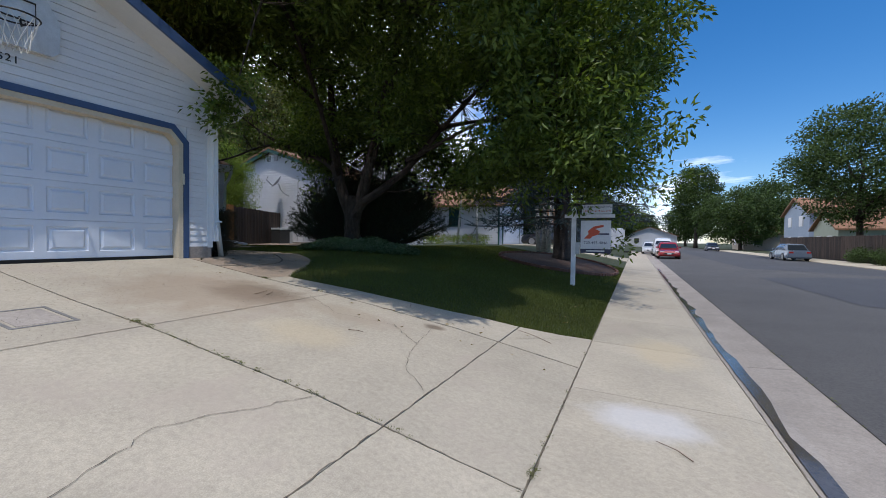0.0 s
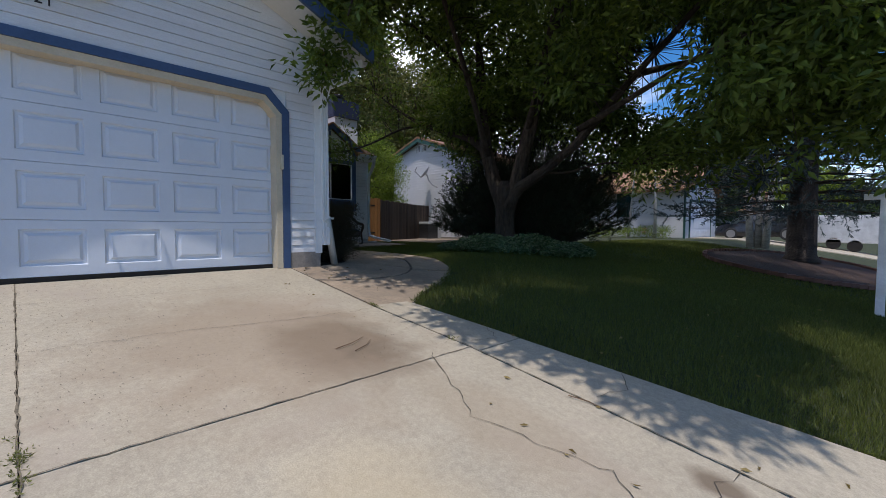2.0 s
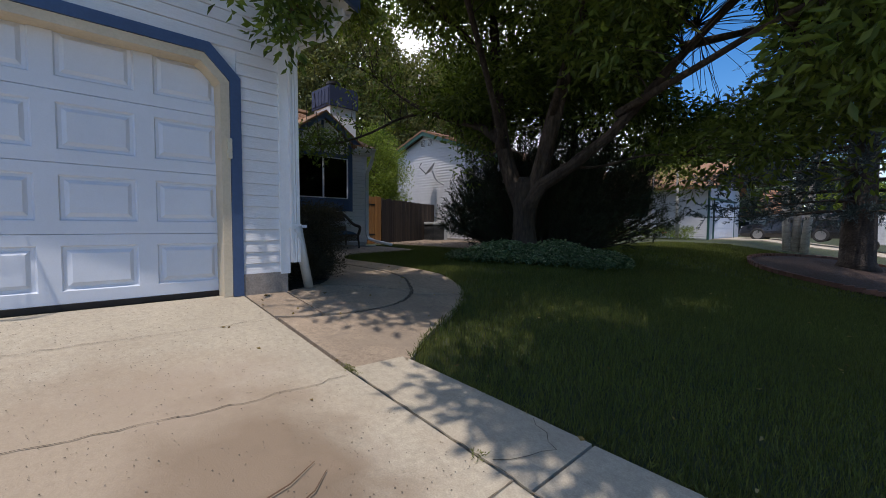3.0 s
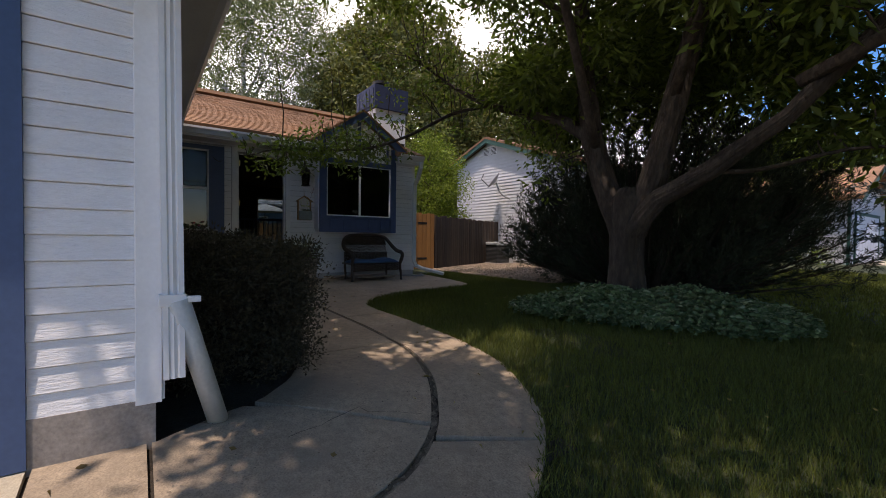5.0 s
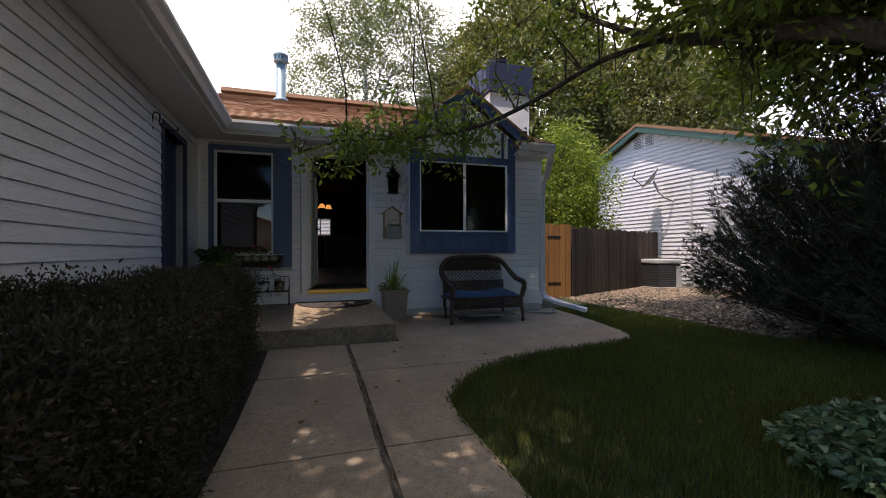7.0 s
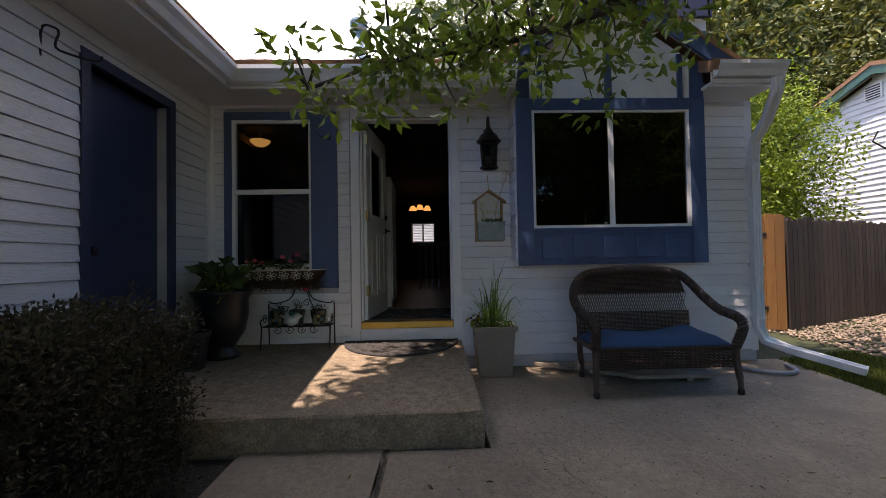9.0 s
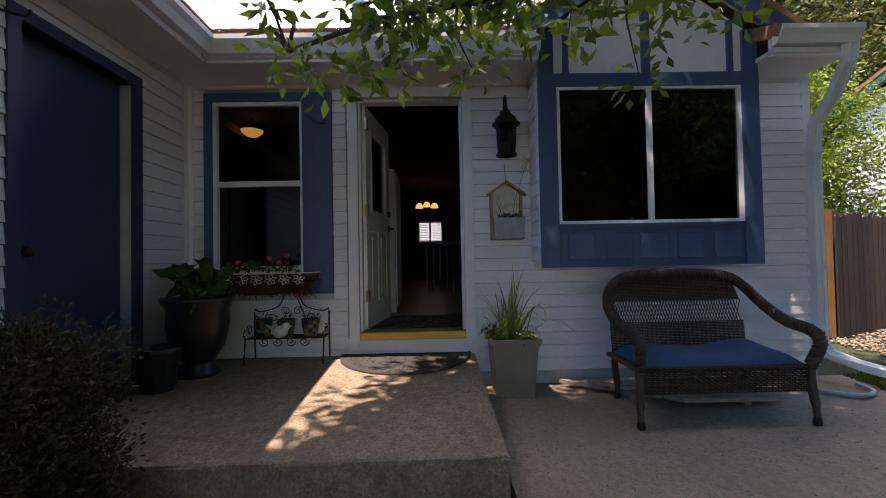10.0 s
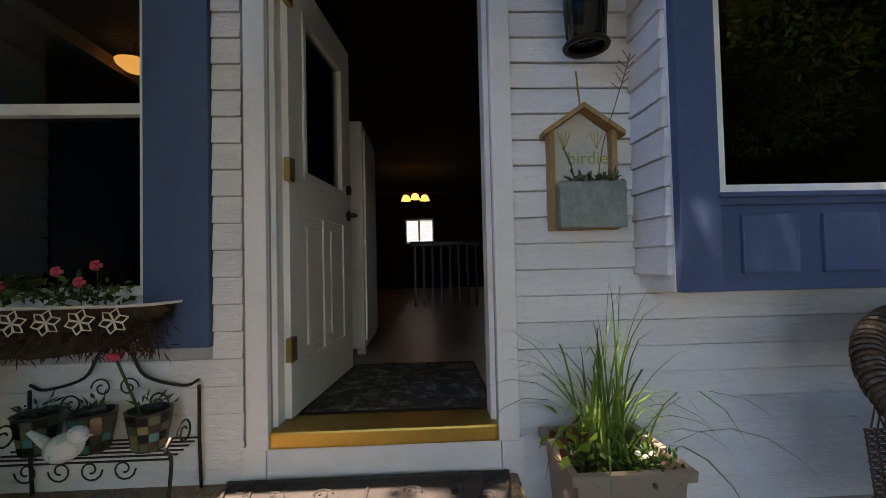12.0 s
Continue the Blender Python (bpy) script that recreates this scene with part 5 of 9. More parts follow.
# ---- bay window, entry window and front door ----
BX = -13.64
bay = root("window_bay", "blue framed sliding bay window with a white gable above", "window", (BX, 9.25, 2.0), kind="structure")
for b in ((FX - 0.05, BX - 0.032, 8.36, 10.14, 2.00, 2.06), (FX, BX - 0.03, 8.36, 8.40, 2.06, 3.80), (FX, BX - 0.03, 10.10, 10.14, 2.06, 3.80)):
    part("box_side", boxed(*b), M_trim, bay, "white painted box side")
for k in range(16):
    z = 2.06 + LAP * k
    board(bay, "y", 8.36, -1, FX + 0.02, BX - 0.05, z)
for nm, x1, a, b, c, d in (("stile", .012, 8.355, 8.50, 2.0, 3.56), ("stile", .012, 10.0, 10.145, 2.0, 3.56), ("head_rail", .010, 8.50, 10.0, 3.45, 3.56), ("sill_rail", .008, 8.50, 10.0, 2.30, 2.345), ("apron_board", -.006, 8.50, 10.0, 2.0, 2.30), ("sill_lip", .022, 8.49, 10.01, 2.325, 2.342)):
    part(nm, boxed(BX - 0.03, BX + x1, a, b, c, d, bevel=0.003), M_blue, bay, "blue painted window frame")
for k in range(5):
    y = 8.575 + 0.293 * k
    part("panel", boxed(BX - 0.01, BX + 0.010, y, y + 0.205, 2.06, 2.265, bevel=0.006), M_blue, bay)
for a, b, c, d in ((8.50, 10.0, 3.43, 3.45), (8.50, 10.0, 2.345, 2.37), (8.50, 8.525, 2.37, 3.43), (9.975, 10.0, 2.37, 3.43), (9.225, 9.27, 2.37, 3.43)):
    part("sash_rail", boxed(BX - 0.03, BX + 0.004, a, b, c, d), M_trim, bay, "white vinyl sliding sash")
part("pane", boxed(BX - 0.016, BX - 0.012, 8.525, 9.23, 2.37, 3.43), M_screen, bay, "dark screened glass")
part("pane", boxed(BX - 0.026, BX - 0.022, 9.26, 9.975, 2.37, 3.43), pane_mat("double_glazing", (0.35, 0.37, 0.38), 2.0), bay, "clear double glazed pane")
# Near-black sheet stands in for the unlit room behind the bay glass.
part("dark_backing", boxed(FX - 0.02, FX, 8.45, 10.05, 2.2, 3.6), surface("room_dark_black", (0.02, 0.02, 0.022), 0.9), bay, "near-black sheet in place of the dark room behind")
# gable of the bay
GX0, PKY, PKZ = BX + 0.005, 9.25, 4.47
part("gable_panel", prism(bmesh.new(), [(8.36, 3.56), (10.14, 3.56), (10.14, 3.86), (PKY, PKZ), (8.36, 3.86)], "x", FX - 0.3, BX - 0.015), M_trim, bay, "white stucco gable panel")
for x1, a, b, z1 in ((.012, 9.20, 9.265, 4.40), (.012, 8.36, 8.48, 3.90), (.012, 10.02, 10.14, 3.90), (.008, 9.90, 9.945, 3.98), (.008, 8.56, 8.605, 3.98)):
    part("timber_strip", boxed(BX - 0.015, BX + x1, a, b, 3.56, z1), M_blue, bay, "blue half timber strip")
for s in (-1, 1):
    prof = [(PKY, PKZ + 0.13), (PKY + s * 1.12, PKZ + 0.13 - 1.12 * 0.68), (PKY + s * 1.12, PKZ - 0.03 - 1.12 * 0.68), (PKY, PKZ - 0.03)]
    part("rake_board", prism(bmesh.new(), prof, "x", BX + 0.13, BX + 0.165), M_blue, bay, "blue rake board")
    prof = [(PKY, PKZ + 0.17), (PKY + s * 1.16, PKZ + 0.17 - 1.16 * 0.68), (PKY + s * 1.16, PKZ + 0.12 - 1.16 * 0.68), (PKY, PKZ + 0.12)]
    part("roof_slope", prism(bmesh.new(), prof, "x", -15.6, BX + 0.18), M_shingle, bay, "orange shingle slope")
    prof = [(PKY, PKZ + 0.10), (PKY + s * 1.10, PKZ + 0.10 - 1.10 * 0.68), (PKY + s * 1.10, PKZ + 0.085 - 1.10 * 0.68), (PKY, PKZ + 0.085)]
    part("soffit", prism(bmesh.new(), prof, "x", BX, BX + 0.128), M_soffit, bay, "white soffit strip")

# double-hung window by the corner
win = root("window_entry", "white sash window with wide blue boards", "window", (FX, 6.0, 2.0), kind="structure")
bm = bmesh.new()
box(bm, FX - 0.02, FX + 0.034, 5.53, 5.597, 1.95, 3.55)
box(bm, FX - 0.02, FX + 0.034, 5.597, 6.37, 3.478, 3.55)
part("casing", bm, M_blue, win, "blue window casing")
part("shutter_board", boxed(FX - 0.02, FX + 0.04, 6.372, 6.625, 1.81, 3.55, bevel=0.004), M_blue, win, "wide blue board with chipped edge")
for nm, x0, x1, a, b, c, d in (("sash_stile", .05, .012, 5.597, 5.63, 2.02, 3.478), ("sash_stile", .05, .012, 6.345, 6.372, 2.02, 3.478), ("sash_rail", .05, .012, 5.63, 6.345, 3.45, 3.478), ("sash_rail", .05, .012, 5.63, 6.345, 2.02, 2.055), ("meeting_rail", .045, .004, 5.63, 6.345, 2.745, 2.79), ("sill", .05, .035, 5.597, 6.372, 1.985, 2.022)):
    part(nm, boxed(FX - x0, FX + x1, a, b, c, d), M_trim, win, "white painted sash")
part("pane", boxed(FX - 0.030, FX - 0.026, 5.63, 6.345, 2.79, 3.45), M_pane, win)
part("pane", boxed(FX - 0.040, FX - 0.036, 5.63, 6.345, 2.055, 2.745), M_screen, win, "screened lower pane")
tube_bm = tubed(spline([(FX + 0.042, 6.43, 3.35), (FX + 0.07, 6.44, 3.33), (FX + 0.08, 6.5, 3.28), (FX + 0.05, 6.56, 3.27), (FX + 0.045, 6.57, 3.31)], 4), 0.006, 5)
part("hook", tube_bm, M_iron, win, "black scroll hook")

# front door, standing open inwards
door = root("door_front", "white half glazed front door standing open inwards", "door", (FX, 7.3, 1.46), kind="structure")
bm = bmesh.new()
box(bm, FX - 0.02, FX + 0.034, DY0 - 0.085, DY0, 1.40, DZ1 + 0.085, bevel=0.004)
box(bm, FX - 0.02, FX + 0.034, DY1, DY1 + 0.085, 1.40, DZ1 + 0.085, bevel=0.004)
box(bm, FX - 0.02, FX + 0.034, DY0, DY1, DZ1, DZ1 + 0.085)
part("casing", bm, M_trim, door, "white door casing")
bm = bmesh.new()
box(bm, FX - 0.14, FX - 0.02, DY0, DY0 + 0.022, 1.47, DZ1)
box(bm, FX - 0.14, FX - 0.02, DY1 - 0.022, DY1, 1.47, DZ1)
box(bm, FX - 0.14, FX - 0.02, DY0, DY1, DZ1 - 0.022, DZ1)
part("jamb", bm, M_trim, door, "white door jamb")
part("threshold", boxed(FX - 0.16, FX + 0.03, DY0, DY1, 1.40, 1.468, bevel=0.01), surface("brass_threshold", (0.55, 0.33, 0.07), 0.35, 0.1, 5, 60, 0.1, 0.1, metallic=0.7), door, "brass coloured threshold")
bm = bmesh.new()
box(bm, FX - 0.02, FX + 0.022, DY0 - 0.01, DY1 + 0.01, 1.19, 1.40, bevel=0.004)
part("riser", bm, M_trim, door, "chipped white riser board")
bm = bmesh.new()
box(bm, FX - 0.02, FX + 0.030, DY0 - 0.10, DY0 - 0.012, 1.19, 1.415)
box(bm, FX - 0.02, FX + 0.030, DY1 + 0.012, DY1 + 0.10, 1.19, 1.415)
part("plinth", bm, M_trim, door, "white plinth blocks")
W_, Z0, Z1 = 0.885, 1.475, 3.475


def leafbox(bm, u0, u1, t0, t1, z0, z1, bevel=0.0):
    return box(bm, u0, u1, t0, t1, z0, z1, Matrix.Translation((FX - 0.10, DY0 + 0.03, 0)) @ Matrix.Rotation(radians(180 - 7), 4, "Z"), bevel)


bm = bmesh.new()
leafbox(bm, 0, 0.15, -0.022, 0.022, Z0, Z1)
leafbox(bm, W_ - 0.15, W_, -0.022, 0.022, Z0, Z1)
leafbox(bm, 0.15, W_ - 0.15, -0.022, 0.022, Z1 - 0.16, Z1)
leafbox(bm, 0.15, W_ - 0.15, -0.022, 0.022, Z0, Z0 + 0.22)
leafbox(bm, 0.15, W_ - 0.15, -0.022, 0.022, Z0 + 0.88, Z0 + 1.05)
leafbox(bm, 0.405, 0.48, -0.022, 0.022, Z0 + 0.22, Z0 + 0.88)
leaf_ob = part("leaf", bm, M_trim, door, "white painted door leaf")
for a in (0.15, 0.48):
    bm = bmesh.new()
    leafbox(bm, a, a + 0.255, -0.012, 0.012, Z0 + 0.22, Z0 + 0.88)
    leafbox(bm, a + 0.045, a + 0.21, -0.021, 0.021, Z0 + 0.27, Z0 + 0.83, 0.006)
    part("panel", bm, M_trim, leaf_ob)
bm = bmesh.new()
for u0, u1, z0, z1 in ((0.15, W_ - .15, Z0 + 1.05, Z0 + 1.085), (0.15, W_ - .15, Z1 - .195, Z1 - .16), (0.15, 0.185, Z0 + 1.085, Z1 - .195), (W_ - .185, W_ - .15, Z0 + 1.085, Z1 - .195)):
    leafbox(bm, u0, u1, -0.03, 0.03, z0, z1, 0.004)
part("glazing_bead", bm, M_trim, leaf_ob)
bm = bmesh.new()
leafbox(bm, 0.185, W_ - 0.185, -0.004, 0.004, Z0 + 1.085, Z1 - 0.195)
part("door_glass", bm, M_pane, leaf_ob, "clear door glass")
M_brass = surface("brass", (0.5, 0.36, 0.14), 0.3, 0.15, 8, 60, 0.2, 0.1, metallic=0.9)
for z in (1.72, 2.48, 3.25):
    bm = bmesh.new()
    leafbox(bm, -0.045, 0.01, -0.045, -0.02, z, z + 0.10)
    part("hinge", bm, M_brass, leaf_ob, "tarnished brass hinge")
mk = Matrix.Translation((FX - 0.10, DY0 + 0.03, 0)) @ Matrix.Rotation(radians(180 - 7), 4, "Z")
bm = bmesh.new()
tube(bm, [mk @ Vector((W_ - 0.065, -0.022, 2.42)), mk @ Vector((W_ - 0.065, -0.075, 2.42)), mk @ Vector((W_ - 0.16, -0.08, 2.42))], [0.012, 0.011, 0.009], 8)
lathe(bm, (0, 0, 0), [(0.032, 0), (0.032, 0.012), (0.02, 0.016)], 16, mk @ Matrix.Translation((W_ - 0.065, -0.022, 2.42)) @ Matrix.Rotation(radians(90), 4, "X"))
part("lever", bm, M_iron, leaf_ob, "dark lever handle")
part("deadbolt", lathe(bmesh.new(), (0, 0, 0), [(0.03, 0), (0.03, 0.018), (0.012, 0.022)], 16, mk @ Matrix.Translation((W_ - 0.065, -0.022, 2.58)) @ Matrix.Rotation(radians(90), 4, "X")), M_iron, leaf_ob, "dark deadbolt")

# hall behind the door
M_rug = surface("patterned_rug", (0.10, 0.085, 0.08), 0.95, 0.2, 12, 30, 0.4, 0.3, stain=(0.42, 0.39, 0.36), stain_scale=14, stain_from=0.50)
rug = root("hall_rug", "dark floral hall rug inside the door", "rug", (-14.6, 7.35, 1.458))
part("woven_top", boxed(-15.0, -14.16, 6.92, 7.76, 1.457, 1.466, bevel=0.003), M_rug, rug)
part("border", boxed(-15.03, -14.13, 6.90, 7.78, 1.456, 1.462), surface("rug_edge", (0.06, 0.035, 0.03), 0.95), rug, "brown rug border")
cab = root("hall_cabinet", "tall white cabinet in the dim hall", "cabinet", (-15.6, 6.95, 1.46))
part("body", boxed(-16.1, -15.35, 6.78, 7.02, 1.50, 3.18, bevel=0.008), M_trim, cab)
part("door", boxed(-16.05, -15.40, 7.02, 7.035, 1.55, 3.12, bevel=0.004), M_trim, cab)
part("foot", boxed(-15.42, -15.36, 6.96, 7.02, 1.456, 1.50), M_trim, cab)
blind = root("window_back", "bright rear window with white blinds", "window", (-23.0, 7.33, 2.6), kind="structure")
M_day = glow("daylight_backdrop", (0.9, 0.95, 1.0), 0.28)
part("daylight", boxed(-23.35, -23.3, 6.9, 7.8, 2.5, 3.3), M_day, blind, "bright daylight outside")
for k in range(11):
    part("slat", boxed(-23.06, -22.97, 7.0, 7.66, 2.63 + 0.05 * k, 2.645 + 0.05 * k), M_trim, blind)
bm = bmesh.new()
for a, b, c, d in ((6.96, 7.0, 2.58, 3.22), (7.66, 7.70, 2.58, 3.22), (7.0, 7.66, 3.18, 3.22), (7.0, 7.66, 2.58, 2.62), (7.30, 7.35, 2.62, 3.18)):
    box(bm, -23.0, -22.95, a, b, c, d)
part("frame", bm, M_trim, blind, "white window frame")
M_lampglass = glow("lit_amber_glass", (1.0, 0.46, 0.12), 0.34)
chand = root("chandelier", "amber glass chandelier lit in the far room", "lamp", (-20.6, 7.28, 3.4))
part("rod", tubed([(-20.6, 7.28, 3.9), (-20.6, 7.28, 3.45)], 0.012, 6), M_iron, chand)
part("arms", tubed([(-20.6, 7.08, 3.45), (-20.6, 7.18, 3.5), (-20.6, 7.28, 3.46), (-20.6, 7.38, 3.5), (-20.6, 7.5, 3.45)], 0.01, 6), M_iron, chand)
for dy in (-0.18, 0.0, 0.19):
    part("shade", lathe(bmesh.new(), (-20.6, 7.29 + dy, 3.33 + 0.03 * (dy == 0)), [(0.03, 0.12), (0.06, 0.10), (0.10, 0.0), (0.085, 0.0)], 16), M_lampglass, chand, "lit amber glass shade", True)
flush = root("ceiling_lamp", "amber bowl ceiling lamp lit inside the window", "lamp", (-15.6, 5.22, 3.8))
part("bowl", lathe(bmesh.new(), (-15.6, 5.22, 3.66), [(0.02, 0.0), (0.07, 0.015), (0.125, 0.06), (0.135, 0.085)], 20), M_lampglass, flush, "lit amber glass bowl", True)
part("stem", tubed([(-15.6, 5.22, 3.9), (-15.6, 5.22, 3.74)], 0.02, 8), M_brass, flush)
patio_door = root("door_patio", "glazed patio door at the rear of the hall", "door", (-23.0, 9.77, 1.46), kind="structure")
for a, b, c, d in ((9.12, 9.17, 1.46, 3.43), (10.37, 10.42, 1.46, 3.43), (9.17, 10.37, 3.37, 3.43), (9.17, 10.37, 1.46, 1.52)):
    part("frame", boxed(-23.12, -23.02, a, b, c, d), M_trim, patio_door)
part("pane", boxed(-23.08, -23.074, 9.17, 10.37, 1.52, 3.37), M_pane, patio_door)
rail = root("stair_rail", "dark baluster rail deep in the hall", "railing", (-18.5, 8.0, 1.46))
part("handrail", boxed(-18.52, -18.46, 7.25, 9.2, 2.36, 2.42), M_navy, rail)
for k in range(14):
    part("baluster", boxed(-18.505, -18.475, 7.3 + 0.13 * k, 7.33 + 0.13 * k, 1.456, 2.36), M_navy, rail)

# chimney, vent pipe
M_cap = surface("faded_navy_cap", (0.018, 0.030, 0.075), 0.8, 0.12, 2, 40, 0.1, 0.1)
chim = root("chimney", "white chimney chase with a blue panelled cap", "chimney", (-16.1, 11.0, 1.0), kind="structure")
part("chase", boxed(-16.6, -15.55, 10.56, 11.5, 0.9, 5.45), M_siding, chim, "white sided chase")
part("cap_box", boxed(-16.66, -15.49, 10.50, 11.56, 5.42, 6.05, bevel=0.01), M_cap, chim, "blue cap band")
for k in range(5):
    part("cap_panel", boxed(-16.58 + 0.215 * k, -16.40 + 0.215 * k, 10.475, 10.502, 5.50, 5.97, bevel=0.004), M_cap, chim)
part("flue", lathe(bmesh.new(), (-16.1, 11.0, 6.0), [(0.16, 0), (0.16, 0.25), (0.24, 0.26), (0.24, 0.34), (0.05, 0.38)], 16), M_iron, chim, "black metal flue cap")
VX, VY = -17.40, 6.30
vent = root("vent_pipe", "pale green metal vent pipe on the roof", "vent pipe", (VX, VY, 5.4))
M_vent = surface("vent_metal", (0.27, 0.37, 0.38), 0.45, 0.1, 4, 40, 0.1, 0.1, metallic=0.4)
part("pipe", lathe(bmesh.new(), (VX, VY, 5.36), [(0.20, 0.0), (0.15, 0.08), (0.105, 0.12), (0.105, 0.90)], 20), M_vent, vent, smooth=True)
hood = part("hood", lathe(bmesh.new(), (VX, VY, 6.24), [(0.11, 0.0), (0.155, 0.02), (0.155, 0.05), (0.14, 0.055), (0.14, 0.14), (0.165, 0.145), (0.165, 0.18), (0.13, 0.21), (0.02, 0.22)], 20), M_vent, vent)
for k in range(14):
    a = 2 * math.pi * k / 14
    part("louvre", box(bmesh.new(), 0.138, 0.158, -0.012, 0.012, 6.295, 6.38, Matrix.Translation((VX, VY, 0)) @ Matrix.Rotation(a, 4, "Z")), M_vent, hood)


# ---- downspouts ----
def downspout(name, label, pts, w=0.085, d=0.062, parent=None):
    """A ribbed rectangular spout along points."""
    thing = parent or root(name, label, "downspout", pts[-1])
    bm = bmesh.new()
    prof = [(-w / 2, -d / 2), (-w / 6, -d / 2 + .008), (w / 6, -d / 2 + .008), (w / 2, -d / 2), (w / 2, d / 2), (w / 4, d / 2), (w / 6, d / 2 - .01), (0, d / 2), (-w / 6, d / 2 - .01), (-w / 4, d / 2), (-w / 2, d / 2)]
    rings = []
    P = [Vector(p) for p in pts]
    for i, p in enumerate(P):
        t = (P[min(i + 1, len(P) - 1)] - P[max(i - 1, 0)]).normalized()
        side = Vector((0, 1, 0)) if abs(t.y) < 0.75 else Vector((1, 0, 0))
        side = (side - t * side.dot(t)).normalized()
        out = side.cross(t)
        if out.x < 0 and abs(out.x) > 0.2:
            out = -out
        rings.append([bm.verts.new(p + side * a + out * b) for a, b in prof])
    for a, b in zip(rings, rings[1:]):
        for k in range(len(prof)):
            bm.faces.new((a[k], a[(k + 1) % len(prof)], b[(k + 1) % len(prof)], b[k]))
    bm.faces.new(rings[0]); bm.faces.new(rings[-1])
    part("spout", bm, M_gutter, thing)
    return thing


ds = downspout("downspout", "white ribbed metal downspout at the garage corner", [(-7.05, 5.80, 3.66), (-7.10, 5.72, 3.50), (-7.27, 5.47, 3.36), (-7.31, 5.43, 3.2), (-7.31, 5.435, 2.3), (-7.31, 5.445, 1.24)])
part("strap", boxed(-7.36, -7.268, 5.385, 5.492, 1.57, 1.625, bevel=0.004), M_gutter, ds, "white metal strap")
lean_pipe = root("drain_pipe", "white plastic drain pipe leaning from wall to ground", "pipe", (-7.42, 5.64, 0.95))
part("pipe", tubed([(-7.30, 5.46, 1.60), (-7.42, 5.64, 0.955)], 0.048, 16), surface("aged_white_plastic", (0.58, 0.57, 0.52), 0.5, 0.1), lean_pipe, smooth=True)
part("clip", boxed(-7.31, -7.27, 5.47, 5.55, 1.585, 1.612, bevel=0.003), M_gutter, lean_pipe, "white bracket clip")
ds2 = downspout("downspout", "white metal downspout beside the patio", [(-13.40, 10.68, 3.66), (-13.42, 10.68, 3.54), (-13.62, 10.74, 3.34), (-13.84, 10.79, 3.20), (-13.88, 10.80, 3.0), (-13.88, 10.80, 1.35), (-13.84, 10.83, 1.22), (-13.72, 10.97, 1.15), (-13.30, 11.29, 1.04)])
for z in (2.95, 1.95, 1.42):
    part("strap", boxed(-13.925, -13.842, 10.75, 10.85, z, z + 0.03, bevel=0.003), M_gutter, ds2, "white metal strap")
hook = root("plant_hook", "black scroll plant hook on the garage flank", "hook", (-12.2, 5.4, 3.3))
part("arm", tubed(spline([(-12.12, 5.39, 3.24), (-12.12, 5.40, 3.40), (-12.16, 5.43, 3.42), (-12.18, 5.44, 3.40), (-12.15, 5.45, 3.30), (-12.22, 5.5, 3.285), (-12.32, 5.55, 3.30), (-12.34, 5.56, 3.34)], 4), 0.007, 6), M_iron, hook)


# ---- porch and patio things ----
M_wicker = surface("brown_wicker", (0.085, 0.048, 0.028), 0.55, 0.3, 9, 120, 0.4, 0.5, 90, bump_dist=0.004, island=0.35)
M_cushion = surface("blue_cushion", (0.028, 0.082, 0.165), 0.9, 0.15, 4, 160, 0.2, 0.3, 200)


def strands(bm, lines, r, sides=4):
    for l in lines:
        tube(bm, l, r, sides, False)
    return bm


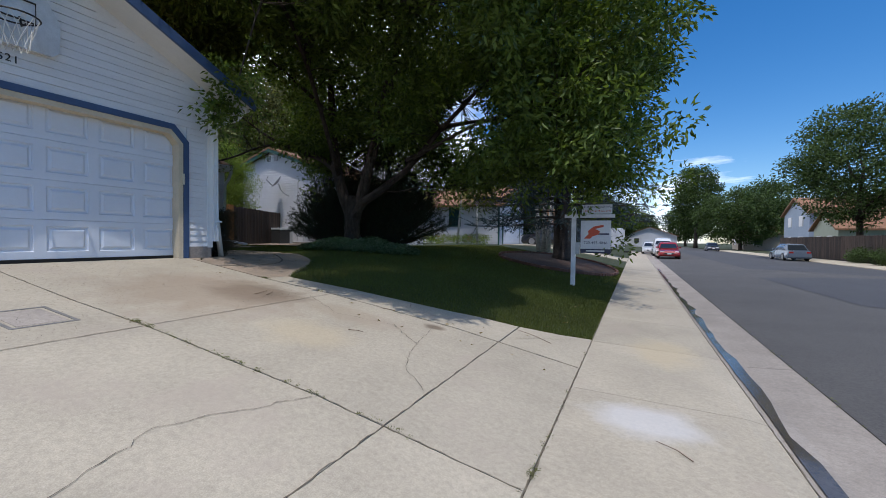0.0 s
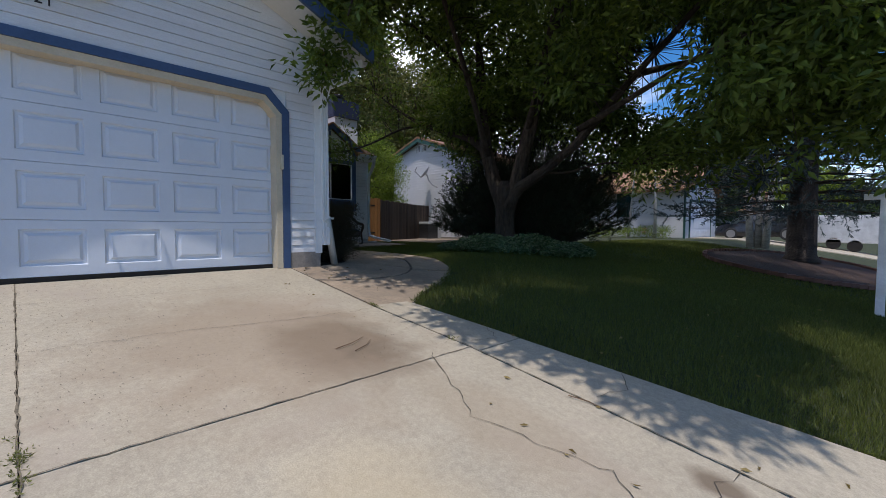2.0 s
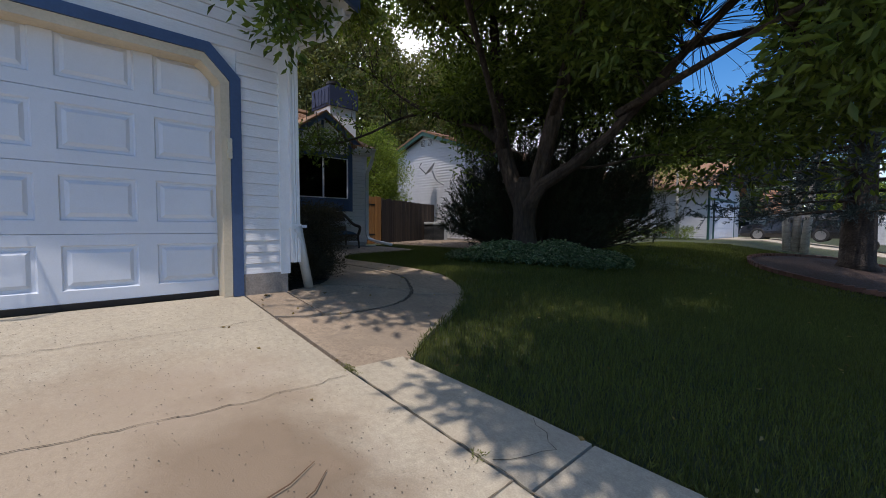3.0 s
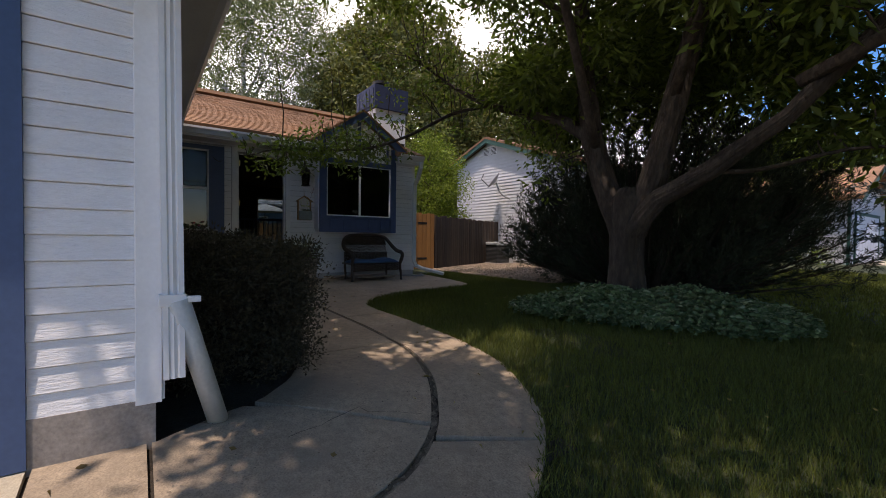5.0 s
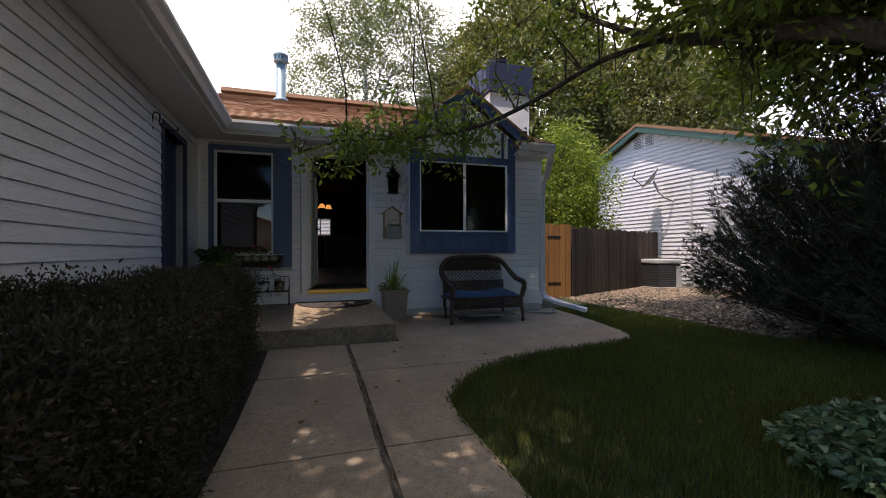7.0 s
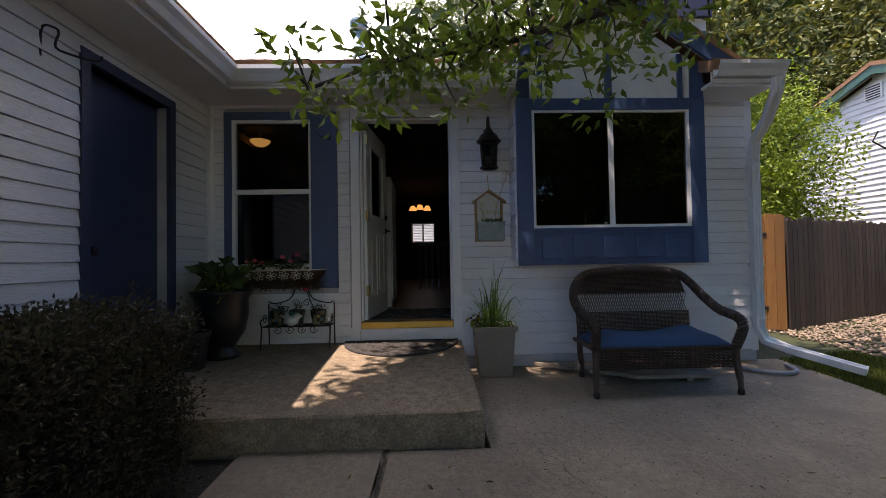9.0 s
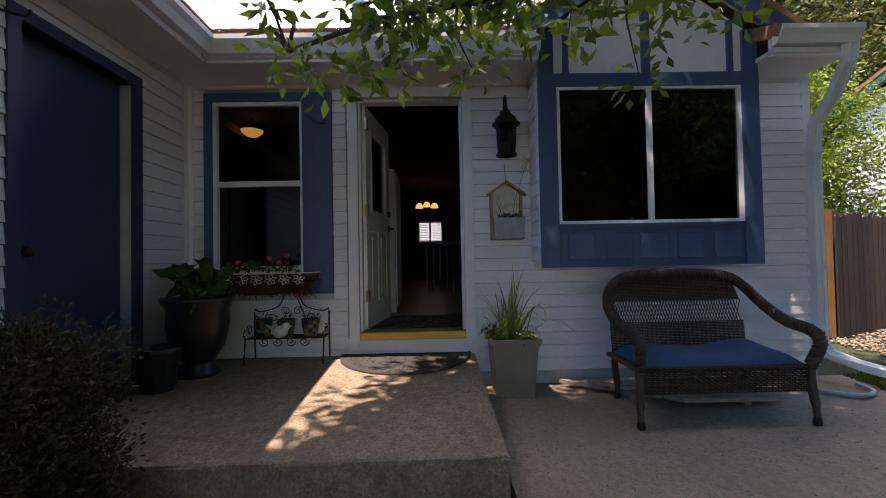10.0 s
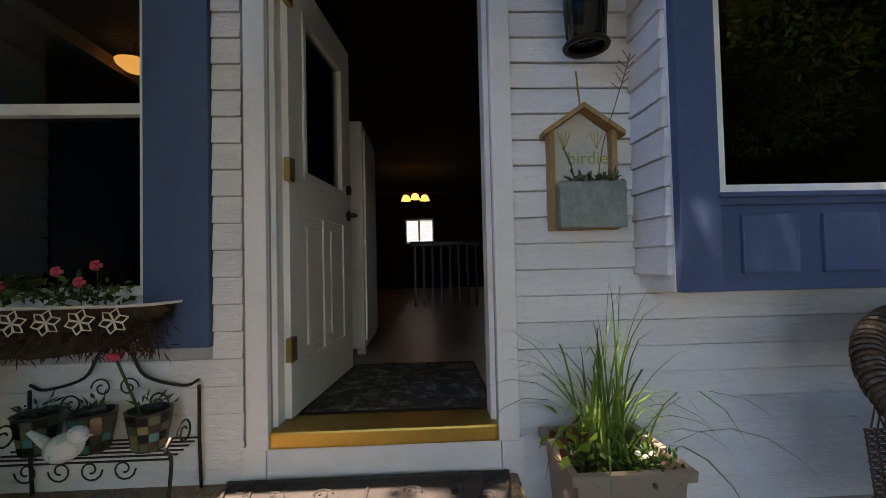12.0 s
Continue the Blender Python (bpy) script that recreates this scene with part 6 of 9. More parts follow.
def bench():
    """Wicker settee: faces the street, back near x -13.4, seat front near x -12.85."""
    at = (-13.1, 9.27, 1.0)
    thing = root("wicker_settee", "brown wicker settee with a faded blue seat cushion", "bench", at)
    y0, y1, yc = 8.69, 9.83, 9.26
    # thick rolled frame: front foot, arm, back arch, arm, front foot
    arch = [(-12.86, y0 + .02, 1.36), (-12.80, y0, 1.52), (-12.88, y0 - .01, 1.585), (-13.08, y0 - .01, 1.62), (-13.26, y0 + .0, 1.71), (-13.36, y0 + .05, 1.82), (-13.40, y0 + .15, 1.905), (-13.41, y0 + .33, 1.935), (-13.41, yc, 1.94)]
    full = spline(arch + [(x, 2 * yc - y, z) for x, y, z in arch[-2::-1]], 6)
    rim = bmesh.new()
    n = 640
    P = np.array(full)
    seg = np.r_[0, np.cumsum(np.linalg.norm(np.diff(P, axis=0), axis=1))]
    s = np.linspace(0, seg[-1], n)
    line = np.stack([np.interp(s, seg, P[:, k]) for k in range(3)], 1)
    tube(rim, [tuple(p) for p in line[::4]], 0.030, 10)
    tang = np.gradient(line, axis=0)
    tang /= np.linalg.norm(tang, axis=1, keepdims=True)
    side = np.cross(tang, [0.3, 0.1, 1.0]); side /= np.linalg.norm(side, axis=1, keepdims=True)
    other = np.cross(tang, side)
    for ph in range(3):
        ang = s / 0.055 * 2 * np.pi + ph * 2 * np.pi / 3
        coil = line + 0.033 * (np.cos(ang)[:, None] * side + np.sin(ang)[:, None] * other)
        tube(rim, [tuple(p) for p in coil], 0.0075, 4, False)
    part("rolled_frame", rim, M_wicker, thing, "wrapped wicker arm and back rail")

    def woven(name, corners, nu, nv, label=""):
        """A woven sheet: corners a b c d; strands over and under."""
        a, b, c, d = [np.array(q, float) for q in corners]
        bm = bmesh.new()
        f = lambda u, v: a * (1 - u) * (1 - v) + b * u * (1 - v) + c * u * v + d * (1 - u) * v
        nrm = np.cross(b - a, d - a); nrm /= np.linalg.norm(nrm)
        for j in range(nv):
            v = (j + .5) / nv
            tube(bm, [tuple(f(u, v) + nrm * 0.004 * (1 if (k + j) % 2 else -1)) for k, u in enumerate(np.linspace(0, 1, nu))], 0.0052, 4, False)
        for k in range(0, nu, 2):
            u = k / (nu - 1)
            tube(bm, [tuple(f(u, 0)), tuple(f(u, 1))], 0.004, 4, False)
        return part(name, bm, M_wicker, thing, label)

    woven("back_weave", [(-13.395, y0 + .08, 1.735), (-13.395, y1 - .08, 1.735), (-13.41, y1 - .14, 1.92), (-13.41, y0 + .14, 1.92)], 60, 17)
    woven("lower_weave", [(-13.36, y0 + .06, 1.36), (-13.36, y1 - .06, 1.36), (-13.385, y1 - .06, 1.58), (-13.385, y0 + .06, 1.58)], 60, 19)
    woven("apron", [(-12.86, y0 + .03, 1.20), (-12.86, y1 - .03, 1.20), (-12.85, y1 - .03, 1.37), (-12.85, y0 + .03, 1.37)], 60, 14)
    bm = bmesh.new()
    for k in range(46):
        y = y0 + .08 + (y1 - y0 - .16) * k / 45
        for d in (0.05, -0.05):
            if y0 + .06 < y + d < y1 - .06:
                tube(bm, [(-13.385, y, 1.58), (-13.395, y + d, 1.735)], 0.0032, 4, False)
    part("open_lattice", bm, M_wicker, thing, "open diamond lattice band")
    bm = bmesh.new()
    box(bm, -13.38, -12.86, y0 + .02, y1 - .02, 1.335, 1.36)
    part("seat", bm, M_wicker, thing)
    for x, y, dx, dy in ((-12.86, y0 + .02, .03, -.01), (-12.86, y1 - .02, .03, .01), (-13.36, y0 + .08, -.06, .03), (-13.36, y1 - .08, -.06, .02)):
        leg = part("leg", tubed(spline([(x, y, 1.37), (x + dx * .2, y, 1.25), (x + dx * .8, y + dy, 1.10), (x + dx, y + dy, 1.02)], 4), [0.026] * 8 + [0.020] * 5, 8), M_wicker, thing)
        part("foot_cap", lathe(bmesh.new(), (x + dx, y + dy, 0.998), [(0.02, 0), (0.027, 0.012), (0.024, 0.04), (0.018, 0.05)], 10), M_iron, leg, "black foot cap", True)
    # cushion, sagging, with turned up corner
    bm = bmesh.new()
    nu, nv = 22, 12
    rsn = random.Random(3)
    top = [[None] * nv for _ in range(nu)]
    bot = [[None] * nv for _ in range(nu)]
    for i in range(nu):
        for j in range(nv):
            u, v = i / (nu - 1), j / (nv - 1)
            y, x = y0 + .055 + (y1 - y0 - .11) * u, -13.33 + 0.47 * v
            e = min(1, min(u, 1 - u, v, 1 - v) * 7)
            z = 1.375 + 0.055 * math.sqrt(e) + 0.012 * math.sin(u * 9) * e + 0.05 * max(0, u - .55) * (1 - v) * 2 + 0.006 * rsn.random()
            top[i][j] = bm.verts.new((x, y, z))
            bot[i][j] = bm.verts.new((x, y, 1.362 + 0.0 * u))
    for i in range(nu - 1):
        for j in range(nv - 1):
            bm.faces.new((top[i][j], top[i + 1][j], top[i + 1][j + 1], top[i][j + 1]))
            bm.faces.new((bot[i][j], bot[i][j + 1], bot[i + 1][j + 1], bot[i + 1][j]))
    for i in range(nu - 1):
        for j in (0, nv - 1):
            bm.faces.new((top[i][j], bot[i][j], bot[i + 1][j], top[i + 1][j]))
    for j in range(nv - 1):
        for i in (0, nu - 1):
            bm.faces.new((top[i][j], top[i][j + 1], bot[i][j + 1], bot[i][j]))
    cu = root("seat_cushion", "faded blue flat seat cushion on the wicker settee", "cushion", (-13.1, 9.26, 1.36))
    body = part("body", bm, M_cushion, cu, smooth=True)
    part("piping", tubed([(-12.875, y0 + .06 + (y1 - y0 - .12) * t, 1.372 + .003 * math.sin(t * 20)) for t in np.linspace(0, 1, 20)], 0.007, 6), M_cushion, cu, "blue piping along the front edge")
    for ob in (thing, cu):
        ob.location.x -= 0.10
        ob.location.y += 0.075


bench()


def arc_blade(bm, p, way, length, width, droop, n=6):
    p, way = np.array(p, float), np.array(way, float)
    way /= np.linalg.norm(way)
    side = np.cross(way, [0, 0, 1.0]); side /= max(np.linalg.norm(side), 1e-6)
    pts, q, d = [], p.copy(), way.copy()
    for k in range(n):
        pts.append(q.copy())
        q = q + d * length / n
        d = d + np.array([0, 0, -droop * (k + 1) / n])
        d /= np.linalg.norm(d)
    vs = []
    for k, q in enumerate(pts):
        w = width * (1 - (k / (n - 1)) ** 2) * 0.5 + 0.0004
        vs.append((bm.verts.new(q + side * w), bm.verts.new(q - side * w)))
    for a, b in zip(vs, vs[1:]):
        bm.faces.new((a[0], a[1], b[1], b[0]))


def planter():
    rs, r = np.random.RandomState(6), random.Random(6)
    at = (-13.71, 8.11, 1.0)
    thing = root("square_planter", "tan tapered plastic planter beside the door", "planter", at)
    M_pot = surface("taupe_plastic", (0.27, 0.215, 0.165), 0.55, 0.08, 2, 60, 0.1, 0.1)
    bm = bmesh.new()
    a, b = 0.145, 0.185
    z0, z1, z2 = 1.0, 1.42, 1.455
    x, y = at[0], at[1]
    rows = [(a, z0), (b - .008, z1), (b + .012, z1 + .002), (b + .014, z2), (b - .012, z2), (b - .02, z1 - .02)]
    rings = [[bm.verts.new((x + sx * h, y + sy * h, z)) for sx, sy in ((-1, -1), (1, -1), (1, 1), (-1, 1))] for h, z in rows]
    for p, q in zip(rings, rings[1:]):
        for k in range(4):
            bm.faces.new((p[k], p[(k + 1) % 4], q[(k + 1) % 4], q[k]))
    bm.faces.new(rings[0])
    part("pot", bm, M_pot, thing, "taupe pot with a rolled rim")
    part("soil", boxed(x - .165, x + .165, y - .165, y + .165, 1.38, 1.405), M_soil, thing)
    grass = root("spike_grass", "tall arching grass growing in the planter", "plant", (x, y, 1.405))
    bm = bmesh.new()
    for k in range(85):
        an, tilt = r.uniform(0, 2 * math.pi), abs(r.gauss(0.25, 0.28))
        p = (x + r.gauss(0, .035), y + r.gauss(0, .035), 1.40)
        arc_blade(bm, p, (math.cos(an) * tilt, math.sin(an) * tilt, 1), r.uniform(0.35, 0.82), 0.010, r.uniform(0.35, 1.0), 8)
    part("blades", bm, M_blade, grass, kind="stuff")
    c = np.column_stack([x + rs.uniform(-.16, .16, 46), y + rs.uniform(-.16, .16, 46), 1.42 + rs.uniform(0, .05, 46)])
    p, w = cloud(c, 12, 0.028, rs)
    fol = root("trailing_greens", "low green foliage with small white flowers", "plant", (x + .1, y, 1.41))
    put("foliage", leaves("foliage", p, w + [0, 0, .8], 0.032, 0.016, M_blade, rs), fol, kind="stuff")
    for k in range(7):
        part("flower", lathe(bmesh.new(), (x + r.uniform(.02, .16), y + r.uniform(-.15, .15), 1.455 + r.uniform(0, .03)), [(0.003, 0), (0.011, 0.004), (0.009, 0.012), (0.002, 0.014)], 8), surface("white_petal", (0.8, 0.8, 0.72), 0.6), fol, "small white flower")
    col = root("coleus", "red and lime coleus in the planter corner", "plant", (x + .1, y - .13, 1.41))
    c = np.array([[x + .08, y - .14, 1.50], [x + .12, y - .17, 1.47], [x + .06, y - .17, 1.54]])
    p, w = cloud(c, 4, 0.02, rs)
    put("red_leaves", leaves("red_leaves", p, w + [0, 0, .4], 0.05, 0.032, leaf_mat("coleus_red", (0.06, 0.012, 0.012), (0.14, 0.03, 0.025)), rs, .1), col)
    p, w = cloud(c + [0, 0, .02], 7, 0.045, rs)
    put("lime_leaves", leaves("lime_leaves", p, w + [0, 0, .2], 0.06, 0.035, M_bright, rs, .1), col)


planter()

# slatted boards under the settee
deck = root("slat_platform", "low weathered wooden slat platform by the wall", "platform", (-13.6, 9.3, 1.0))
for k in range(5):
    x = -13.84 + 0.115 * k
    c = 0.10 * abs(k - 1)
    me = prism(bmesh.new(), [(x, 8.52 + 0.16 * k), (x + 0.10, 8.62 + 0.16 * k), (x + 0.10, 9.95), (x, 9.98)], "z", 1.03, 1.06)
    part("slat", me, M_wood, deck)
for y in (8.95, 9.7):
    part("bearer", boxed(-13.84, -13.30, y, y + 0.05, 0.995, 1.03), M_wood, deck)

# half round rubber mat with raised scrollwork
M_rubber = surface("grey_rubber", (0.055, 0.048, 0.043), 0.75, 0.2, 8, 60, 0.3, 0.3)
mat_root = root("door_mat", "half round rubber door mat with raised scrolls", "door mat", (-13.8, 7.24, 1.197))
MY, MX, R1, R2 = 7.24, -13.915, 0.55, 0.55
outline = [(MX + R1 * math.sin(a), MY - R2 * math.cos(a)) for a in np.linspace(0, math.pi, 33)]
part("base", prism(bmesh.new(), outline, "z", 1.197, 1.205), M_rubber, mat_root)
bm = bmesh.new()
tube(bm, [(MX + (R1 - .012) * math.sin(a), MY - (R2 - .012) * math.cos(a), 1.207) for a in np.linspace(0, math.pi, 40)], 0.009, 5)
tube(bm, [(MX + (R1 - .10) * math.sin(a), MY - (R2 - .11) * math.cos(a), 1.207) for a in np.linspace(0, math.pi, 40)], 0.006, 5)
tube(bm, [(MX + .006, MY - R2, 1.207), (MX + .006, MY + R2, 1.207)], 0.008, 5)
tube(bm, [(MX, MY, 1.207), (MX + R1, MY, 1.207)], 0.006, 5)
for k in range(13):
    a = math.pi * (k + .5) / 13
    for rr, s in ((0.86, 1), (0.62, -1), (0.36, 1)):
        if rr < .5 and k % 2:
            continue
        cx, cy = MX + R1 * rr * math.sin(a), MY - R2 * rr * math.cos(a)
        if cx < MX + .04:
            continue
        tube(bm, [(cx + 0.042 * (1 - t * .8) * math.cos(s * t * 9 + a * 3), cy + 0.042 * (1 - t * .8) * math.sin(s * t * 9 + a * 3), 1.206) for t in np.linspace(0, 1, 16)], 0.0055, 4)
part("scrollwork", bm, M_rubber, mat_root, "raised scroll pattern")
mat_root.location.z += 0.073
mat_root.rotation_euler.y = 0.045


# wall lantern
M_bronze = surface("dark_bronze", (0.035, 0.028, 0.024), 0.45, 0.2, 8, 60, 0.2, 0.2, metallic=0.6)
lan = root("wall_lantern", "dark bronze carriage lantern with seeded glass", "lantern", (-13.9, 8.12, 3.2))
part("back_plate", boxed(FX + .016, FX + .04, 8.085, 8.155, 3.10, 3.36, bevel=0.008), M_bronze, lan)
part("arm", tubed(spline([(FX + .03, 8.12, 3.22), (FX + .05, 8.12, 3.40), (FX + .10, 8.12, 3.46), (FX + .135, 8.12, 3.42), (FX + .135, 8.12, 3.36)], 5), 0.011, 8), M_bronze, lan)
LX = FX + .135
part("hood", lathe(bmesh.new(), (LX, 8.12, 3.20), [(0.115, 0), (0.12, 0.012), (0.10, 0.03), (0.085, 0.065), (0.045, 0.10), (0.035, 0.125), (0.02, 0.14), (0.012, 0.175)], 24), M_bronze, lan, smooth=True)
part("glass", lathe(bmesh.new(), (LX, 8.12, 2.955), [(0.072, 0.0), (0.092, 0.245), (0.088, 0.245), (0.068, 0.0)], 24), pane_mat("seeded_glass", (0.72, 0.70, 0.66)), lan, "seeded clear glass", True)
part("base_ring", tubed([(LX + .08 * math.cos(a), 8.12 + .08 * math.sin(a), 2.952) for a in np.linspace(0, 2 * math.pi, 25)], 0.011, 6, False), M_bronze, lan)
for a in (0.6, 2.17, 3.74, 5.31):
    part("rod", tubed([(LX + .082 * math.cos(a), 8.12 + .082 * math.sin(a), 2.95), (LX + .10 * math.cos(a), 8.12 + .10 * math.sin(a), 3.20)], 0.005, 5), M_bronze, lan)

# hanging birdhouse planter
M_oak = surface("honey_wood", (0.42, 0.24, 0.09), 0.6, 0.15, 4, 40, 0.3, 0.2, 30, stretch=(4, 4, 1))
M_zinc = surface("galvanised_zinc", (0.25, 0.30, 0.29), 0.5, 0.2, 12, 90, 0.25, 0.15, metallic=0.6)
bh = root("birdhouse_planter", "house shaped wooden wall planter with a zinc pocket", "wall planter", (-13.9, 8.12, 2.4))
part("back_panel", prism(bmesh.new(), [(7.99, 2.245), (8.25, 2.245), (8.25, 2.63), (8.12, 2.725), (7.99, 2.63)], "x", FX + .022, FX + .034), surface("cream_paper", (0.62, 0.60, 0.52), 0.8, 0.1, 6), bh, "cream painted panel")
for y in (7.98, 8.235):
    part("side_board", boxed(FX + .022, FX + .075, y, y + .022, 2.24, 2.645), M_oak, bh)
part("bottom_board", boxed(FX + .022, FX + .075, 8.0, 8.235, 2.24, 2.252), M_oak, bh)
for s in (-1, 1):
    part("roof_board", prism(bmesh.new(), [(8.12, 2.75), (8.12 + s * .165, 2.635), (8.12 + s * .165, 2.615), (8.12, 2.728)], "x", FX + .02, FX + .095), M_oak, bh)
part("zinc_pocket", boxed(FX + .035, FX + .135, 8.0, 8.262, 2.245, 2.425, bevel=0.004), M_zinc, bh, "speckled zinc pocket")
part("cord", tubed([(FX + .05, 8.12, 2.745), (FX + .03, 8.115, 2.90)], 0.004, 5), M_oak, bh, "twine cord")
M_gold = surface("yellow_green_ink", (0.42, 0.45, 0.10), 0.7)
words("birdies", 0.075, (FX + .037, 8.165, 2.535), (90, 0, 90), M_gold, bh, "lettering", 0.001, "yellow green script lettering")
for y in (8.055, 8.19):
    bm = bmesh.new()
    for d in (-.03, -.012, .006, .026):
        tube(bm, [(FX + .036, y, 2.575), (FX + .037, y + d * .4, 2.60), (FX + .037, y + d, 2.645)], 0.0016, 4)
    part("sprig", bm, M_gold, bh, "drawn green sprig")
rs5 = np.random.RandomState(14)
suc = root("succulents", "small grey green succulents in the zinc pocket", "plant", (-13.88, 8.14, 2.43))
p, w = cloud(np.column_stack([np.full(10, FX + .085) + rs5.normal(size=10) * .012, np.linspace(8.06, 8.24, 10), np.full(10, 2.435)]), 10, 0.016, rs5)
put("foliage", leaves("foliage", p, w + [0, 0, 1.0], 0.036, 0.014, leaf_mat("succulent", (0.07, 0.10, 0.06), (0.16, 0.20, 0.13)), rs5), suc, kind="stuff")
bm = bmesh.new()
tube(bm, spline([(FX + .08, 8.17, 2.43), (FX + .10, 8.19, 2.58), (FX + .11, 8.235, 2.72), (FX + .12, 8.28, 2.86), (FX + .12, 8.30, 2.93)], 4), 0.002, 4)
for k in range(9):
    tube(bm, [(FX + .115, 8.255 + .005 * k, 2.79 + .015 * k), (FX + .12 + .01 * (k % 3 - 1), 8.255 + .005 * k + .03 * (k % 2 * 2 - 1), 2.82 + .015 * k)], 0.0018, 4)
part("dry_stem", bm, surface("dry_stem_red", (0.25, 0.10, 0.06), 0.8), suc, "dry reddish flower stem")
bm = bmesh.new()
tube(bm, [(FX + .08, 8.08, 2.43), (FX + .09, 8.06, 2.5), (FX + .09, 8.03, 2.57)], 0.003, 4)
part("stem", bm, M_hosta, suc)

# window basket with coco liner
bas = root("window_basket", "white wire window basket with a shaggy coco liner", "planter", (-13.86, 6.04, 1.9))
M_coco = surface("coco_fibre", (0.10, 0.058, 0.032), 0.95, 0.3, 12, 70, 0.5, 0.9, 50, bump_dist=0.015)
bm = bmesh.new()
rings = []
for k, t in enumerate(np.linspace(0, 1, 19)):
    y = 5.63 + 0.82 * t
    e = math.sin(math.pi * min(1, max(0, t))) ** 0.35 if 0 < t < 1 else 0.25
    ring = []
    for a in np.linspace(0, math.pi, 9):
        ring.append(bm.verts.new((FX + .045 + 0.17 * math.sin(a) * (0.35 + .65 * e), y, 1.96 - (0.155 * e) * math.sin(a) ** 0.7 - 0.015 * random.Random(k * 9).random()) if 0 < a < math.pi else (FX + .045 + (0.17 * (0.35 + .65 * e) if a > 1 else 0), y, 1.965)))
    rings.append(ring)
for p_, q_ in zip(rings, rings[1:]):
    for k in range(8):
        bm.faces.new((p_[k], p_[k + 1], q_[k + 1], q_[k]))
part("liner", bm, M_coco, bas, "shaggy brown coco liner")
rs6 = np.random.RandomState(21)
c = np.column_stack([FX + .10 + rs6.uniform(-.05, .07, 160), rs6.uniform(5.66, 6.42, 160), 1.83 + rs6.uniform(-.02, .10, 160)])
p, w = cloud(c, 8, 0.03, rs6)
put("fibre_lining", leaves("fibre_lining", p, w + [0, 0, -1.0], 0.050, 0.006, M_coco, rs6), bas, kind="stuff")
part("soil", boxed(FX + .05, FX + .17, 5.68, 6.40, 1.93, 1.95), M_soil, bas)
M_wire = surface("white_wire", (0.66, 0.62, 0.52), 0.5)
bm = bmesh.new()
fr = [(FX + .04, 5.62, 1.975), (FX + .17, 5.66, 1.975), (FX + .215, 5.75, 1.975), (FX + .215, 6.33, 1.975), (FX + .17, 6.43, 1.975), (FX + .04, 6.46, 1.975)]
tube(bm, fr, 0.006, 6)
part("rim", bm, M_wire, bas, "white wire rim")
for k in range(6):
    bm = bmesh.new()
    yc, zc = 5.76 + 0.114 * k, 1.925
    for j in range(6):
        a = 2 * math.pi * j / 6 + .3
        tip = (yc + .052 * math.cos(a), zc + .045 * math.sin(a))
        for s in (.45, -.45):
            tube(bm, [(FX + .218, yc, zc), (FX + .222, yc + .034 * math.cos(a + s), zc + .030 * math.sin(a + s)), (FX + .218, *tip)], 0.0028, 4, False)
    part("wire_flower", bm, M_wire, bas)
flow = root("geraniums", "sparse pink and red flowers in the basket", "plant", (-13.85, 6.0, 1.95))
c = np.column_stack([FX + .10 + rs6.normal(0, .03, 34), rs6.uniform(5.68, 6.25, 34), 1.99 + rs6.uniform(0, .07, 34)])
p, w = cloud(c, 9, 0.028, rs6)
put("foliage", leaves("foliage", p, w + [0, 0, .5], 0.034, 0.022, M_far, rs6), flow, kind="stuff")
M_pink = surface("pink_petal", (0.62, 0.07, 0.12), 0.6)
for y, z in ((5.72, 2.06), (5.80, 2.07), (5.86, 2.05), (6.06, 2.10), (6.14, 2.06), (6.20, 2.12)):
    bm = bmesh.new()
    for j in range(5):
        a = j * 1.257
        tube(bm, [(FX + .12, y, z), (FX + .13, y + .02 * math.cos(a), z + .016 * math.sin(a))], [0.005, 0.010], 5)
    part("blossom", bm, M_pink, flow, "pink blossom")
    part("stalk", tubed([(FX + .10, y - .01, 1.96), (FX + .12, y, z)], 0.002, 4), M_far, flow)

for thing in (bas, flow):
    thing.location.y += 0.06
    thing.location.z += 0.02

# iron plant rack with three pots and a bird
rack = root("plant_rack", "small black wrought iron bench shaped plant rack", "plant stand", (-13.8, 6.2, 1.2))
RX0, RX1, RY0, RY1, RZ = -13.90, -13.72, 5.96, 6.59, 1.47
for k in range(6):
    part("slat", tubed([(RX0 + (RX1 - RX0) * k / 5, RY0, RZ), (RX0 + (RX1 - RX0) * k / 5, RY1, RZ)], 0.004, 5), M_iron, rack)
for y in (RY0, RY1):
    part("front_leg", tubed(spline([(RX1, y, 1.540), (RX1 + .03, y, 1.510), (RX1, y, 1.470), (RX1 + .012, y, 1.370), (RX1 + .03, y, 1.267)], 4), 0.007, 6), M_iron, rack)
    part("back_leg", tubed([(RX0, y, 1.670), (RX0, y, 1.470), (RX0 - .012, y, 1.267)], 0.007, 6), M_iron, rack)
    part("arm_scroll", tubed([(RX1 - .08 + .05 * (1 - t * .7) * math.cos(t * 9), y, 1.530 + .05 * (1 - t * .7) * math.sin(t * 9)) for t in np.linspace(0, 1, 18)], 0.004, 5), M_iron, rack)
YM = (RY0 + RY1) / 2
part("back_rail", tubed(spline([(RX0, RY0, 1.690), (RX0, RY0 + .06, 1.670), (RX0, RY0 + .2, 1.710), (RX0, YM - .06, 1.800), (RX0, YM, 1.840), (RX0, YM + .06, 1.800), (RX0, RY1 - .2, 1.710), (RX0, RY1 - .06, 1.670), (RX0, RY1, 1.690)], 5), 0.006, 6), M_iron, rack)
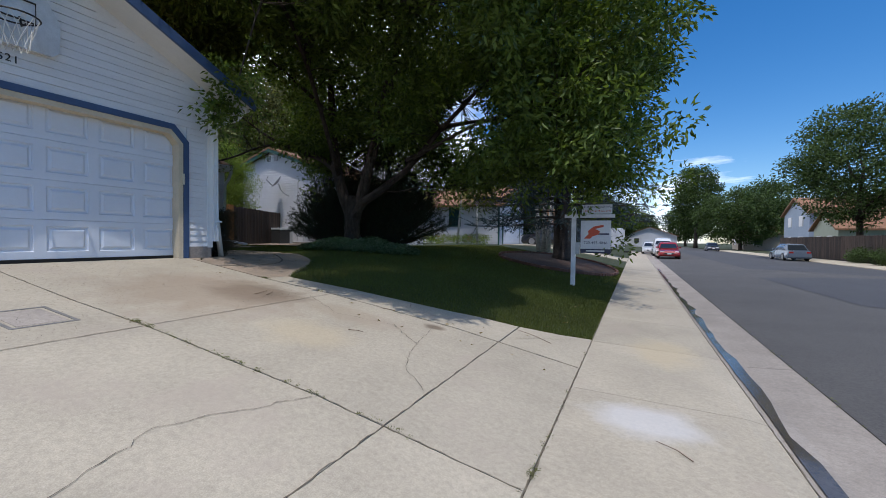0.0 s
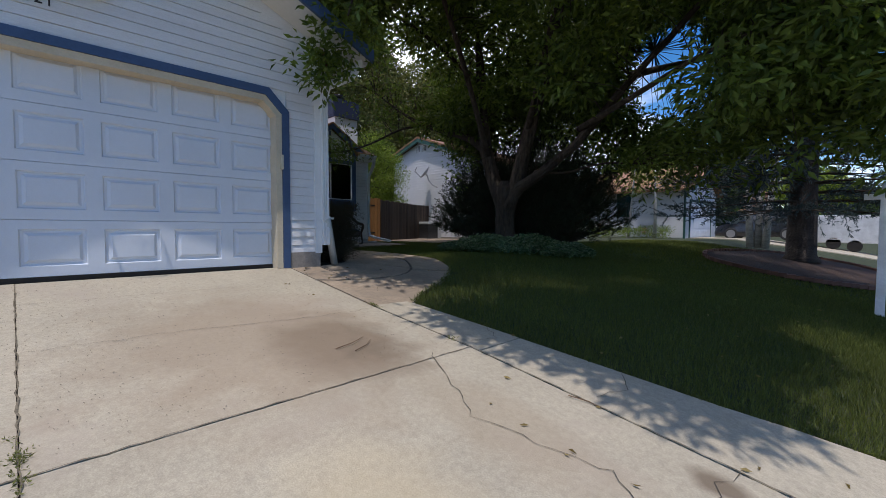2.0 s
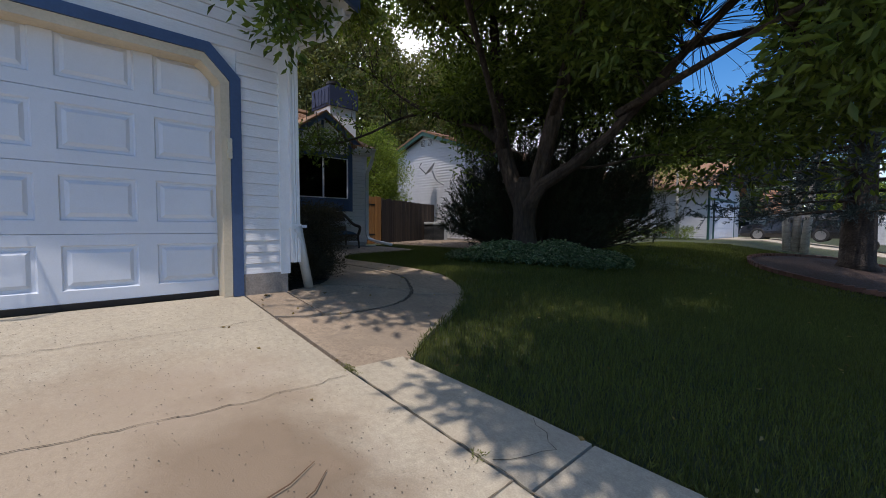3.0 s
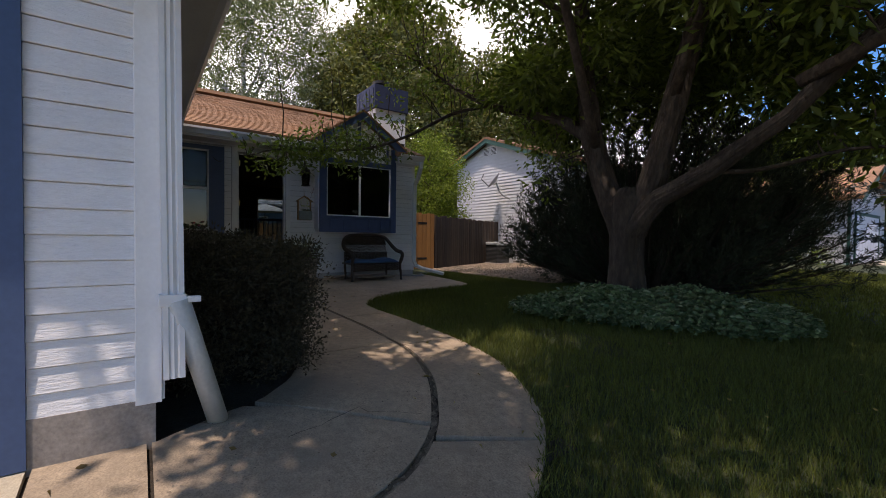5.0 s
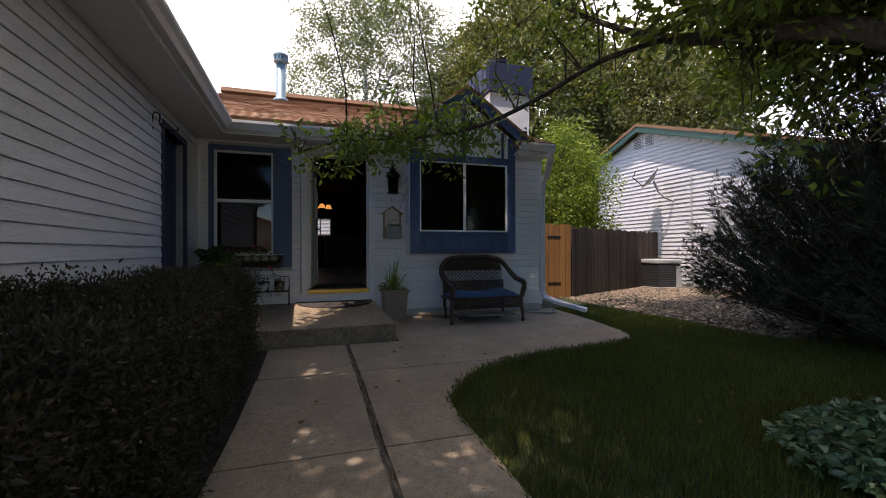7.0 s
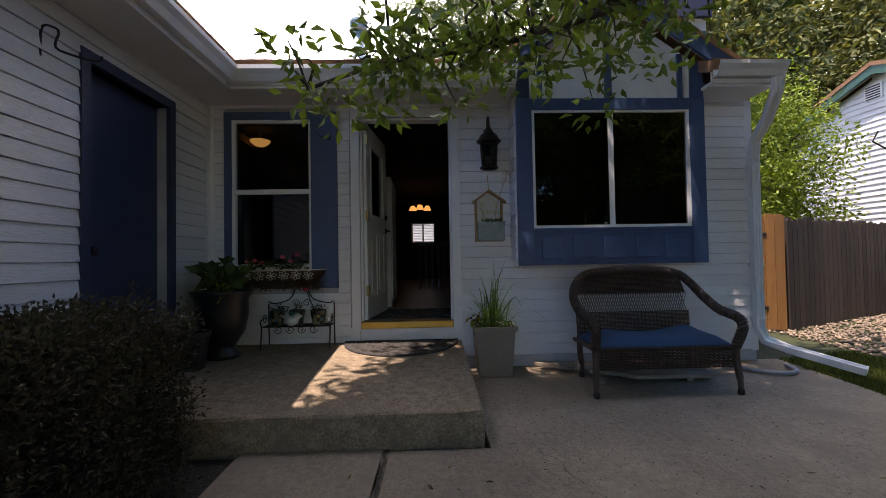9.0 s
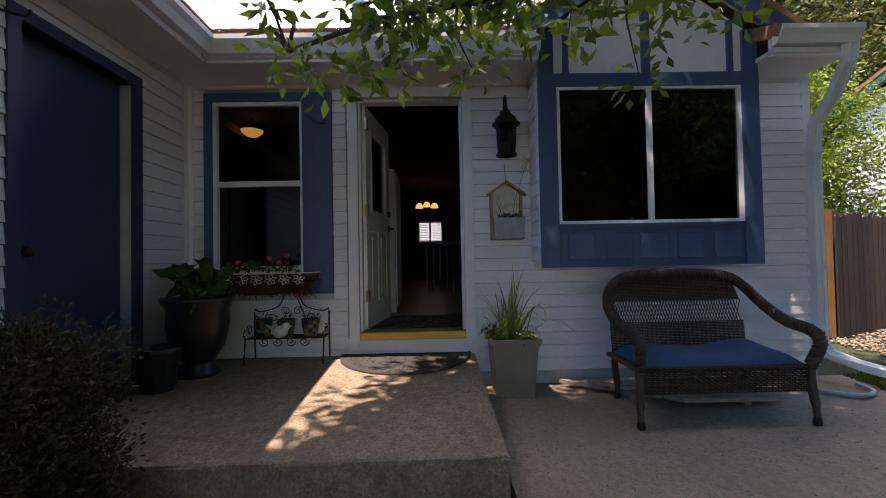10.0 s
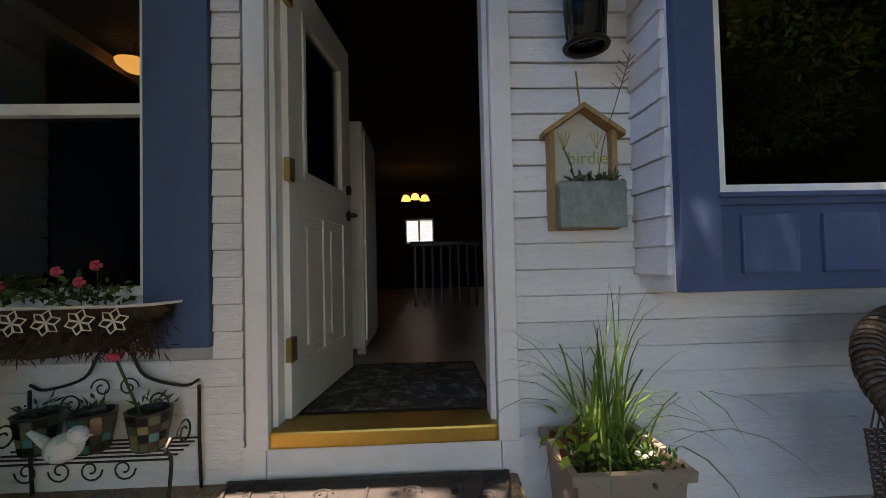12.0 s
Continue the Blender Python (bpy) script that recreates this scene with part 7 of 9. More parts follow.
for d in (-.16, -.05, .05, .16):
    for zc, up_ in ((1.670 if abs(d) < .1 else 1.610, 1), (1.445, -1)):
        part("scroll", tubed([((RX0 if up_ > 0 else RX1 + .005), YM + d + .04 * (1 - t * .75) * math.cos(t * 8 + (0 if d > 0 else math.pi)), zc + up_ * .04 * (1 - t * .75) * math.sin(t * 8)) for t in np.linspace(0, 1, 16)], 0.0035, 4), M_iron, rack)


def mosaic_mat():
    m, nt, p = nodes_of("mosaic_glass")
    col = ramp_node(nt, nt.nodes.new("ShaderNodeObjectInfo").outputs["Random"], [(0.0, (0.02, 0.02, 0.018)), (0.35, (0.10, 0.12, 0.07)), (0.6, (0.05, 0.19, 0.18)), (0.8, (0.22, 0.19, 0.10))])
    nt.nodes[col.node.name].color_ramp.interpolation = "CONSTANT"
    nt.links.new(col, p.inputs["Base Color"])
    p.inputs["Roughness"].default_value = 0.2
    return m


M_mosaic = mosaic_mat()
M_potblack = surface("black_pot", (0.02, 0.019, 0.018), 0.35, 0.2, 5, 60, 0.2, 0.1)
for n_, y in enumerate((6.07, 6.26, 6.46)):
    pot = root("mosaic_pot", "small mosaic glass flower pot on the iron rack", "flower pot", (-13.81, y, RZ + .005), "mosaic pots")
    part("shell", lathe(bmesh.new(), (-13.81, y, RZ + .004), [(0.05, 0), (0.074, 0.135), (0.078, 0.14), (0.068, 0.14), (0.064, 0.12)], 20), M_potblack, pot)
    for row in range(4):
        z0, z1 = RZ + .012 + .031 * row, RZ + .040 + .031 * row
        r0, r1 = 0.052 + .0225 * (z0 - RZ) / .135 + .0012, 0.052 + .0225 * (z1 - RZ) / .135 + .0012
        for k in range(12):
            a0, a1 = 2 * math.pi * k / 12 + .03, 2 * math.pi * (k + 1) / 12 - .03
            v = [(-13.81 + rr * math.cos(a), y + rr * math.sin(a), z) for rr, a, z in ((r0, a0, z0), (r0, a1, z0), (r1, a1, z1), (r1, a0, z1))]
            put("tile", mesh_of("tile", v, [(0, 1, 2, 3)], M_mosaic), pot)
    part("soil", lathe(bmesh.new(), (-13.81, y, RZ + .115), [(0.06, 0), (0.064, 0.01)], 14), M_soil, pot)
    pl = root("potted_plant", "thin straggly plant in a mosaic pot", "plant", (-13.81, y, RZ + .12), "potted plants")
    p, w = cloud(np.array([[-13.81, y + .02 * k, RZ + .15] for k in (-1, 0, 1)]), 9, 0.03, rs6)
    put("foliage", leaves("foliage", p, w + [0, 0, .6], 0.045, 0.012, M_far, rs6), pl, kind="stuff")
    if n_ == 2:
        part("stalk", tubed([(-13.81, y - .03, RZ + .12), (-13.80, y - .11, RZ + .33)], 0.005, 5), M_far, pl)
        part("blossom", lathe(bmesh.new(), (-13.80, y - .115, RZ + .32), [(0.005, 0), (0.026, .012), (0.03, .03), (0.008, .034)], 10), M_pink, pl, "pink blossom")
bird = bmesh.new()
bmesh.ops.create_uvsphere(bird, u_segments=16, v_segments=10, radius=1, matrix=Matrix.LocRotScale((-13.70, 6.25, RZ + .06), Euler((radians(20), 0, 0)), (0.045, 0.065, 0.048)))
bmesh.ops.create_uvsphere(bird, u_segments=12, v_segments=8, radius=0.033, matrix=Matrix.Translation((-13.70, 6.295, RZ + .10)))
bmesh.ops.create_cone(bird, segments=8, radius1=0.03, radius2=0.012, depth=0.09, matrix=Matrix.LocRotScale((-13.70, 6.175, RZ + .09), Euler((radians(55), 0, 0)), (1, .5, 1)))
bmesh.ops.create_cone(bird, segments=8, radius1=0.008, radius2=0.001, depth=0.025, matrix=Matrix.LocRotScale((-13.70, 6.335, RZ + .10), Euler((radians(-90), 0, 0)), (1, 1, 1)))
part("bird_figurine", bird, surface("white_teal_ceramic", (0.62, 0.64, 0.60), 0.25, 0.05, 5, 60, 0.05, 0.0, stain=(0.10, 0.30, 0.30), stain_scale=28, stain_from=0.53), None, "white ceramic bird with teal markings on the rack", True, category="figurine")

# black urn with a leafy plant, and a smaller pot
urn = root("black_urn", "large glossy black urn in the porch corner", "urn", (-13.52, 5.70, 1.195))
part("bowl", lathe(bmesh.new(), (-13.52, 5.70, 1.195), [(0.15, 0), (0.16, 0.03), (0.10, 0.08), (0.12, 0.12), (0.185, 0.22), (0.215, 0.38), (0.21, 0.50), (0.25, 0.56), (0.255, 0.585), (0.225, 0.58), (0.20, 0.53)], 28), M_potblack, urn, smooth=True)
part("soil", lathe(bmesh.new(), (-13.52, 5.70, 1.70), [(0.20, 0), (0.205, 0.015)], 16), M_soil, urn)
up_ = root("urn_plant", "broad leafed dark plant in the black urn", "plant", (-13.52, 5.70, 1.71))
c = np.column_stack([-13.52 + rs6.normal(0, .09, 26), 5.70 + rs6.normal(0, .09, 26), 1.80 + rs6.uniform(0, .18, 26)])
p, w = cloud(c, 4, 0.04, rs6)
put("foliage", leaves("foliage", p, w, 0.12, 0.10, M_far, rs6, .15), up_, kind="stuff")
p, w = cloud(np.array([[-13.36, 5.78, 1.78]]), 14, 0.05, rs6)
put("lime_leaves", leaves("lime_leaves", p, w + [0, 0, .3], 0.08, 0.035, M_bright, rs6), up_, kind="stuff")
pot2 = root("nursery_pot", "small plain black pot beside the urn", "flower pot", (-13.18, 5.62, 1.195))
part("shell", lathe(bmesh.new(), (-13.18, 5.62, 1.195), [(0.10, 0), (0.135, 0.26), (0.145, 0.265), (0.145, 0.29), (0.125, 0.29), (0.12, 0.25)], 20), M_potblack, pot2)

for thing, d in ((urn, 0.055), (up_, 0.055), (pot2, 0.043)):
    thing.location.z += d

# hose tap fittings by the patio corner
hose = root("hose_pipe", "grey hose stub lying beside the downspout", "hose", (-13.5, 10.6, 1.0))
part("tube", tubed(spline([(-13.72, 10.3, 1.02), (-13.5, 10.45, 1.02), (-13.38, 10.62, 1.02), (-13.45, 10.8, 1.02), (-13.62, 10.84, 1.03)], 5), 0.018, 8), surface("grey_hose", (0.32, 0.33, 0.33), 0.5), hose)


# ---- gate, fence, neighbouring house ----
def plank_run(thing, a, b, z0, z1, material, w=0.135, gap=0.006, seed=1, name="board"):
    r = random.Random(seed)
    a, b = Vector((*a, 0)), Vector((*b, 0))
    n = int((b - a).length / (w + gap))
    ang = math.atan2((b - a).y, (b - a).x)
    meshes = []
    for k in range(4):
        bm = bmesh.new()
        h = z1 - z0 + (k - 1.5) * 0.012
        prism(bm, [(0, 0), (w, 0), (w, h - .02), (w * .8, h), (w * .2, h), (0, h - .02)], "y", -0.009, 0.009)
        bmesh.ops.recalc_face_normals(bm, faces=bm.faces)
        me = bpy.data.meshes.new(name)
        bm.to_mesh(me); bm.free(); me.materials.append(material)
        meshes.append(me)
    base = Vector(parent_at(thing))
    for k in range(n):
        ob = new(name, r.choice(meshes))
        ob.parent = thing
        p = a + (b - a) * (k / n) - base
        ob.matrix_basis = Matrix.Translation((p.x, p.y, z0 - base.z + r.uniform(-.012, .012))) @ Matrix.Rotation(ang + r.uniform(-.03, .03), 4, "Z")


gate = root("wooden_gate", "orange stained wooden gate beside the house", "gate", (-15.65, 11.0, 0.97))
plank_run(gate, (-15.65, 10.86), (-15.65, 12.62), 0.98, 2.64, M_gate, 0.135, 0.005, 5)
for z in (1.25, 2.3):
    part("rail", boxed(-15.72, -15.665, 10.86, 12.62, z, z + .09), M_gate, gate)
    part("strap_hinge", boxed(-15.64, -15.632, 12.0, 12.34, z + .02, z + .07), M_iron, gate, "black strap hinge")
fence = root("board_fence", "weathered brown board fence along the gravel", "fence", (-16.6, 15.0, 0.97))
plank_run(fence, (-15.66, 12.66), (-17.75, 17.22), 0.98, 2.58, M_fence, 0.128, 0.016, 6)
for t in (0.02, 0.5, 0.98):
    x, y = -15.74 - 2.05 * t, 12.66 + 4.54 * t
    part("post", boxed(x - .045, x + .045, y - .045, y + .045, 0.9, 2.6), M_fence, fence)

M_nbside = surface("neighbour_white_siding", (0.60, 0.60, 0.61), 0.6, 0.06, 0.8, 40, 0.06, 0.2)
M_green = surface("dark_green_trim", (0.02, 0.085, 0.07), 0.5, 0.1)
M_brownshingle = surface("brown_shingle", (0.30, 0.16, 0.085), 0.9, 0.2, 1.5, 100, 0.4, 0.5)


def lap_face(name, outline_fn, z0, z1, axis, at, out, lap, material, parent):
    """Lap boards joined on one far wall: outline_fn(z) gives lo, hi."""
    bm = bmesh.new()
    z = z0
    while z < z1 - 0.01:
        lo, hi = outline_fn(min(z + lap, z1))
        if hi - lo > 0.05:
            prism(bm, [(at, z), (at + out * .030, z), (at + out * .006, z + lap), (at, z + lap)], "y" if axis == "x" else "x", lo, hi)
        z += lap
    return part(name, bm, material, parent, kind="stuff")


nb = root("neighbour_house", "white sided neighbouring house with green trim", "house", (-17, 17.3, 0.95))
NP, NZ = -18.4, 6.02
nbz = lambda x: NZ - 0.34 * abs(x - NP)
part("wall", prism(bmesh.new(), [(-20.6, 0.9), (-12.6, 0.9), (-12.6, nbz(-12.6) - .1), (NP, NZ - .1), (-20.6, nbz(-20.6) - .1)], "y", 17.3, 24.0), M_nbside, nb)
lap_face("siding", lambda z: (max(-20.6, NP - (NZ - .12 - z) / .34), min(-12.62, NP + (NZ - .12 - z) / .34)), 1.05, NZ - .2, "y", 17.3, -1, 0.125, M_nbside, nb)
for s, x1, k in ((1, -12.3, .34), (-1, -20.95, .34)):
    part("rake_board", prism(bmesh.new(), [(NP, NZ + .03), (x1, NZ + .03 - k * abs(x1 - NP)), (x1, NZ - .15 - k * abs(x1 - NP)), (NP, NZ - .15)], "y", 17.02, 17.07), M_green, nb, "dark green rake board")
    part("roof", prism(bmesh.new(), [(NP, NZ + .12), (x1 - .05 * s, NZ + .12 - k * abs(x1 - NP)), (x1 - .05 * s, NZ + .03 - k * abs(x1 - NP)), (NP, NZ + .03)], "y", 17.0, 24.3), M_brownshingle, nb, "brown shingle roof")
    part("soffit", prism(bmesh.new(), [(NP, NZ + .0), (x1, NZ - k * abs(x1 - NP)), (x1, NZ - .02 - k * abs(x1 - NP)), (NP, NZ - .02)], "y", 17.07, 17.3), M_soffit, nb)
for x in (-18.78, -18.30):
    v = part("gable_vent", boxed(x, x + .36, 17.255, 17.29, 5.38, 5.72), M_trim, nb, "louvred gable vent")
    for k in range(6):
        part("louvre", boxed(x + .03, x + .33, 17.24, 17.262, 5.40 + .053 * k, 5.425 + .053 * k), M_iron, v)
part("foundation", boxed(-20.6, -12.6, 17.25, 17.29, 0.85, 1.06), M_block, nb)
dish = root("satellite_dish", "grey satellite dish on the neighbouring wall", "satellite dish", (-16.9, 17.0, 4.1))
md = Matrix.Translation((-17.45, 16.75, 4.15)) @ Vector((-0.50, -0.62, 0.60)).to_track_quat("Z", "Y").to_matrix().to_4x4()
M_dish = surface("dish_grey", (0.42, 0.43, 0.44), 0.5)
part("reflector", lathe(bmesh.new(), (0, 0, 0), [(0.02, -.01), (0.2, 0.03), (0.37, 0.10), (0.37, 0.115), (0.2, 0.045), (0.02, 0.005)], 24, md), M_dish, dish, smooth=True)
part("mast", tubed([(-17.45, 16.78, 4.12), (-17.35, 16.85, 3.8), (-17.25, 17.0, 3.6), (-17.2, 17.28, 3.5)], 0.03, 8), M_dish, dish)
part("feed_arm", tubed([md @ Vector((0, -.3, .1)), md @ Vector((0, -.25, .5)), md @ Vector((0, -.05, .55))], 0.018, 6), M_iron, dish)
util = root("meter_box", "grey electric meter box with conduits on the wall", "meter box", (-15.6, 17.2, 2.3))
M_util = surface("utility_grey", (0.45, 0.46, 0.46), 0.5)
part("cabinet", boxed(-15.95, -15.55, 17.12, 17.27, 2.15, 2.75, bevel=0.01), M_util, util)
part("meter", lathe(bmesh.new(), (0, 0, 0), [(0.09, 0), (0.09, 0.08), (0.06, 0.10)], 18, Matrix.Translation((-16.15, 17.26, 2.45)) @ Matrix.Rotation(radians(90), 4, "X")), M_util, util)
part("lower_box", boxed(-15.98, -15.75, 17.15, 17.27, 1.5, 2.0, bevel=0.01), M_util, util)
for x, za, zb in ((-16.15, 1.1, 2.36), (-15.85, 1.1, 1.5), (-15.62, 1.2, 2.15), (-16.55, 1.1, 4.2)):
    part("conduit", tubed([(x, 17.24, za), (x, 17.24, zb)], 0.022, 8), M_util, util)

ac = root("air_conditioner", "grey outdoor air conditioning unit on a pad", "air conditioner", (-17.0, 16.55, 0.98))
part("pad", boxed(-17.5, -16.5, 16.0, 17.05, 0.93, 1.0), M_block, ac, "concrete pad")
part("body", boxed(-17.40, -16.62, 16.12, 16.92, 1.0, 1.66, bevel=0.03), surface("dark_coil", (0.035, 0.035, 0.035), 0.6), ac)
part("lid", boxed(-17.43, -16.59, 16.09, 16.95, 1.66, 1.78, bevel=0.03), M_util, ac, "light grey lid")
for k in range(12):
    part("louvre", boxed(-17.41, -16.61, 16.11, 16.93, 1.03 + .050 * k, 1.045 + .050 * k), surface("louvre_grey", (0.09, 0.09, 0.09), 0.5), ac)
part("corner_panel", boxed(-16.70, -16.60, 16.75, 16.94, 1.0, 1.58, bevel=0.01), M_util, ac)

# ---- neighbour with green trimmed garage ----
n2 = root("garage_house", "white house with green trimmed garage beyond the lawn", "house", (-13, 34, 0.95))
part("wall", prism(bmesh.new(), [(31.0, 0.9), (38.6, 0.9), (38.6, 3.9), (34.8, 5.5), (31.0, 3.9)], "x", -18.0, -9.8), M_nbside, n2)
lap_face("siding", lambda z: (-18.0, -9.85), 1.0, 3.85, "y", 31.0, -1, 0.13, M_nbside, n2)
for s in (-1, 1):
    part("roof", prism(bmesh.new(), [(34.8, 5.75), (34.8 + s * 4.3, 3.95), (34.8 + s * 4.3, 3.80), (34.8, 5.6)], "x", -18.3, -9.3), M_brownshingle, n2, "orange brown shingle roof")
    part("rake_board", prism(bmesh.new(), [(34.8, 5.62), (34.8 + s * 4.3, 3.82), (34.8 + s * 4.3, 3.64), (34.8, 5.44)], "x", -9.32, -9.28), M_green, n2, "dark green rake board")
bm = bmesh.new()
box(bm, -9.80, -9.74, 31.9, 32.05, 0.9, 3.35); box(bm, -9.80, -9.74, 36.9, 37.05, 0.9, 3.35); box(bm, -9.80, -9.74, 32.05, 36.9, 3.2, 3.35)
part("garage_casing", bm, M_green, n2, "green garage door casing")
gd = part("garage_door", boxed(-9.79, -9.76, 32.05, 36.9, 0.95, 3.2), M_garage, n2, "pale garage door")
for k in range(4):
    for j in range(8):
        part("panel", boxed(-9.765, -9.75, 32.12 + .6 * j, 32.62 + .6 * j, 1.03 + .56 * k, 1.42 + .56 * k), M_garage, gd)
part("corner_board", boxed(-9.86, -9.76, 30.95, 31.07, 0.9, 3.8), M_green, n2)
w2 = part("window", boxed(-13.9, -12.9, 30.90, 30.96, 2.3, 4.0), M_green, n2, "green framed grid window")
for i in range(3):
    for j in range(4):
        part("pane", boxed(-13.83 + .30 * i, -13.57 + .30 * i, 30.88, 30.905, 2.38 + .39 * j, 2.72 + .39 * j), M_pane, w2)
tagged(put("driveway_far", slab_mesh("driveway_far", [(-9.7, 31.6), (-0.9, 31.6), (-0.9, 37.6), (-9.7, 37.6)], M_concrete)), "pale concrete driveway of the next house", "driveway", kind="structure")
rs7 = np.random.RandomState(33)
bed = root("flower_bed", "mixed green border plants along the garage wall", "plant", (-12, 29.5, 0.98), kind="stuff")
c = np.column_stack([rs7.uniform(-17, -10.2, 160), rs7.uniform(28.6, 30.6, 160), 1.0 + rs7.uniform(0, .55, 160)])
p, w = cloud(c, 26, 0.16, rs7)
put("foliage", leaves("foliage", p, w + [0, 0, .9], 0.16, 0.03, M_bright, rs7), bed, kind="stuff")
p, w = cloud(np.array([[-14.2, 29.0, 1.7], [-14.0, 29.1, 1.6], [-11.5, 29.2, 1.4]]), 14, 0.12, rs7)
put("orange_flowers", leaves("orange_flowers", p, w, 0.08, 0.06, leaf_mat("orange_petal", (0.5, 0.10, 0.02), (0.7, 0.2, 0.04)), rs7), bed, kind="stuff")


# ---- back yard seen through the hall ----
yard_fence = root("yard_fence", "orange brown board fence behind the house", "fence", (-27.5, 10.5, 0.97))
plank_run(yard_fence, (-27.5, 8.0), (-27.5, 14.0), 0.98, 2.55, M_gate, 0.135, 0.006, 15)
parasol = root("patio_umbrella", "closed in shade grey patio umbrella on a dark pole", "umbrella", (-25.4, 9.98, 0.97))
part("pole", tubed([(-25.4, 9.98, 0.96), (-25.4, 9.98, 3.35)], 0.022, 8), M_iron, parasol)
part("canopy", lathe(bmesh.new(), (-25.4, 9.98, 3.0), [(1.05, 0.0), (1.0, 0.05), (0.55, 0.22), (0.05, 0.36), (0.03, 0.42)], 8), surface("grey_canvas", (0.22, 0.24, 0.26), 0.9), parasol, "grey canvas canopy")
blue = root("rear_house", "slate blue neighbouring house with a pale roof", "house", (-37, 12, 0.95))
part("wall", boxed(-40, -34, 8, 18, 0.9, 4.0), surface("slate_blue_siding", (0.10, 0.17, 0.25), 0.7, 0.08, 1, 30, 0.1, 0.1), blue)
part("roof", prism(bmesh.new(), [(-33.4, 3.95), (-37, 5.6), (-40.6, 3.95), (-40.6, 3.8), (-33.4, 3.8)], "y", 7.6, 18.4), surface("pale_shingle", (0.42, 0.43, 0.45), 0.9, 0.15, 2, 60, 0.3, 0.4), blue, "pale grey shingle roof")
rear_window = part("window", boxed(-34.0, -33.95, 11.2, 12.1, 1.9, 3.2), M_trim, blue, "white framed window")
part("pane", boxed(-33.96, -33.93, 11.28, 12.02, 1.98, 3.12), M_pane, rear_window)

# ---- vehicles ----
def car(name, label, at, heading, paint, length=4.7, width=1.8, height=1.45, style="sedan"):
    m = Matrix.Translation(at) @ Matrix.Rotation(radians(heading), 4, "Z")     # nose along local +x
    thing = root(name, label, "car", at)
    L, W, H = length / 2, width / 2, height
    M_p = surface(name + "_paint", paint, 0.25, 0.04, 2, 60, 0.03, 0.0, coat=0.6)
    M_tyre = surface("tyre_rubber", (0.02, 0.02, 0.02), 0.8)
    M_rim = surface("alloy_rim", (0.5, 0.5, 0.52), 0.3, 0.05, metallic=0.9)
    M_glass = surface("car_glass", (0.02, 0.025, 0.03), 0.06, 0.02, bump=0)
    def loft(rows, sect):
        bm = bmesh.new()
        rings = []
        for x, z0, z1, w0, w1 in rows:
            rings.append([bm.verts.new(m @ Vector((x, s * w, z))) for s, w, z in ((-1, w0, z0), (-1, w0 * 1.02, (z0 * .6 + z1 * .4)), (-1, w1, z1), (1, w1, z1), (1, w0 * 1.02, (z0 * .6 + z1 * .4)), (1, w0, z0))])
        for a, b in zip(rings, rings[1:]):
            for k in range(6):
                bm.faces.new((a[k], a[(k + 1) % 6], b[(k + 1) % 6], b[k]))
        bm.faces.new(rings[0]); bm.faces.new(rings[-1])
        bmesh.ops.bevel(bm, geom=bm.edges[:], offset=0.035, segments=2, affect="EDGES")
        return bm
    belt = H * 0.62
    hood = belt * 0.93 if style == "sedan" else belt
    body = [(-L, .32, belt * .92, W * .86, W * .78), (-L * .95, .22, belt * .98, W * .96, W * .86), (-L * .5, .20, belt, W, W * .92), (L * .25, .20, belt, W, W * .92), (L * .75, .20, hood * .93, W * .98, W * .86), (L * .96, .24, hood * .80, W * .92, W * .78), (L, .34, hood * .62, W * .80, W * .68)]
    part("body", loft(body, 0), M_p, thing, smooth=False)
    back = -L * .78 if style == "sedan" else -L * .97
    cab = [(back, belt - .02, belt + .01, W * .86, W * .80), (back * .72 if style == "sedan" else back * .92, belt - .02, H * .97, W * .88, W * .66), (-L * .1, belt - .02, H, W * .90, W * .68), (L * .10, belt - .02, H * .98, W * .90, W * .68), (L * .48, belt - .02, belt + .01, W * .86, W * .80)]
    part("cabin", loft(cab, 0), M_p, thing)
    def tint(x0, x1, x2, x3, s):
        bm = bmesh.new()
        q = [(x0, belt + .03, W * .885), (x1, belt + .03, W * .885), (x2, H * .92, W * .735), (x3, H * .92, W * .735)]
        vs = [bm.verts.new(m @ Vector((x, s * (y + .028), z))) for x, z, y in q] + [bm.verts.new(m @ Vector((x, s * (y - .02), z))) for x, z, y in q]
        for k in range(4):
            bm.faces.new((vs[k], vs[(k + 1) % 4], vs[4 + (k + 1) % 4], vs[4 + k]))
        bm.faces.new(vs[:4]); bm.faces.new(vs[4:][::-1])
        return bm
    for s in (-1, 1):
        part("side_window", tint(back * .60 if style == "sedan" else back * .9, -L * .06, -L * .08, back * .55 if style == "sedan" else back * .86, s), M_glass, thing, "dark tinted glass")
        part("side_window", tint(-L * .03, L * .36, L * .12, -L * .05, s), M_glass, thing, "dark tinted glass")
    for x0, x1 in ((L * .46, L * .14), (back * 1.0, back * .76 if style == "sedan" else back * .95)):
        bm = bmesh.new()
        d = .03 if x0 > 0 else -.03
        vs = [bm.verts.new(m @ Vector(v)) for v in ((x0 + d, -W * .76, belt + .03), (x0 + d, W * .76, belt + .03), (x1 + d, W * .62, H * .93), (x1 + d, -W * .62, H * .93), (x0 - d, -W * .76, belt + .03), (x0 - d, W * .76, belt + .03), (x1 - d, W * .62, H * .93), (x1 - d, -W * .62, H * .93))]
        for k in range(4):
            bm.faces.new((vs[k], vs[(k + 1) % 4], vs[4 + (k + 1) % 4], vs[4 + k]))
        bm.faces.new(vs[:4]); bm.faces.new(vs[4:][::-1])
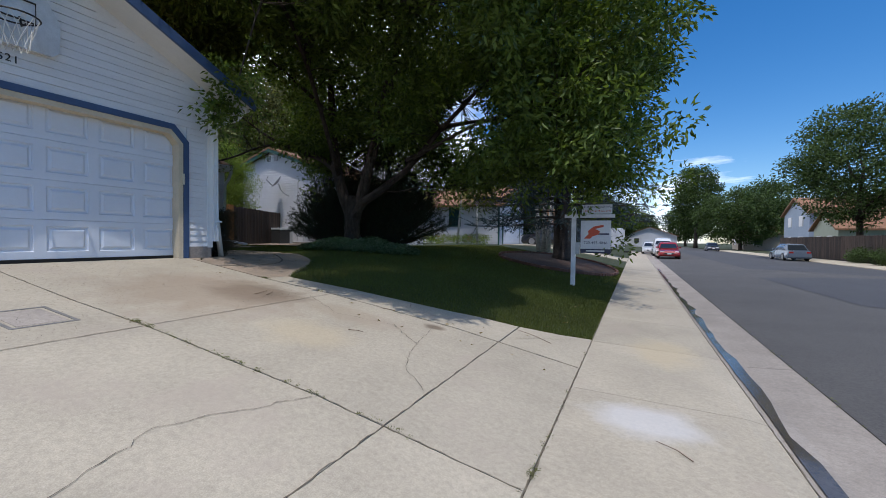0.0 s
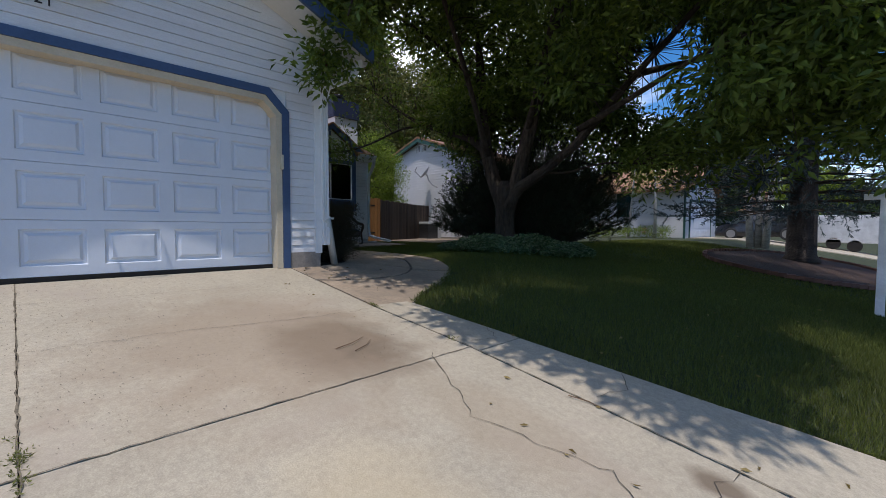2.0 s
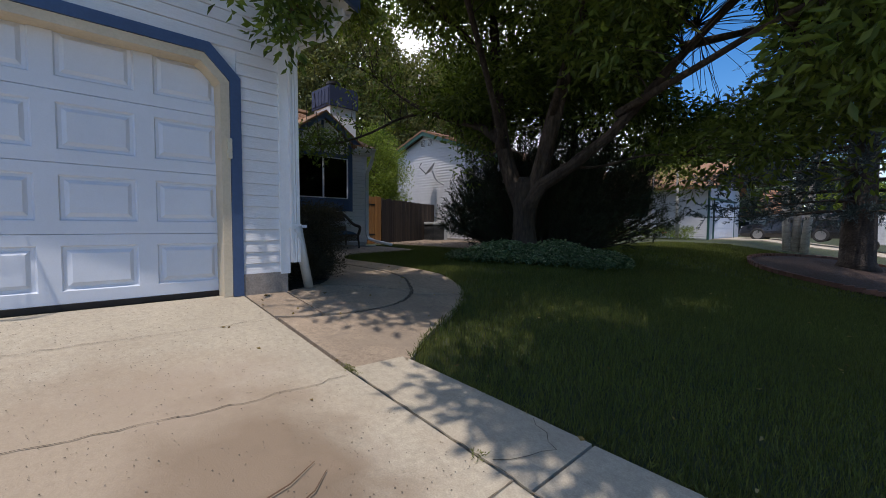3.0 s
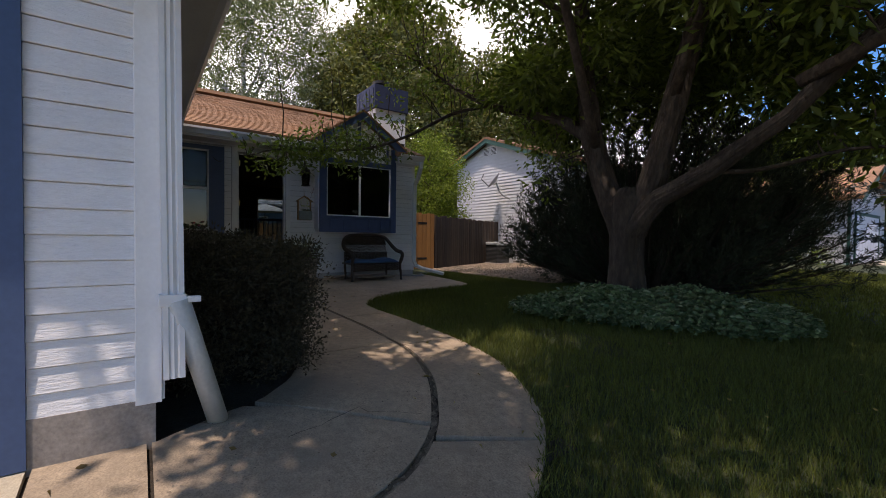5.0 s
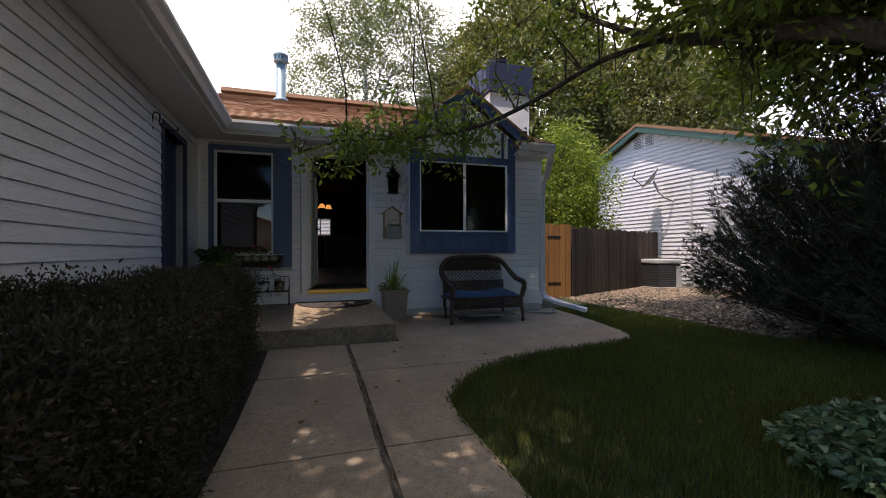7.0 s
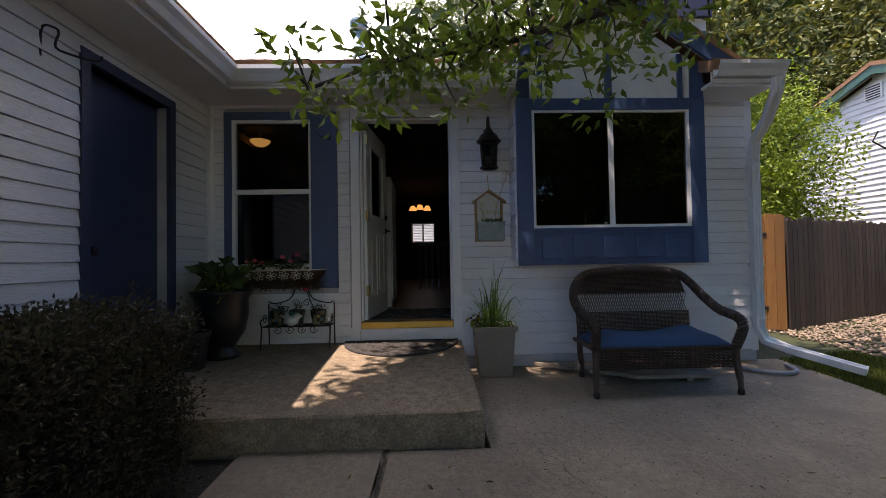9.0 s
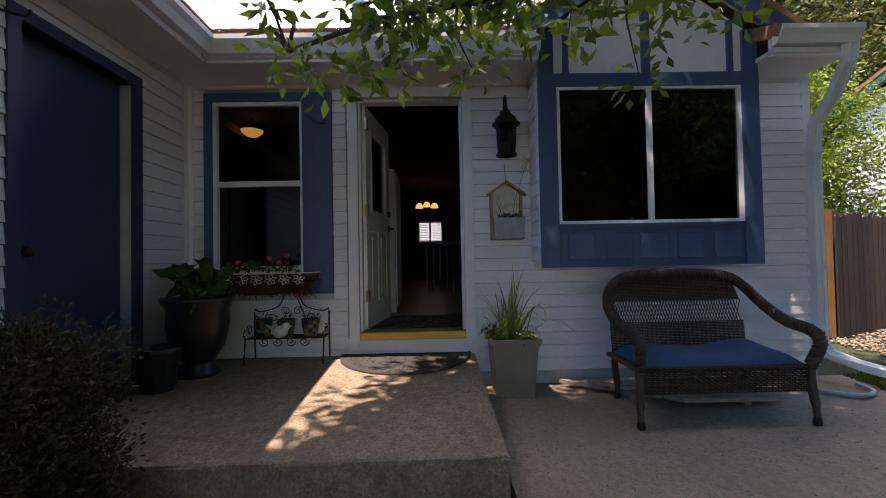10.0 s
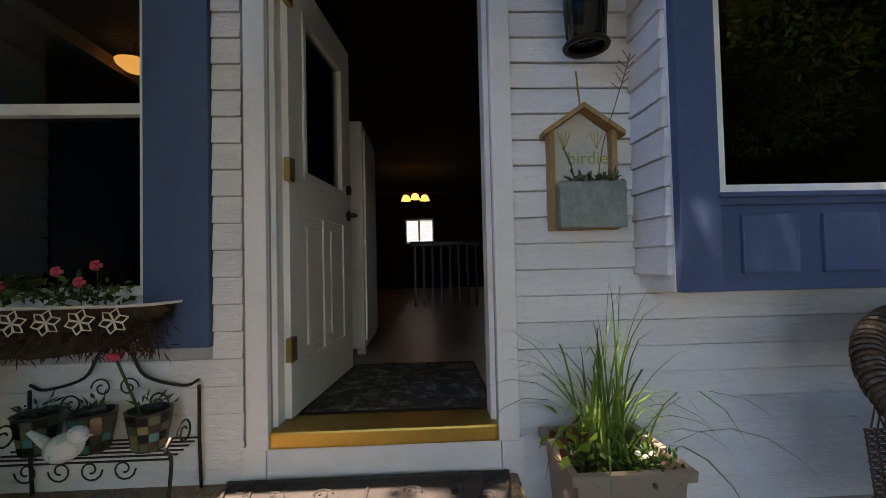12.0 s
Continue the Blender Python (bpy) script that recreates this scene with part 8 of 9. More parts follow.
        part("windscreen", bm, M_glass, thing, "dark glass")
    wr = .33 if style == "sedan" else .37
    for x in (-L * .58, L * .60):
        for s in (-1, 1):
            mw = m @ Matrix.Translation((x, s * (W - .10), wr)) @ Matrix.Rotation(radians(-90 * s), 4, "X")
            wh = part("wheel", lathe(bmesh.new(), (0, 0, 0), [(wr * .62, -.1), (wr * .96, -.1), (wr, -.07), (wr, .09), (wr * .94, .115), (wr * .66, .118), (wr * .62, .10)], 24, mw), M_tyre, thing, "black tyre", True)
            bm = lathe(bmesh.new(), (0, 0, 0), [(.04, .10), (wr * .62, .085), (wr * .66, .117), (wr * .60, .117)], 24, mw)
            for k in range(5):
                a = k * 1.2566
                box(bm, .03, wr * .62, -.035, .035, .085, .112, mw @ Matrix.Rotation(a, 4, "Z"))
            part("rim", bm, M_rim, wh, "five spoke alloy rim")
    for s in (-1, 1):
        part("headlight", box(bmesh.new(), L * .90, L * .975, s * W * .62 - .16, s * W * .62 + .16, hood * .66, hood * .80, m, 0.02), surface("lamp_lens", (0.7, 0.72, 0.74), 0.1), thing, "clear headlight")
        part("tail_light", box(bmesh.new(), -L * 1.005, -L * .93, s * W * .66 - .15, s * W * .66 + .15, belt * .72, belt * .88, m, 0.02), surface("red_lens", (0.35, 0.02, 0.02), 0.15), thing, "red tail light")
        part("mirror", box(bmesh.new(), L * .28, L * .36, s * (W + .02) - .09, s * (W + .02) + .09, belt + .02, belt + .15, m, 0.03), M_p, thing)
    part("grille", box(bmesh.new(), L * .96, L * 1.006, -W * .42, W * .42, .42, hood * .64, m, 0.02), M_tyre, thing, "dark grille")
    part("plate", box(bmesh.new(), L * .985, L * 1.015, -.16, .16, .40, .50, m), M_trim, thing, "pale number plate")
    return thing


car("red_car", "red saloon car parked at the kerb", (2.25, 43.3, -.13), -90, (0.30, 0.018, 0.018))
car("grey_car", "blue grey saloon car parked across the street", (12.0, 47.0, -.13), 93, (0.12, 0.15, 0.19))
car("black_suv", "black estate car on the next driveway", (-6.6, 35.3, ground_z(-6.6) + .02), 178, (0.012, 0.012, 0.014), 4.75, 1.9, 1.68, "suv")
car("white_car", "white saloon car parked further along the kerb", (1.2, 57.0, -.13), -90, (0.6, 0.6, 0.6))
car("white_pickup", "white high vehicle parked further along the street", (2.2, 50.5, -.13), -90, (0.62, 0.62, 0.62), 5.0, 1.95, 1.85, "suv")
car("dark_car", "small dark car far down the street", (11.3, 84.0, -.13), -92, (0.05, 0.06, 0.08))
trailer = root("white_trailer", "white box trailer parked beside the driveway", "trailer", (-2.9, 36.6, .4))
part("box_body", boxed(-4.3, -1.2, 35.7, 37.9, .75, 2.35, bevel=0.06), surface("trailer_white", (0.62, 0.63, 0.64), 0.4), trailer)
for k in range(9):
    part("rib", boxed(-4.25, -1.25, 35.68, 35.70, .95 + .15 * k, 1.0 + .15 * k), surface("trailer_white", (0.62, 0.63, 0.64), 0.4), trailer)
for x in (-3.3, -2.4):
    part("wheel", lathe(bmesh.new(), (0, 0, 0), [(.18, -.1), (.33, -.1), (.33, .1), (.18, .1)], 18, Matrix.Translation((x, 35.8, ground_z(x) + .33)) @ Matrix.Rotation(radians(90), 4, "X")), M_iron, trailer, "black wheel")
part("drawbar", boxed(-1.25, -.7, 36.7, 36.85, .45, .55), M_iron, trailer)

# ---- sign on the lawn ----
sign = root("yard_sign", "white hanging estate sign on a white post", "sign", (-1.88, 11.98, .08))
M_post = surface("white_post", (0.70, 0.70, 0.70), 0.5)
bm = boxed(-1.935, -1.825, 11.925, 12.035, .02, 2.16)
bmesh.ops.create_cone(bm, cap_ends=True, segments=4, radius1=.085, radius2=.005, depth=.09, matrix=Matrix.Translation((-1.88, 11.98, 2.205)) @ Matrix.Rotation(radians(45), 4, "Z"))
part("post", bm, M_post, sign)
part("arm", boxed(-2.12, -.86, 11.93, 12.03, 1.955, 2.045, bevel=0.004), M_post, sign)
M_board = surface("sign_white", (0.64, 0.65, 0.66), 0.4, 0.02, bump=0)
M_red = surface("sign_red", (0.55, 0.07, 0.02), 0.5, 0.05, bump=0)
M_ink = surface("sign_navy", (0.025, 0.03, 0.07), 0.5, 0.05, bump=0)
rider = part("rider_panel", boxed(-1.68, -.93, 11.965, 11.985, 2.06, 2.30), M_board, sign, "small upper panel")
words("24 HR. RECORDED INFO", 0.068, (-1.305, 11.963, 2.235), (90, 0, 0), M_ink, rider, "lettering", .001)
words("1-800-792-3148 ext. 3940", 0.066, (-1.305, 11.963, 2.13), (90, 0, 0), M_red, rider, "lettering", .001)
panel = part("main_panel", boxed(-1.70, -.95, 11.97, 11.99, 1.02, 1.88), M_board, sign, "large lower panel")
logo = prism(bmesh.new(), [(-1.62, 1.40), (-1.50, 1.52), (-1.52, 1.60), (-1.38, 1.72), (-1.13, 1.77), (-1.13, 1.71), (-1.34, 1.66), (-1.22, 1.60), (-1.24, 1.52), (-1.40, 1.46), (-1.46, 1.40)], "y", 11.965, 11.969)
part("red_emblem", logo, M_red, panel, "red brush stroke emblem")
part("emblem_bar", boxed(-1.26, -.99, 11.966, 11.969, 1.505, 1.545), M_ink, panel, "short dark bar")
words("720-495-4846", 0.105, (-1.325, 11.968, 1.29), (90, 0, 0), M_ink, panel, "lettering", .001)
part("footer", boxed(-1.70, -.95, 11.964, 11.969, 1.02, 1.13), M_ink, panel, "navy footer band")
part("footer_bar", boxed(-1.56, -1.10, 11.961, 11.9635, 1.06, 1.095), M_board, panel, "pale bar on the footer")
for x in (-1.58, -1.07):
    part("chain", tubed([(x, 11.98, 1.96), (x, 11.98, 1.87)], .006, 5), M_iron, sign)
part("flyer_box", boxed(-1.83, -1.72, 11.93, 12.03, .98, 1.30, bevel=.008), M_util, sign, "grey flyer box")

# ---- spruce bed with brick edging ----
mulch = [(-3.4 + 2.3 * math.cos(a), 19.2 + 4.4 * math.sin(a)) for a in np.linspace(0, 2 * math.pi, 40, endpoint=False)]
tagged(put("mulch_bed", slab_mesh("mulch_bed", mulch, surface("bark_mulch", (0.075, 0.042, 0.028), 0.95, 0.3, 5, 50, 0.6, 1.0, 35, bump_dist=.03), top=0.02, thick=.05)), "brown bark mulch bed round the spruce", "mulch", kind="structure")
edging = root("brick_edging", "ring of reddish edging bricks round the mulch bed", "edging", (-3.4, 14.8, .4))
M_brick = surface("edging_brick", (0.22, 0.105, 0.075), 0.9, 0.2, 5, 60, 0.3, 0.4, each=.35)
bme = boxed(-.105, .105, -.05, .05, -.03, .06, bevel=.008)
me_brick = bpy.data.meshes.new("brick"); bme.to_mesh(me_brick); bme.free(); me_brick.materials.append(M_brick)
rb_ = random.Random(2)
for a in np.linspace(0, 2 * math.pi, 96, endpoint=False):
    x, y = -3.4 + 2.36 * math.cos(a), 19.2 + 4.46 * math.sin(a)
    ob = new("brick", me_brick)
    ob.parent = edging
    b0 = edging.location
    ob.matrix_basis = pose(x - b0.x, y - b0.y, ground_z(x) + .03 - b0.z, rb_.uniform(-4, 4), rb_.uniform(-4, 4), math.degrees(math.atan2(4.46 * math.cos(a), -2.36 * math.sin(a))) + rb_.uniform(-5, 5))

# ---- trees round about ----
birch = root("birch_tree", "clump of pale birch trunks behind the spruce bed", "tree", (-5.5, 26.1, ground_z(-5.5)))
for dx, dy, lean in ((-.25, 0, -.25), (.02, .1, .05), (.3, -.05, .3)):
    part("trunk", tubed([(-5.5 + dx, 26.1 + dy, .6), (-5.5 + dx + lean * .4, 26.1 + dy, 2.5), (-5.5 + dx + lean * 1.5, 26.1 + dy, 6.5)], [.16, .13, .05], 10), M_bark2, birch, smooth=True)
rs8 = np.random.RandomState(41)
p, w = cloud(in_ellipsoid(240, (-5.5, 26.1, 6.4), (2.2, 2.2, 2.4), rs8), 30, .3, rs8)
put("crown", leaves("crown", p, w, .11, .07, M_far, rs8), birch, kind="stuff")
for x, y, l in ((-12.6, 29.6, .35), (-10.9, 29.3, -.1)):
    b = root("birch_sapling", "slender pale birch in front of the garage wall", "tree", (x, y, 1.0), "saplings")
    part("trunk", tubed([(x, y, .95), (x + l * .5, y, 3), (x + l, y, 5.6)], [.10, .08, .03], 8), M_bark2, b, smooth=True)
    p, w = cloud(in_ellipsoid(110, (x + l, y, 5.4), (1.5, 1.3, 1.8), rs8), 24, .22, rs8)
    put("crown", leaves("crown", p, w, .10, .06, M_bright, rs8), b, kind="stuff")

tree("lime_bush", "bright yellow green shrub behind the gate", (-17.9, 14.0, .95), 4.4, (-17.8, 13.9, 3.4), (1.15, 1.2, 2.2), 420, 60, .085, M_bright, 51, .06, spread=.22, category="bush")
tree("poplar_tree", "tall silvery poplar behind the house", (-29, 8.6, .9), 15, (-29, 10.5, 10.5), (3.6, 4.6, 5.6), 900, 60, .15, M_poplar, 52, .3, M_bark2, .34)
tree("poplar_tree", "tall silvery poplar behind the house", (-31, 16.5, .9), 15, (-31, 16.5, 10.0), (3.5, 3.6, 6.0), 640, 60, .15, M_poplar, 53, .3, M_bark2, .36)
tree("willow_tree", "drooping pale willow behind the roof", (-34, 3.2, .9), 10, (-34, 3.2, 6.8), (3.5, 3.2, 3.4), 260, 40, .2, M_poplar, 54, .3, None, .4)
tree("elm_tree", "tall olive green tree behind the neighbouring house", (-26, 17.5, .9), 15, (-26, 17.5, 8.5), (3.8, 4.6, 6.8), 1200, 56, .24, M_willow, 55, .35, None, .36)
tree("elm_tree", "tall olive green tree behind the neighbouring house", (-25.5, 25, .9), 14, (-25.5, 25, 8.0), (4.5, 5.2, 6.2), 1100, 56, .25, M_willow, 56, .35, None, .38)
tree("street_tree", "round green street tree behind the board fence", (17.5, 49.0, 0), 13, (17.5, 49.0, 8.4), (5.4, 5.6, 5.2), 560, 44, .30, M_far, 57, .28, None, .5)
tree("street_tree", "leafy green tree at the edge of the street", (21.0, 40.0, 0), 12, (21.0, 40.0, 7.0), (4.8, 5.0, 4.8), 420, 44, .30, M_far, 58, .28, None, .5)
tree("garden_tree", "dark green tree by the far pavement", (17, 93, 0), 10, (17, 93, 6.2), (7.5, 6.0, 4.8), 520, 36, .45, M_far, 59, .3, None, .6)
tree("garden_tree", "tall dark green tree far along the street", (12, 112, 0), 18, (12, 112, 11.5), (4.6, 4.5, 7.5), 420, 36, .5, M_far, 60, .4, None, .6)
tree("garden_tree", "dark green tree by the far pavement", (24, 104, 0), 14, (24, 104, 8), (6, 6, 6), 420, 36, .5, M_far, 61, .4, None, .6)
tree("garden_tree", "round green tree at the end of the street", (-6, 120, 0), 12, (-6, 120, 7), (6, 6, 5), 320, 36, .55, M_far, 62, .4, None, .7)
tree("garden_tree", "yellow green tree past the parked cars", (-6.5, 62, 0), 9, (-6.5, 62, 5.0), (3.6, 3.6, 3.8), 260, 36, .35, M_bright, 63, .3, None, .5)
for k, (x, y, h) in enumerate(((0, 150, 10), (14, 155, 12), (28, 140, 13), (42, 120, 13), (-18, 75, 12), (-16, 50, 11), (36, 70, 12))):
    tree("distant_tree", "distant green garden tree", (x, y, 0), h, (x, y, h * .58), (6.5, 6, h * .42), 240, 30, .7, M_far, 70 + k, .4, None, .8)

# ---- across the street ----
fr = root("board_fence", "dark brown board fence across the street", "fence", (14.8, 46, 0))
plank_run(fr, (14.8, 32.0), (14.8, 61.0), 0.02, 2.0, M_fence, 0.19, 0.01, 9)
plank_run(fr, (14.8, 61.0), (22.0, 61.0), 0.02, 2.0, M_fence, 0.24, 0.01, 10)
bush_rs = np.random.RandomState(77)
for y in (33.5, 36.5, 40.0):
    b = root("roadside_shrub", "low green shrub before the board fence", "bush", (14.3, y, 0), "roadside shrubs")
    p, w = cloud(in_ellipsoid(70, (14.2, y, .55), (.6, 1.1, .55), bush_rs), 30, .14, bush_rs)
    put("foliage", leaves("foliage", p, w, .12, .06, M_far, bush_rs), b, kind="stuff")


def plain_house(name, label, x0, x1, y0, y1, eave, ridge, paint, along="x"):
    h = root(name, label, "house", ((x0 + x1) / 2, (y0 + y1) / 2, 0))
    Mw = surface(name + "_siding", paint, 0.7, 0.06, 0.5, 10, 0.05, 0.1)
    if along == "x":
        ym = (y0 + y1) / 2
        part("wall", prism(bmesh.new(), [(y0, -.1), (y1, -.1), (y1, eave), (ym, ridge), (y0, eave)], "x", x0, x1), Mw, h)
        for s, yy in ((-1, y0), (1, y1)):
            part("roof", prism(bmesh.new(), [(ym, ridge + .2), (yy + s * .4, eave - .05), (yy + s * .4, eave - .25), (ym, ridge)], "x", x0 - .4, x1 + .4), M_brownshingle, h, "brown shingle roof")
        ws = [(x0 - .03, x0 + .02, y0 + (y1 - y0) * t - .6, y0 + (y1 - y0) * t + .6) for t in (.28, .72)]
    else:
        xm = (x0 + x1) / 2
        part("wall", prism(bmesh.new(), [(x0, -.1), (x1, -.1), (x1, eave), (xm, ridge), (x0, eave)], "y", y0, y1), Mw, h)
        for s, xx in ((-1, x0), (1, x1)):
            part("roof", prism(bmesh.new(), [(xm, ridge + .2), (xx + s * .4, eave - .05), (xx + s * .4, eave - .25), (xm, ridge)], "y", y0 - .4, y1 + .4), M_brownshingle, h, "brown shingle roof")
        ws = []
    ws += [(x0 + (x1 - x0) * t - .6, x0 + (x1 - x0) * t + .6, y0 - .03, y0 + .02) for t in (.25, .7)]
    for a, b, c, d in ws:
        for z in ([1.0] if eave < 4 else [1.0, 3.7]):
            wn = part("window", boxed(a - .08, b + .08, c - .01 if d - c < .2 else c - .08, d + .01 if d - c < .2 else d + .08, z - .08, z + 1.28), M_trim, h)
            part("pane", boxed(a, b, c - .02 if d - c < .2 else c, d + .02 if d - c < .2 else d, z, z + 1.2), surface("far_pane", (0.05, 0.06, 0.07), 0.1, bump=0), wn)
    return h


plain_house("blue_house", "blue grey two storey house across the street", 19.5, 29, 68, 78, 5.4, 7.4, (0.30, 0.36, 0.44), "x")
plain_house("sage_garage_house", "sage green garage wing across the street", 19.5, 27, 59.5, 66.5, 3.1, 5.0, (0.33, 0.36, 0.28), "x")
plain_house("white_house", "white bungalow at the bend of the street", -3.5, 9.5, 128, 138, 3.0, 5.2, (0.62, 0.64, 0.66), "y")
plain_house("pale_house", "pale house behind the parked cars", -18, -9.5, 52, 62, 3.2, 5.2, (0.50, 0.50, 0.48), "x")
plain_house("tan_house", "tan house behind trees", 18, 27, 96, 106, 3.2, 5.2, (0.45, 0.38, 0.30), "x")

# Unseen house opposite, added so the entry panes mirror less open sky.
plain_house("reflected_house", "brown bungalow out of view, added for the window reflections", 20, 28, -4, 8, 3.1, 5.2, (0.30, 0.24, 0.18), "x")


# ---- cracks, weeds and litter on the paving ----
def ribbon(name, label, pts, width, material, lift=0.0025, seed=0, jitter=0.02):
    r = random.Random(seed)
    line = []
    for (x0, y0), (x1, y1) in zip(pts, pts[1:]):
        n = max(2, int(math.hypot(x1 - x0, y1 - y0) / 0.07))
        for k in range(n):
            t = k / n
            line.append((x0 + (x1 - x0) * t + r.uniform(-jitter, jitter), y0 + (y1 - y0) * t + r.uniform(-jitter, jitter)))
    line.append(pts[-1])
    bm = bmesh.new()
    prev = None
    for i, (x, y) in enumerate(line):
        a, b = line[max(i - 1, 0)], line[min(i + 1, len(line) - 1)]
        n = math.hypot(b[0] - a[0], b[1] - a[1]) or 1
        w = width * r.uniform(0.35, 1.0) * 0.5
        ox, oy = -(b[1] - a[1]) / n * w, (b[0] - a[0]) / n * w
        z = ground_z(x) + lift
        now = (bm.verts.new((x + ox, y + oy, z)), bm.verts.new((x - ox, y - oy, z)))
        if prev:
            bm.faces.new((prev[0], prev[1], now[1], now[0]))
        prev = now
    return part(name, bm, material, None, label, category="crack", kind="structure")


M_crack = surface("crack_dirt", (0.10, 0.08, 0.055), 0.95, 0.3, 20, 80, 0.4, 0.3)
M_fillet = surface("joint_dirt", (0.23, 0.19, 0.13), 0.95, 0.35, 9, 80, 0.5, 0.4)
CRACKS = [
    [(-4.35, 4.6), (-3.6, 4.2), (-2.9, 4.4), (-2.4, 4.0), (-2.2, 3.4), (-1.85, 3.1)],
    [(-2.4, 4.0), (-2.55, 4.75), (-2.5, 4.94)],
    [(-1.78, 5.2), (-1.5, 5.6), (-1.0, 6.2)],
    [(-6.62, 4.95), (-6.66, 4.0), (-6.70, 2.9), (-6.72, 1.5), (-6.70, 0.0)],
    [(-5.48, 4.93), (-5.50, 4.3), (-5.62, 3.4), (-5.66, 2.5)],
    [(-2.36, 2.4), (-2.7, 1.6), (-2.4, 0.7), (-2.6, -0.4)],
    [(-3.3, 5.05), (-3.2, 5.35), (-3.35, 5.6)], [(-4.4, 5.0), (-4.25, 5.3), (-4.5, 5.45)],
    [(-6.3, 2.45), (-6.1, 1.4), (-6.3, 0.2)],
    [(-10.9, 7.9), (-11.6, 8.3), (-12.2, 8.1)],
    [(-7.1, 5.9), (-7.2, 6.3), (-7.0, 6.6)],
]
for k, c in enumerate(CRACKS):
    ribbon("crack", "thin dirty crack in the concrete", c, 0.006, M_crack, 0.0022, k)
for k, c in enumerate(([(-7.40, 2.45), (-0.9, 2.45)], [(-4.27, -2.5), (-4.27, 4.95)], [(-1.80, -2.5), (-1.80, 4.95)], [(-5.55, 4.957), (-0.9, 4.957)], [(-0.878, -2), (-0.878, 24)], [(0.661, -2), (0.661, 24)])):
    ribbon("joint_dirt", "dirt packed in a concrete joint", c, 0.012, M_fillet, 0.0015, 40 + k, 0.008)

ribbon("joint_dirt", "dirt and dry moss packed in the curved walk joint", GAP, 0.055, M_fillet, -0.012, 61, 0.009)
ribbon("joint_dirt", "dry leaf litter along the curved walk joint", GAP[4:], 0.03, M_crack, -0.008, 62, 0.014)

rsw = np.random.RandomState(90)
weeds = root("joint_weeds", "small weeds and dry moss growing in the joints", "weed", (-3, 2.45, 0.35), kind="stuff")
W = []
for n, f in ((60, lambda t: (-4.6 + 3.8 * t, 2.45)), (16, lambda t: (-4.45 + .2 * t, 2.45)), (14, lambda t: (-0.88, 2.4 + 3.4 * t)), (10, lambda t: (-0.88, 2.6 + .1 * t)), (46, lambda t: (-0.90, 6.4 + 14 * t)), (60, lambda t: (1.38, 2 + 16 * t)), (18, lambda t: (-5.6 + .2 * t, 4.96)), (8, lambda t: (-4.5 + .1 * t, 4.95))):
    for t in rsw.uniform(0, 1, n) ** 1.6 * (0.8 + 0.2 * rsw.uniform(0, 1)):
        x, y = f(t)
        W.append((x + rsw.normal() * .012, y + rsw.normal() * .012, ground_z(x) + 0.006))
p, w = cloud(np.array(W), 7, 0.014, rsw, 0.4)
put("foliage", leaves("foliage", p, w + [0, 0, 1.0], 0.017, 0.006, M_willow, rsw), weeds, kind="stuff")

# rim of longer grass over the paving edges
rim = [q for q in LAWN[1:-5]]
pts = []
for a, b in zip(rim, rim[1:]):
    n = int(math.hypot(b[0] - a[0], b[1] - a[1]) * 160)
    for t in rsw.uniform(0, 1, n) ** 1.6 * (0.8 + 0.2 * rsw.uniform(0, 1)):
        pts.append((a[0] + (b[0] - a[0]) * t + rsw.normal() * .012, a[1] + (b[1] - a[1]) * t + rsw.normal() * .012))
pts = np.array(pts)
pz = np.column_stack([pts, np.interp(pts[:, 0], GX, GZ) - 0.02])
put("lawn_edge", leaves("lawn_edge", pz, np.column_stack([rsw.normal(size=(len(pz), 2)) * .6, np.ones(len(pz))]), 0.06, 0.007, M_grass, rsw, 0.1), None, "longer grass hanging over the paving edge", "grass", kind="stuff")

# twigs, fallen leaves
M_twig = surface("dry_twig", (0.14, 0.085, 0.05), 0.9, 0.2)
for k, (x, y, a, l) in enumerate(((-4.75, 4.05, 1.9, .32), (-4.65, 4.15, 2.1, .25), (-2.15, 1.15, .8, .16), (0.02, 3.3, 2.4, .28), (-1.3, 5.55, 2.8, .5), (-3.1, 3.8, .4, .16), (-12.2, 10.3, 2.6, .14), (-3.4, 4.9, 0.2, .2))):
    z = ground_z(x) + .007
    d = Vector((math.cos(a), math.sin(a), 0)) * l
    p0 = Vector((x, y, z)); p1 = p0 + d
    p1.z = ground_z(p1.x) + .007
    mid = (p0 + p1) / 2 + Vector((0.02, 0.015, .002))
    part("twig", tubed([p0, mid, p1], [.004, .003, .002], 5), M_twig, None, "dry brown twig lying on the concrete", category="twig", group="fallen twigs")
lit = np.column_stack([rsw.uniform(-12, -1, 240), rsw.uniform(4.2, 11, 240)])
lit = lit[~((lit[:, 0] < -7.4) & (lit[:, 1] < 6.6))]
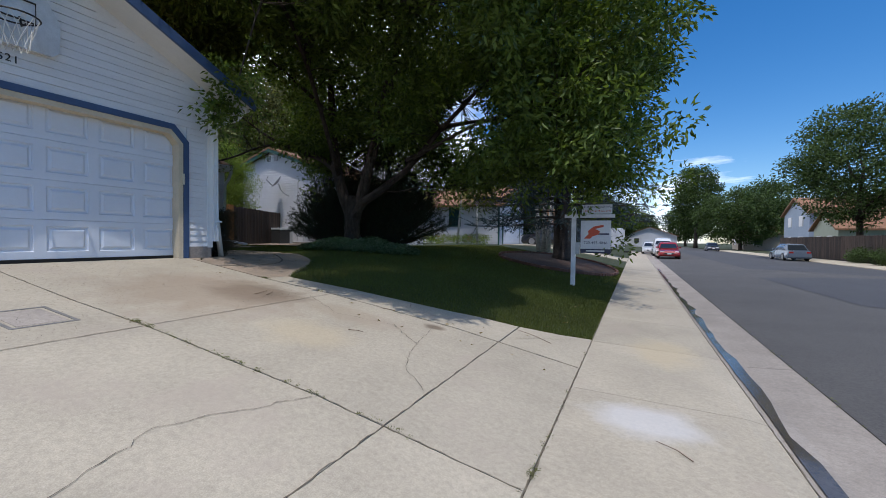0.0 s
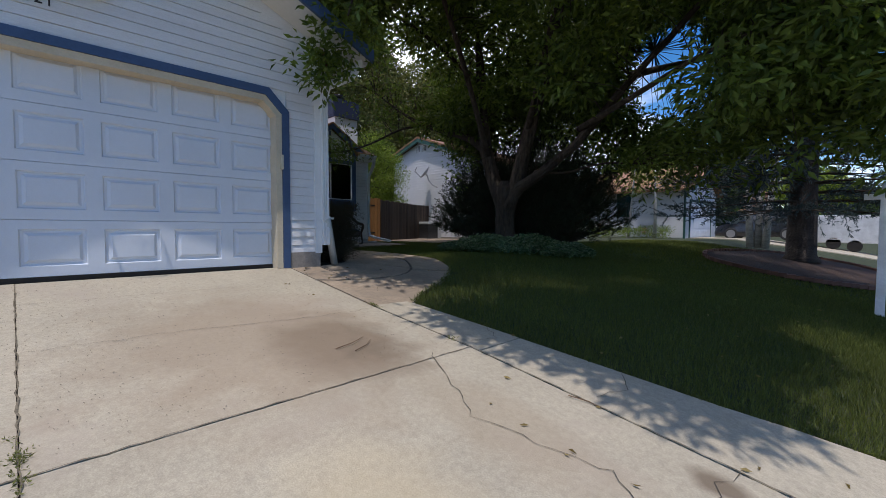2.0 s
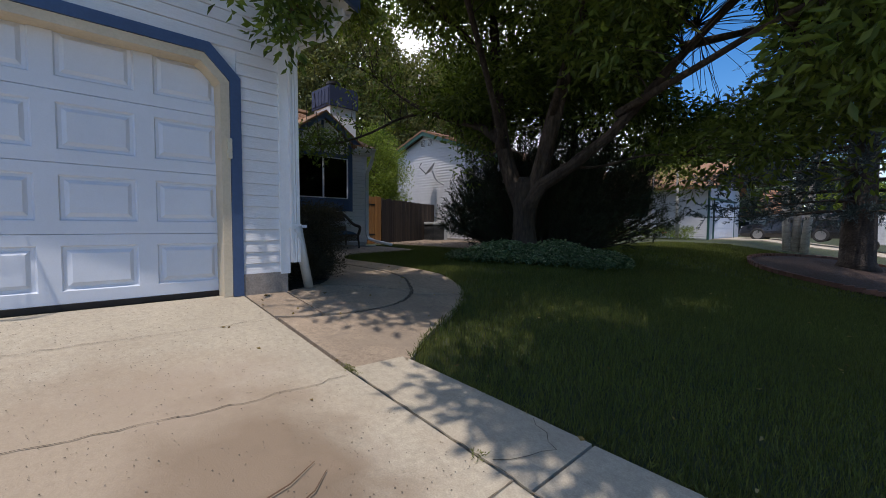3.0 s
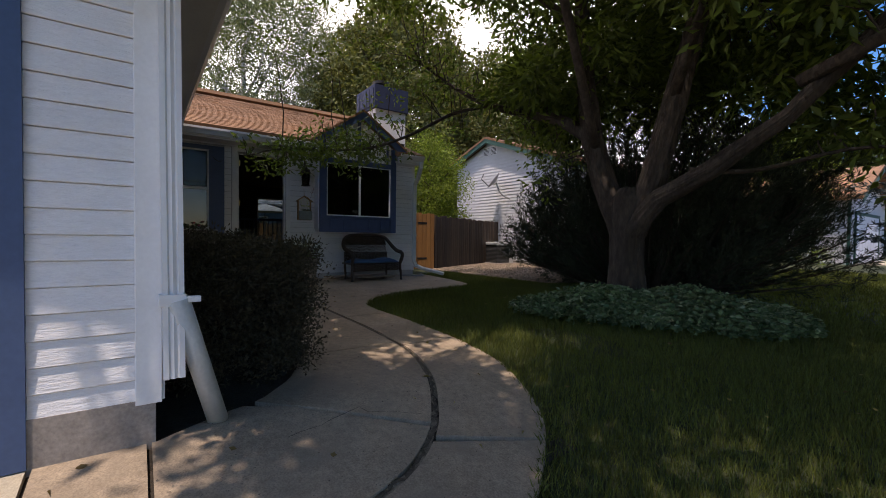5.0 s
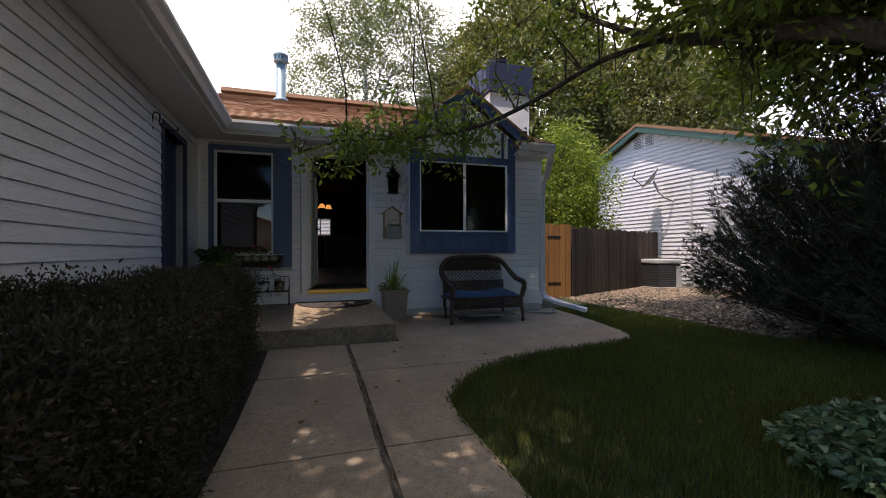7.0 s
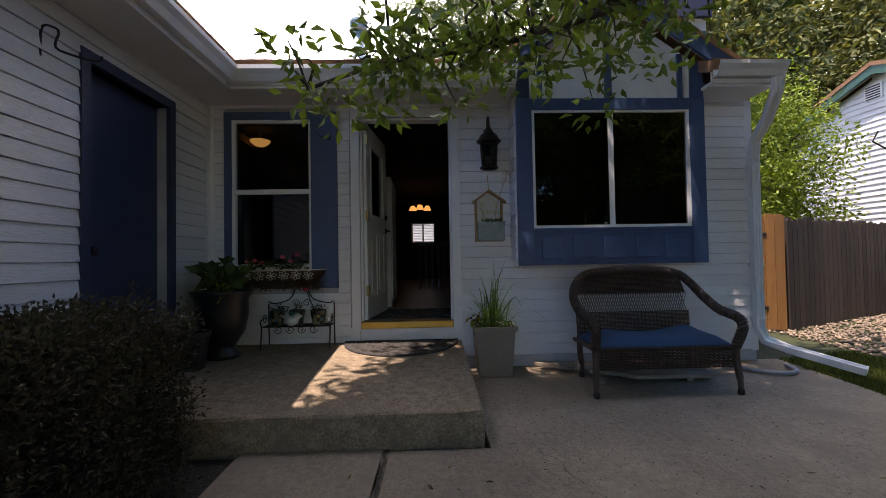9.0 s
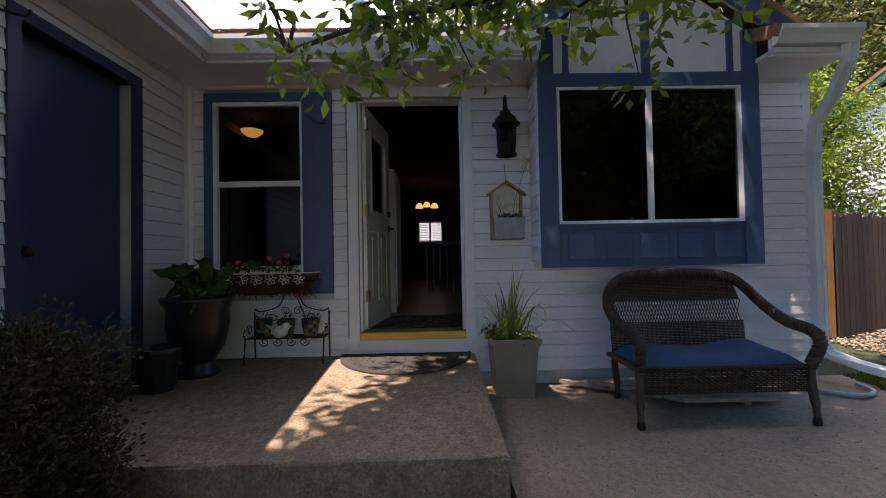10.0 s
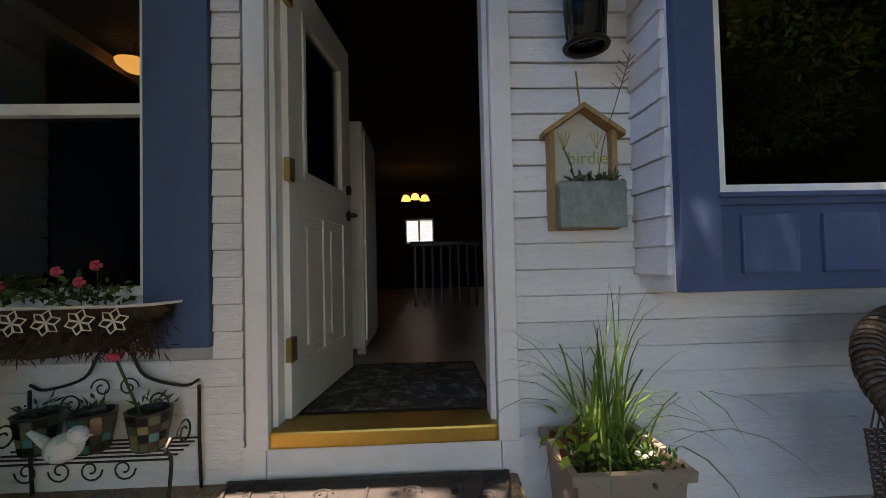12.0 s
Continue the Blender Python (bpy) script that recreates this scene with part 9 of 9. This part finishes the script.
lz = np.column_stack([lit, np.interp(lit[:, 0], GX, GZ) + .004 + .05 * inside(lit[:, 0], lit[:, 1], LAWN)])
flatw = np.column_stack([rsw.normal(size=(len(lz), 2)), np.zeros(len(lz))])
put("fallen_leaves", leaves("fallen_leaves", lz, flatw, 0.045, 0.02, leaf_mat("dry_leaf", (0.14, 0.09, 0.03), (0.32, 0.24, 0.09)), rsw, 0.15), None, "scattered small dry leaves", "leaf litter", kind="stuff")

# loose grit and exposed aggregate on the worn drive
M_grit = surface("drive_grit", (0.31, 0.25, 0.18), 0.9, 0.3, 9, 60, 0.3, 0.2, island=0.6)
stones("drive_grit", "brown grit scattered over the worn driveway", [(-7.3, 1.2), (-4.4, 1.6), (-4.3, 4.9), (-7.3, 4.9)], 2200, 0.0034, M_grit, 0.002, 31, 0.5, "grit")
stones("walk_grit", "fine grit and leaf crumbs on the shaded walk", [(-11.0, 6.5), (-11.0, 7.7), (-8.2, 7.65), (-6.6, 7.0), (-5.6, 5.2), (-7.3, 5.4), (-7.8, 6.1)], 1200, 0.004, M_grit, 0.002, 32, 0.5, "grit")
stones("patio_grit", "fine grit and crumbs on the patio", [(-11.2, 7.4), (-11.3, 9.8), (-13.6, 10.6), (-13.6, 7.9)], 700, 0.005, M_grit, 0.002, 33, 0.5, "grit")

# meter pit cover in the driveway
cover = root("utility_cover", "square grey utility cover set in the driveway", "utility cover", (-5.05, 1.95, .62))
M_cov = surface("cover_grey", (0.22, 0.21, 0.19), 0.85, 0.2, 5, 80, 0.3, 0.3)
for a, b, c, d in ((-5.32, -4.72, 1.72, 1.75), (-5.32, -4.72, 2.15, 2.18), (-5.32, -5.29, 1.75, 2.15), (-4.75, -4.72, 1.75, 2.15)):
    me = slab_mesh("frame", [(a, c), (b, c), (b, d), (a, d)], M_cov, top=.004, thick=.02)
    put("frame", me, cover)
put("lid", slab_mesh("lid", [(-5.26, 1.78), (-4.78, 1.78), (-4.78, 2.12), (-5.26, 2.12)], M_gutterpan, top=.003, thick=.02), cover)
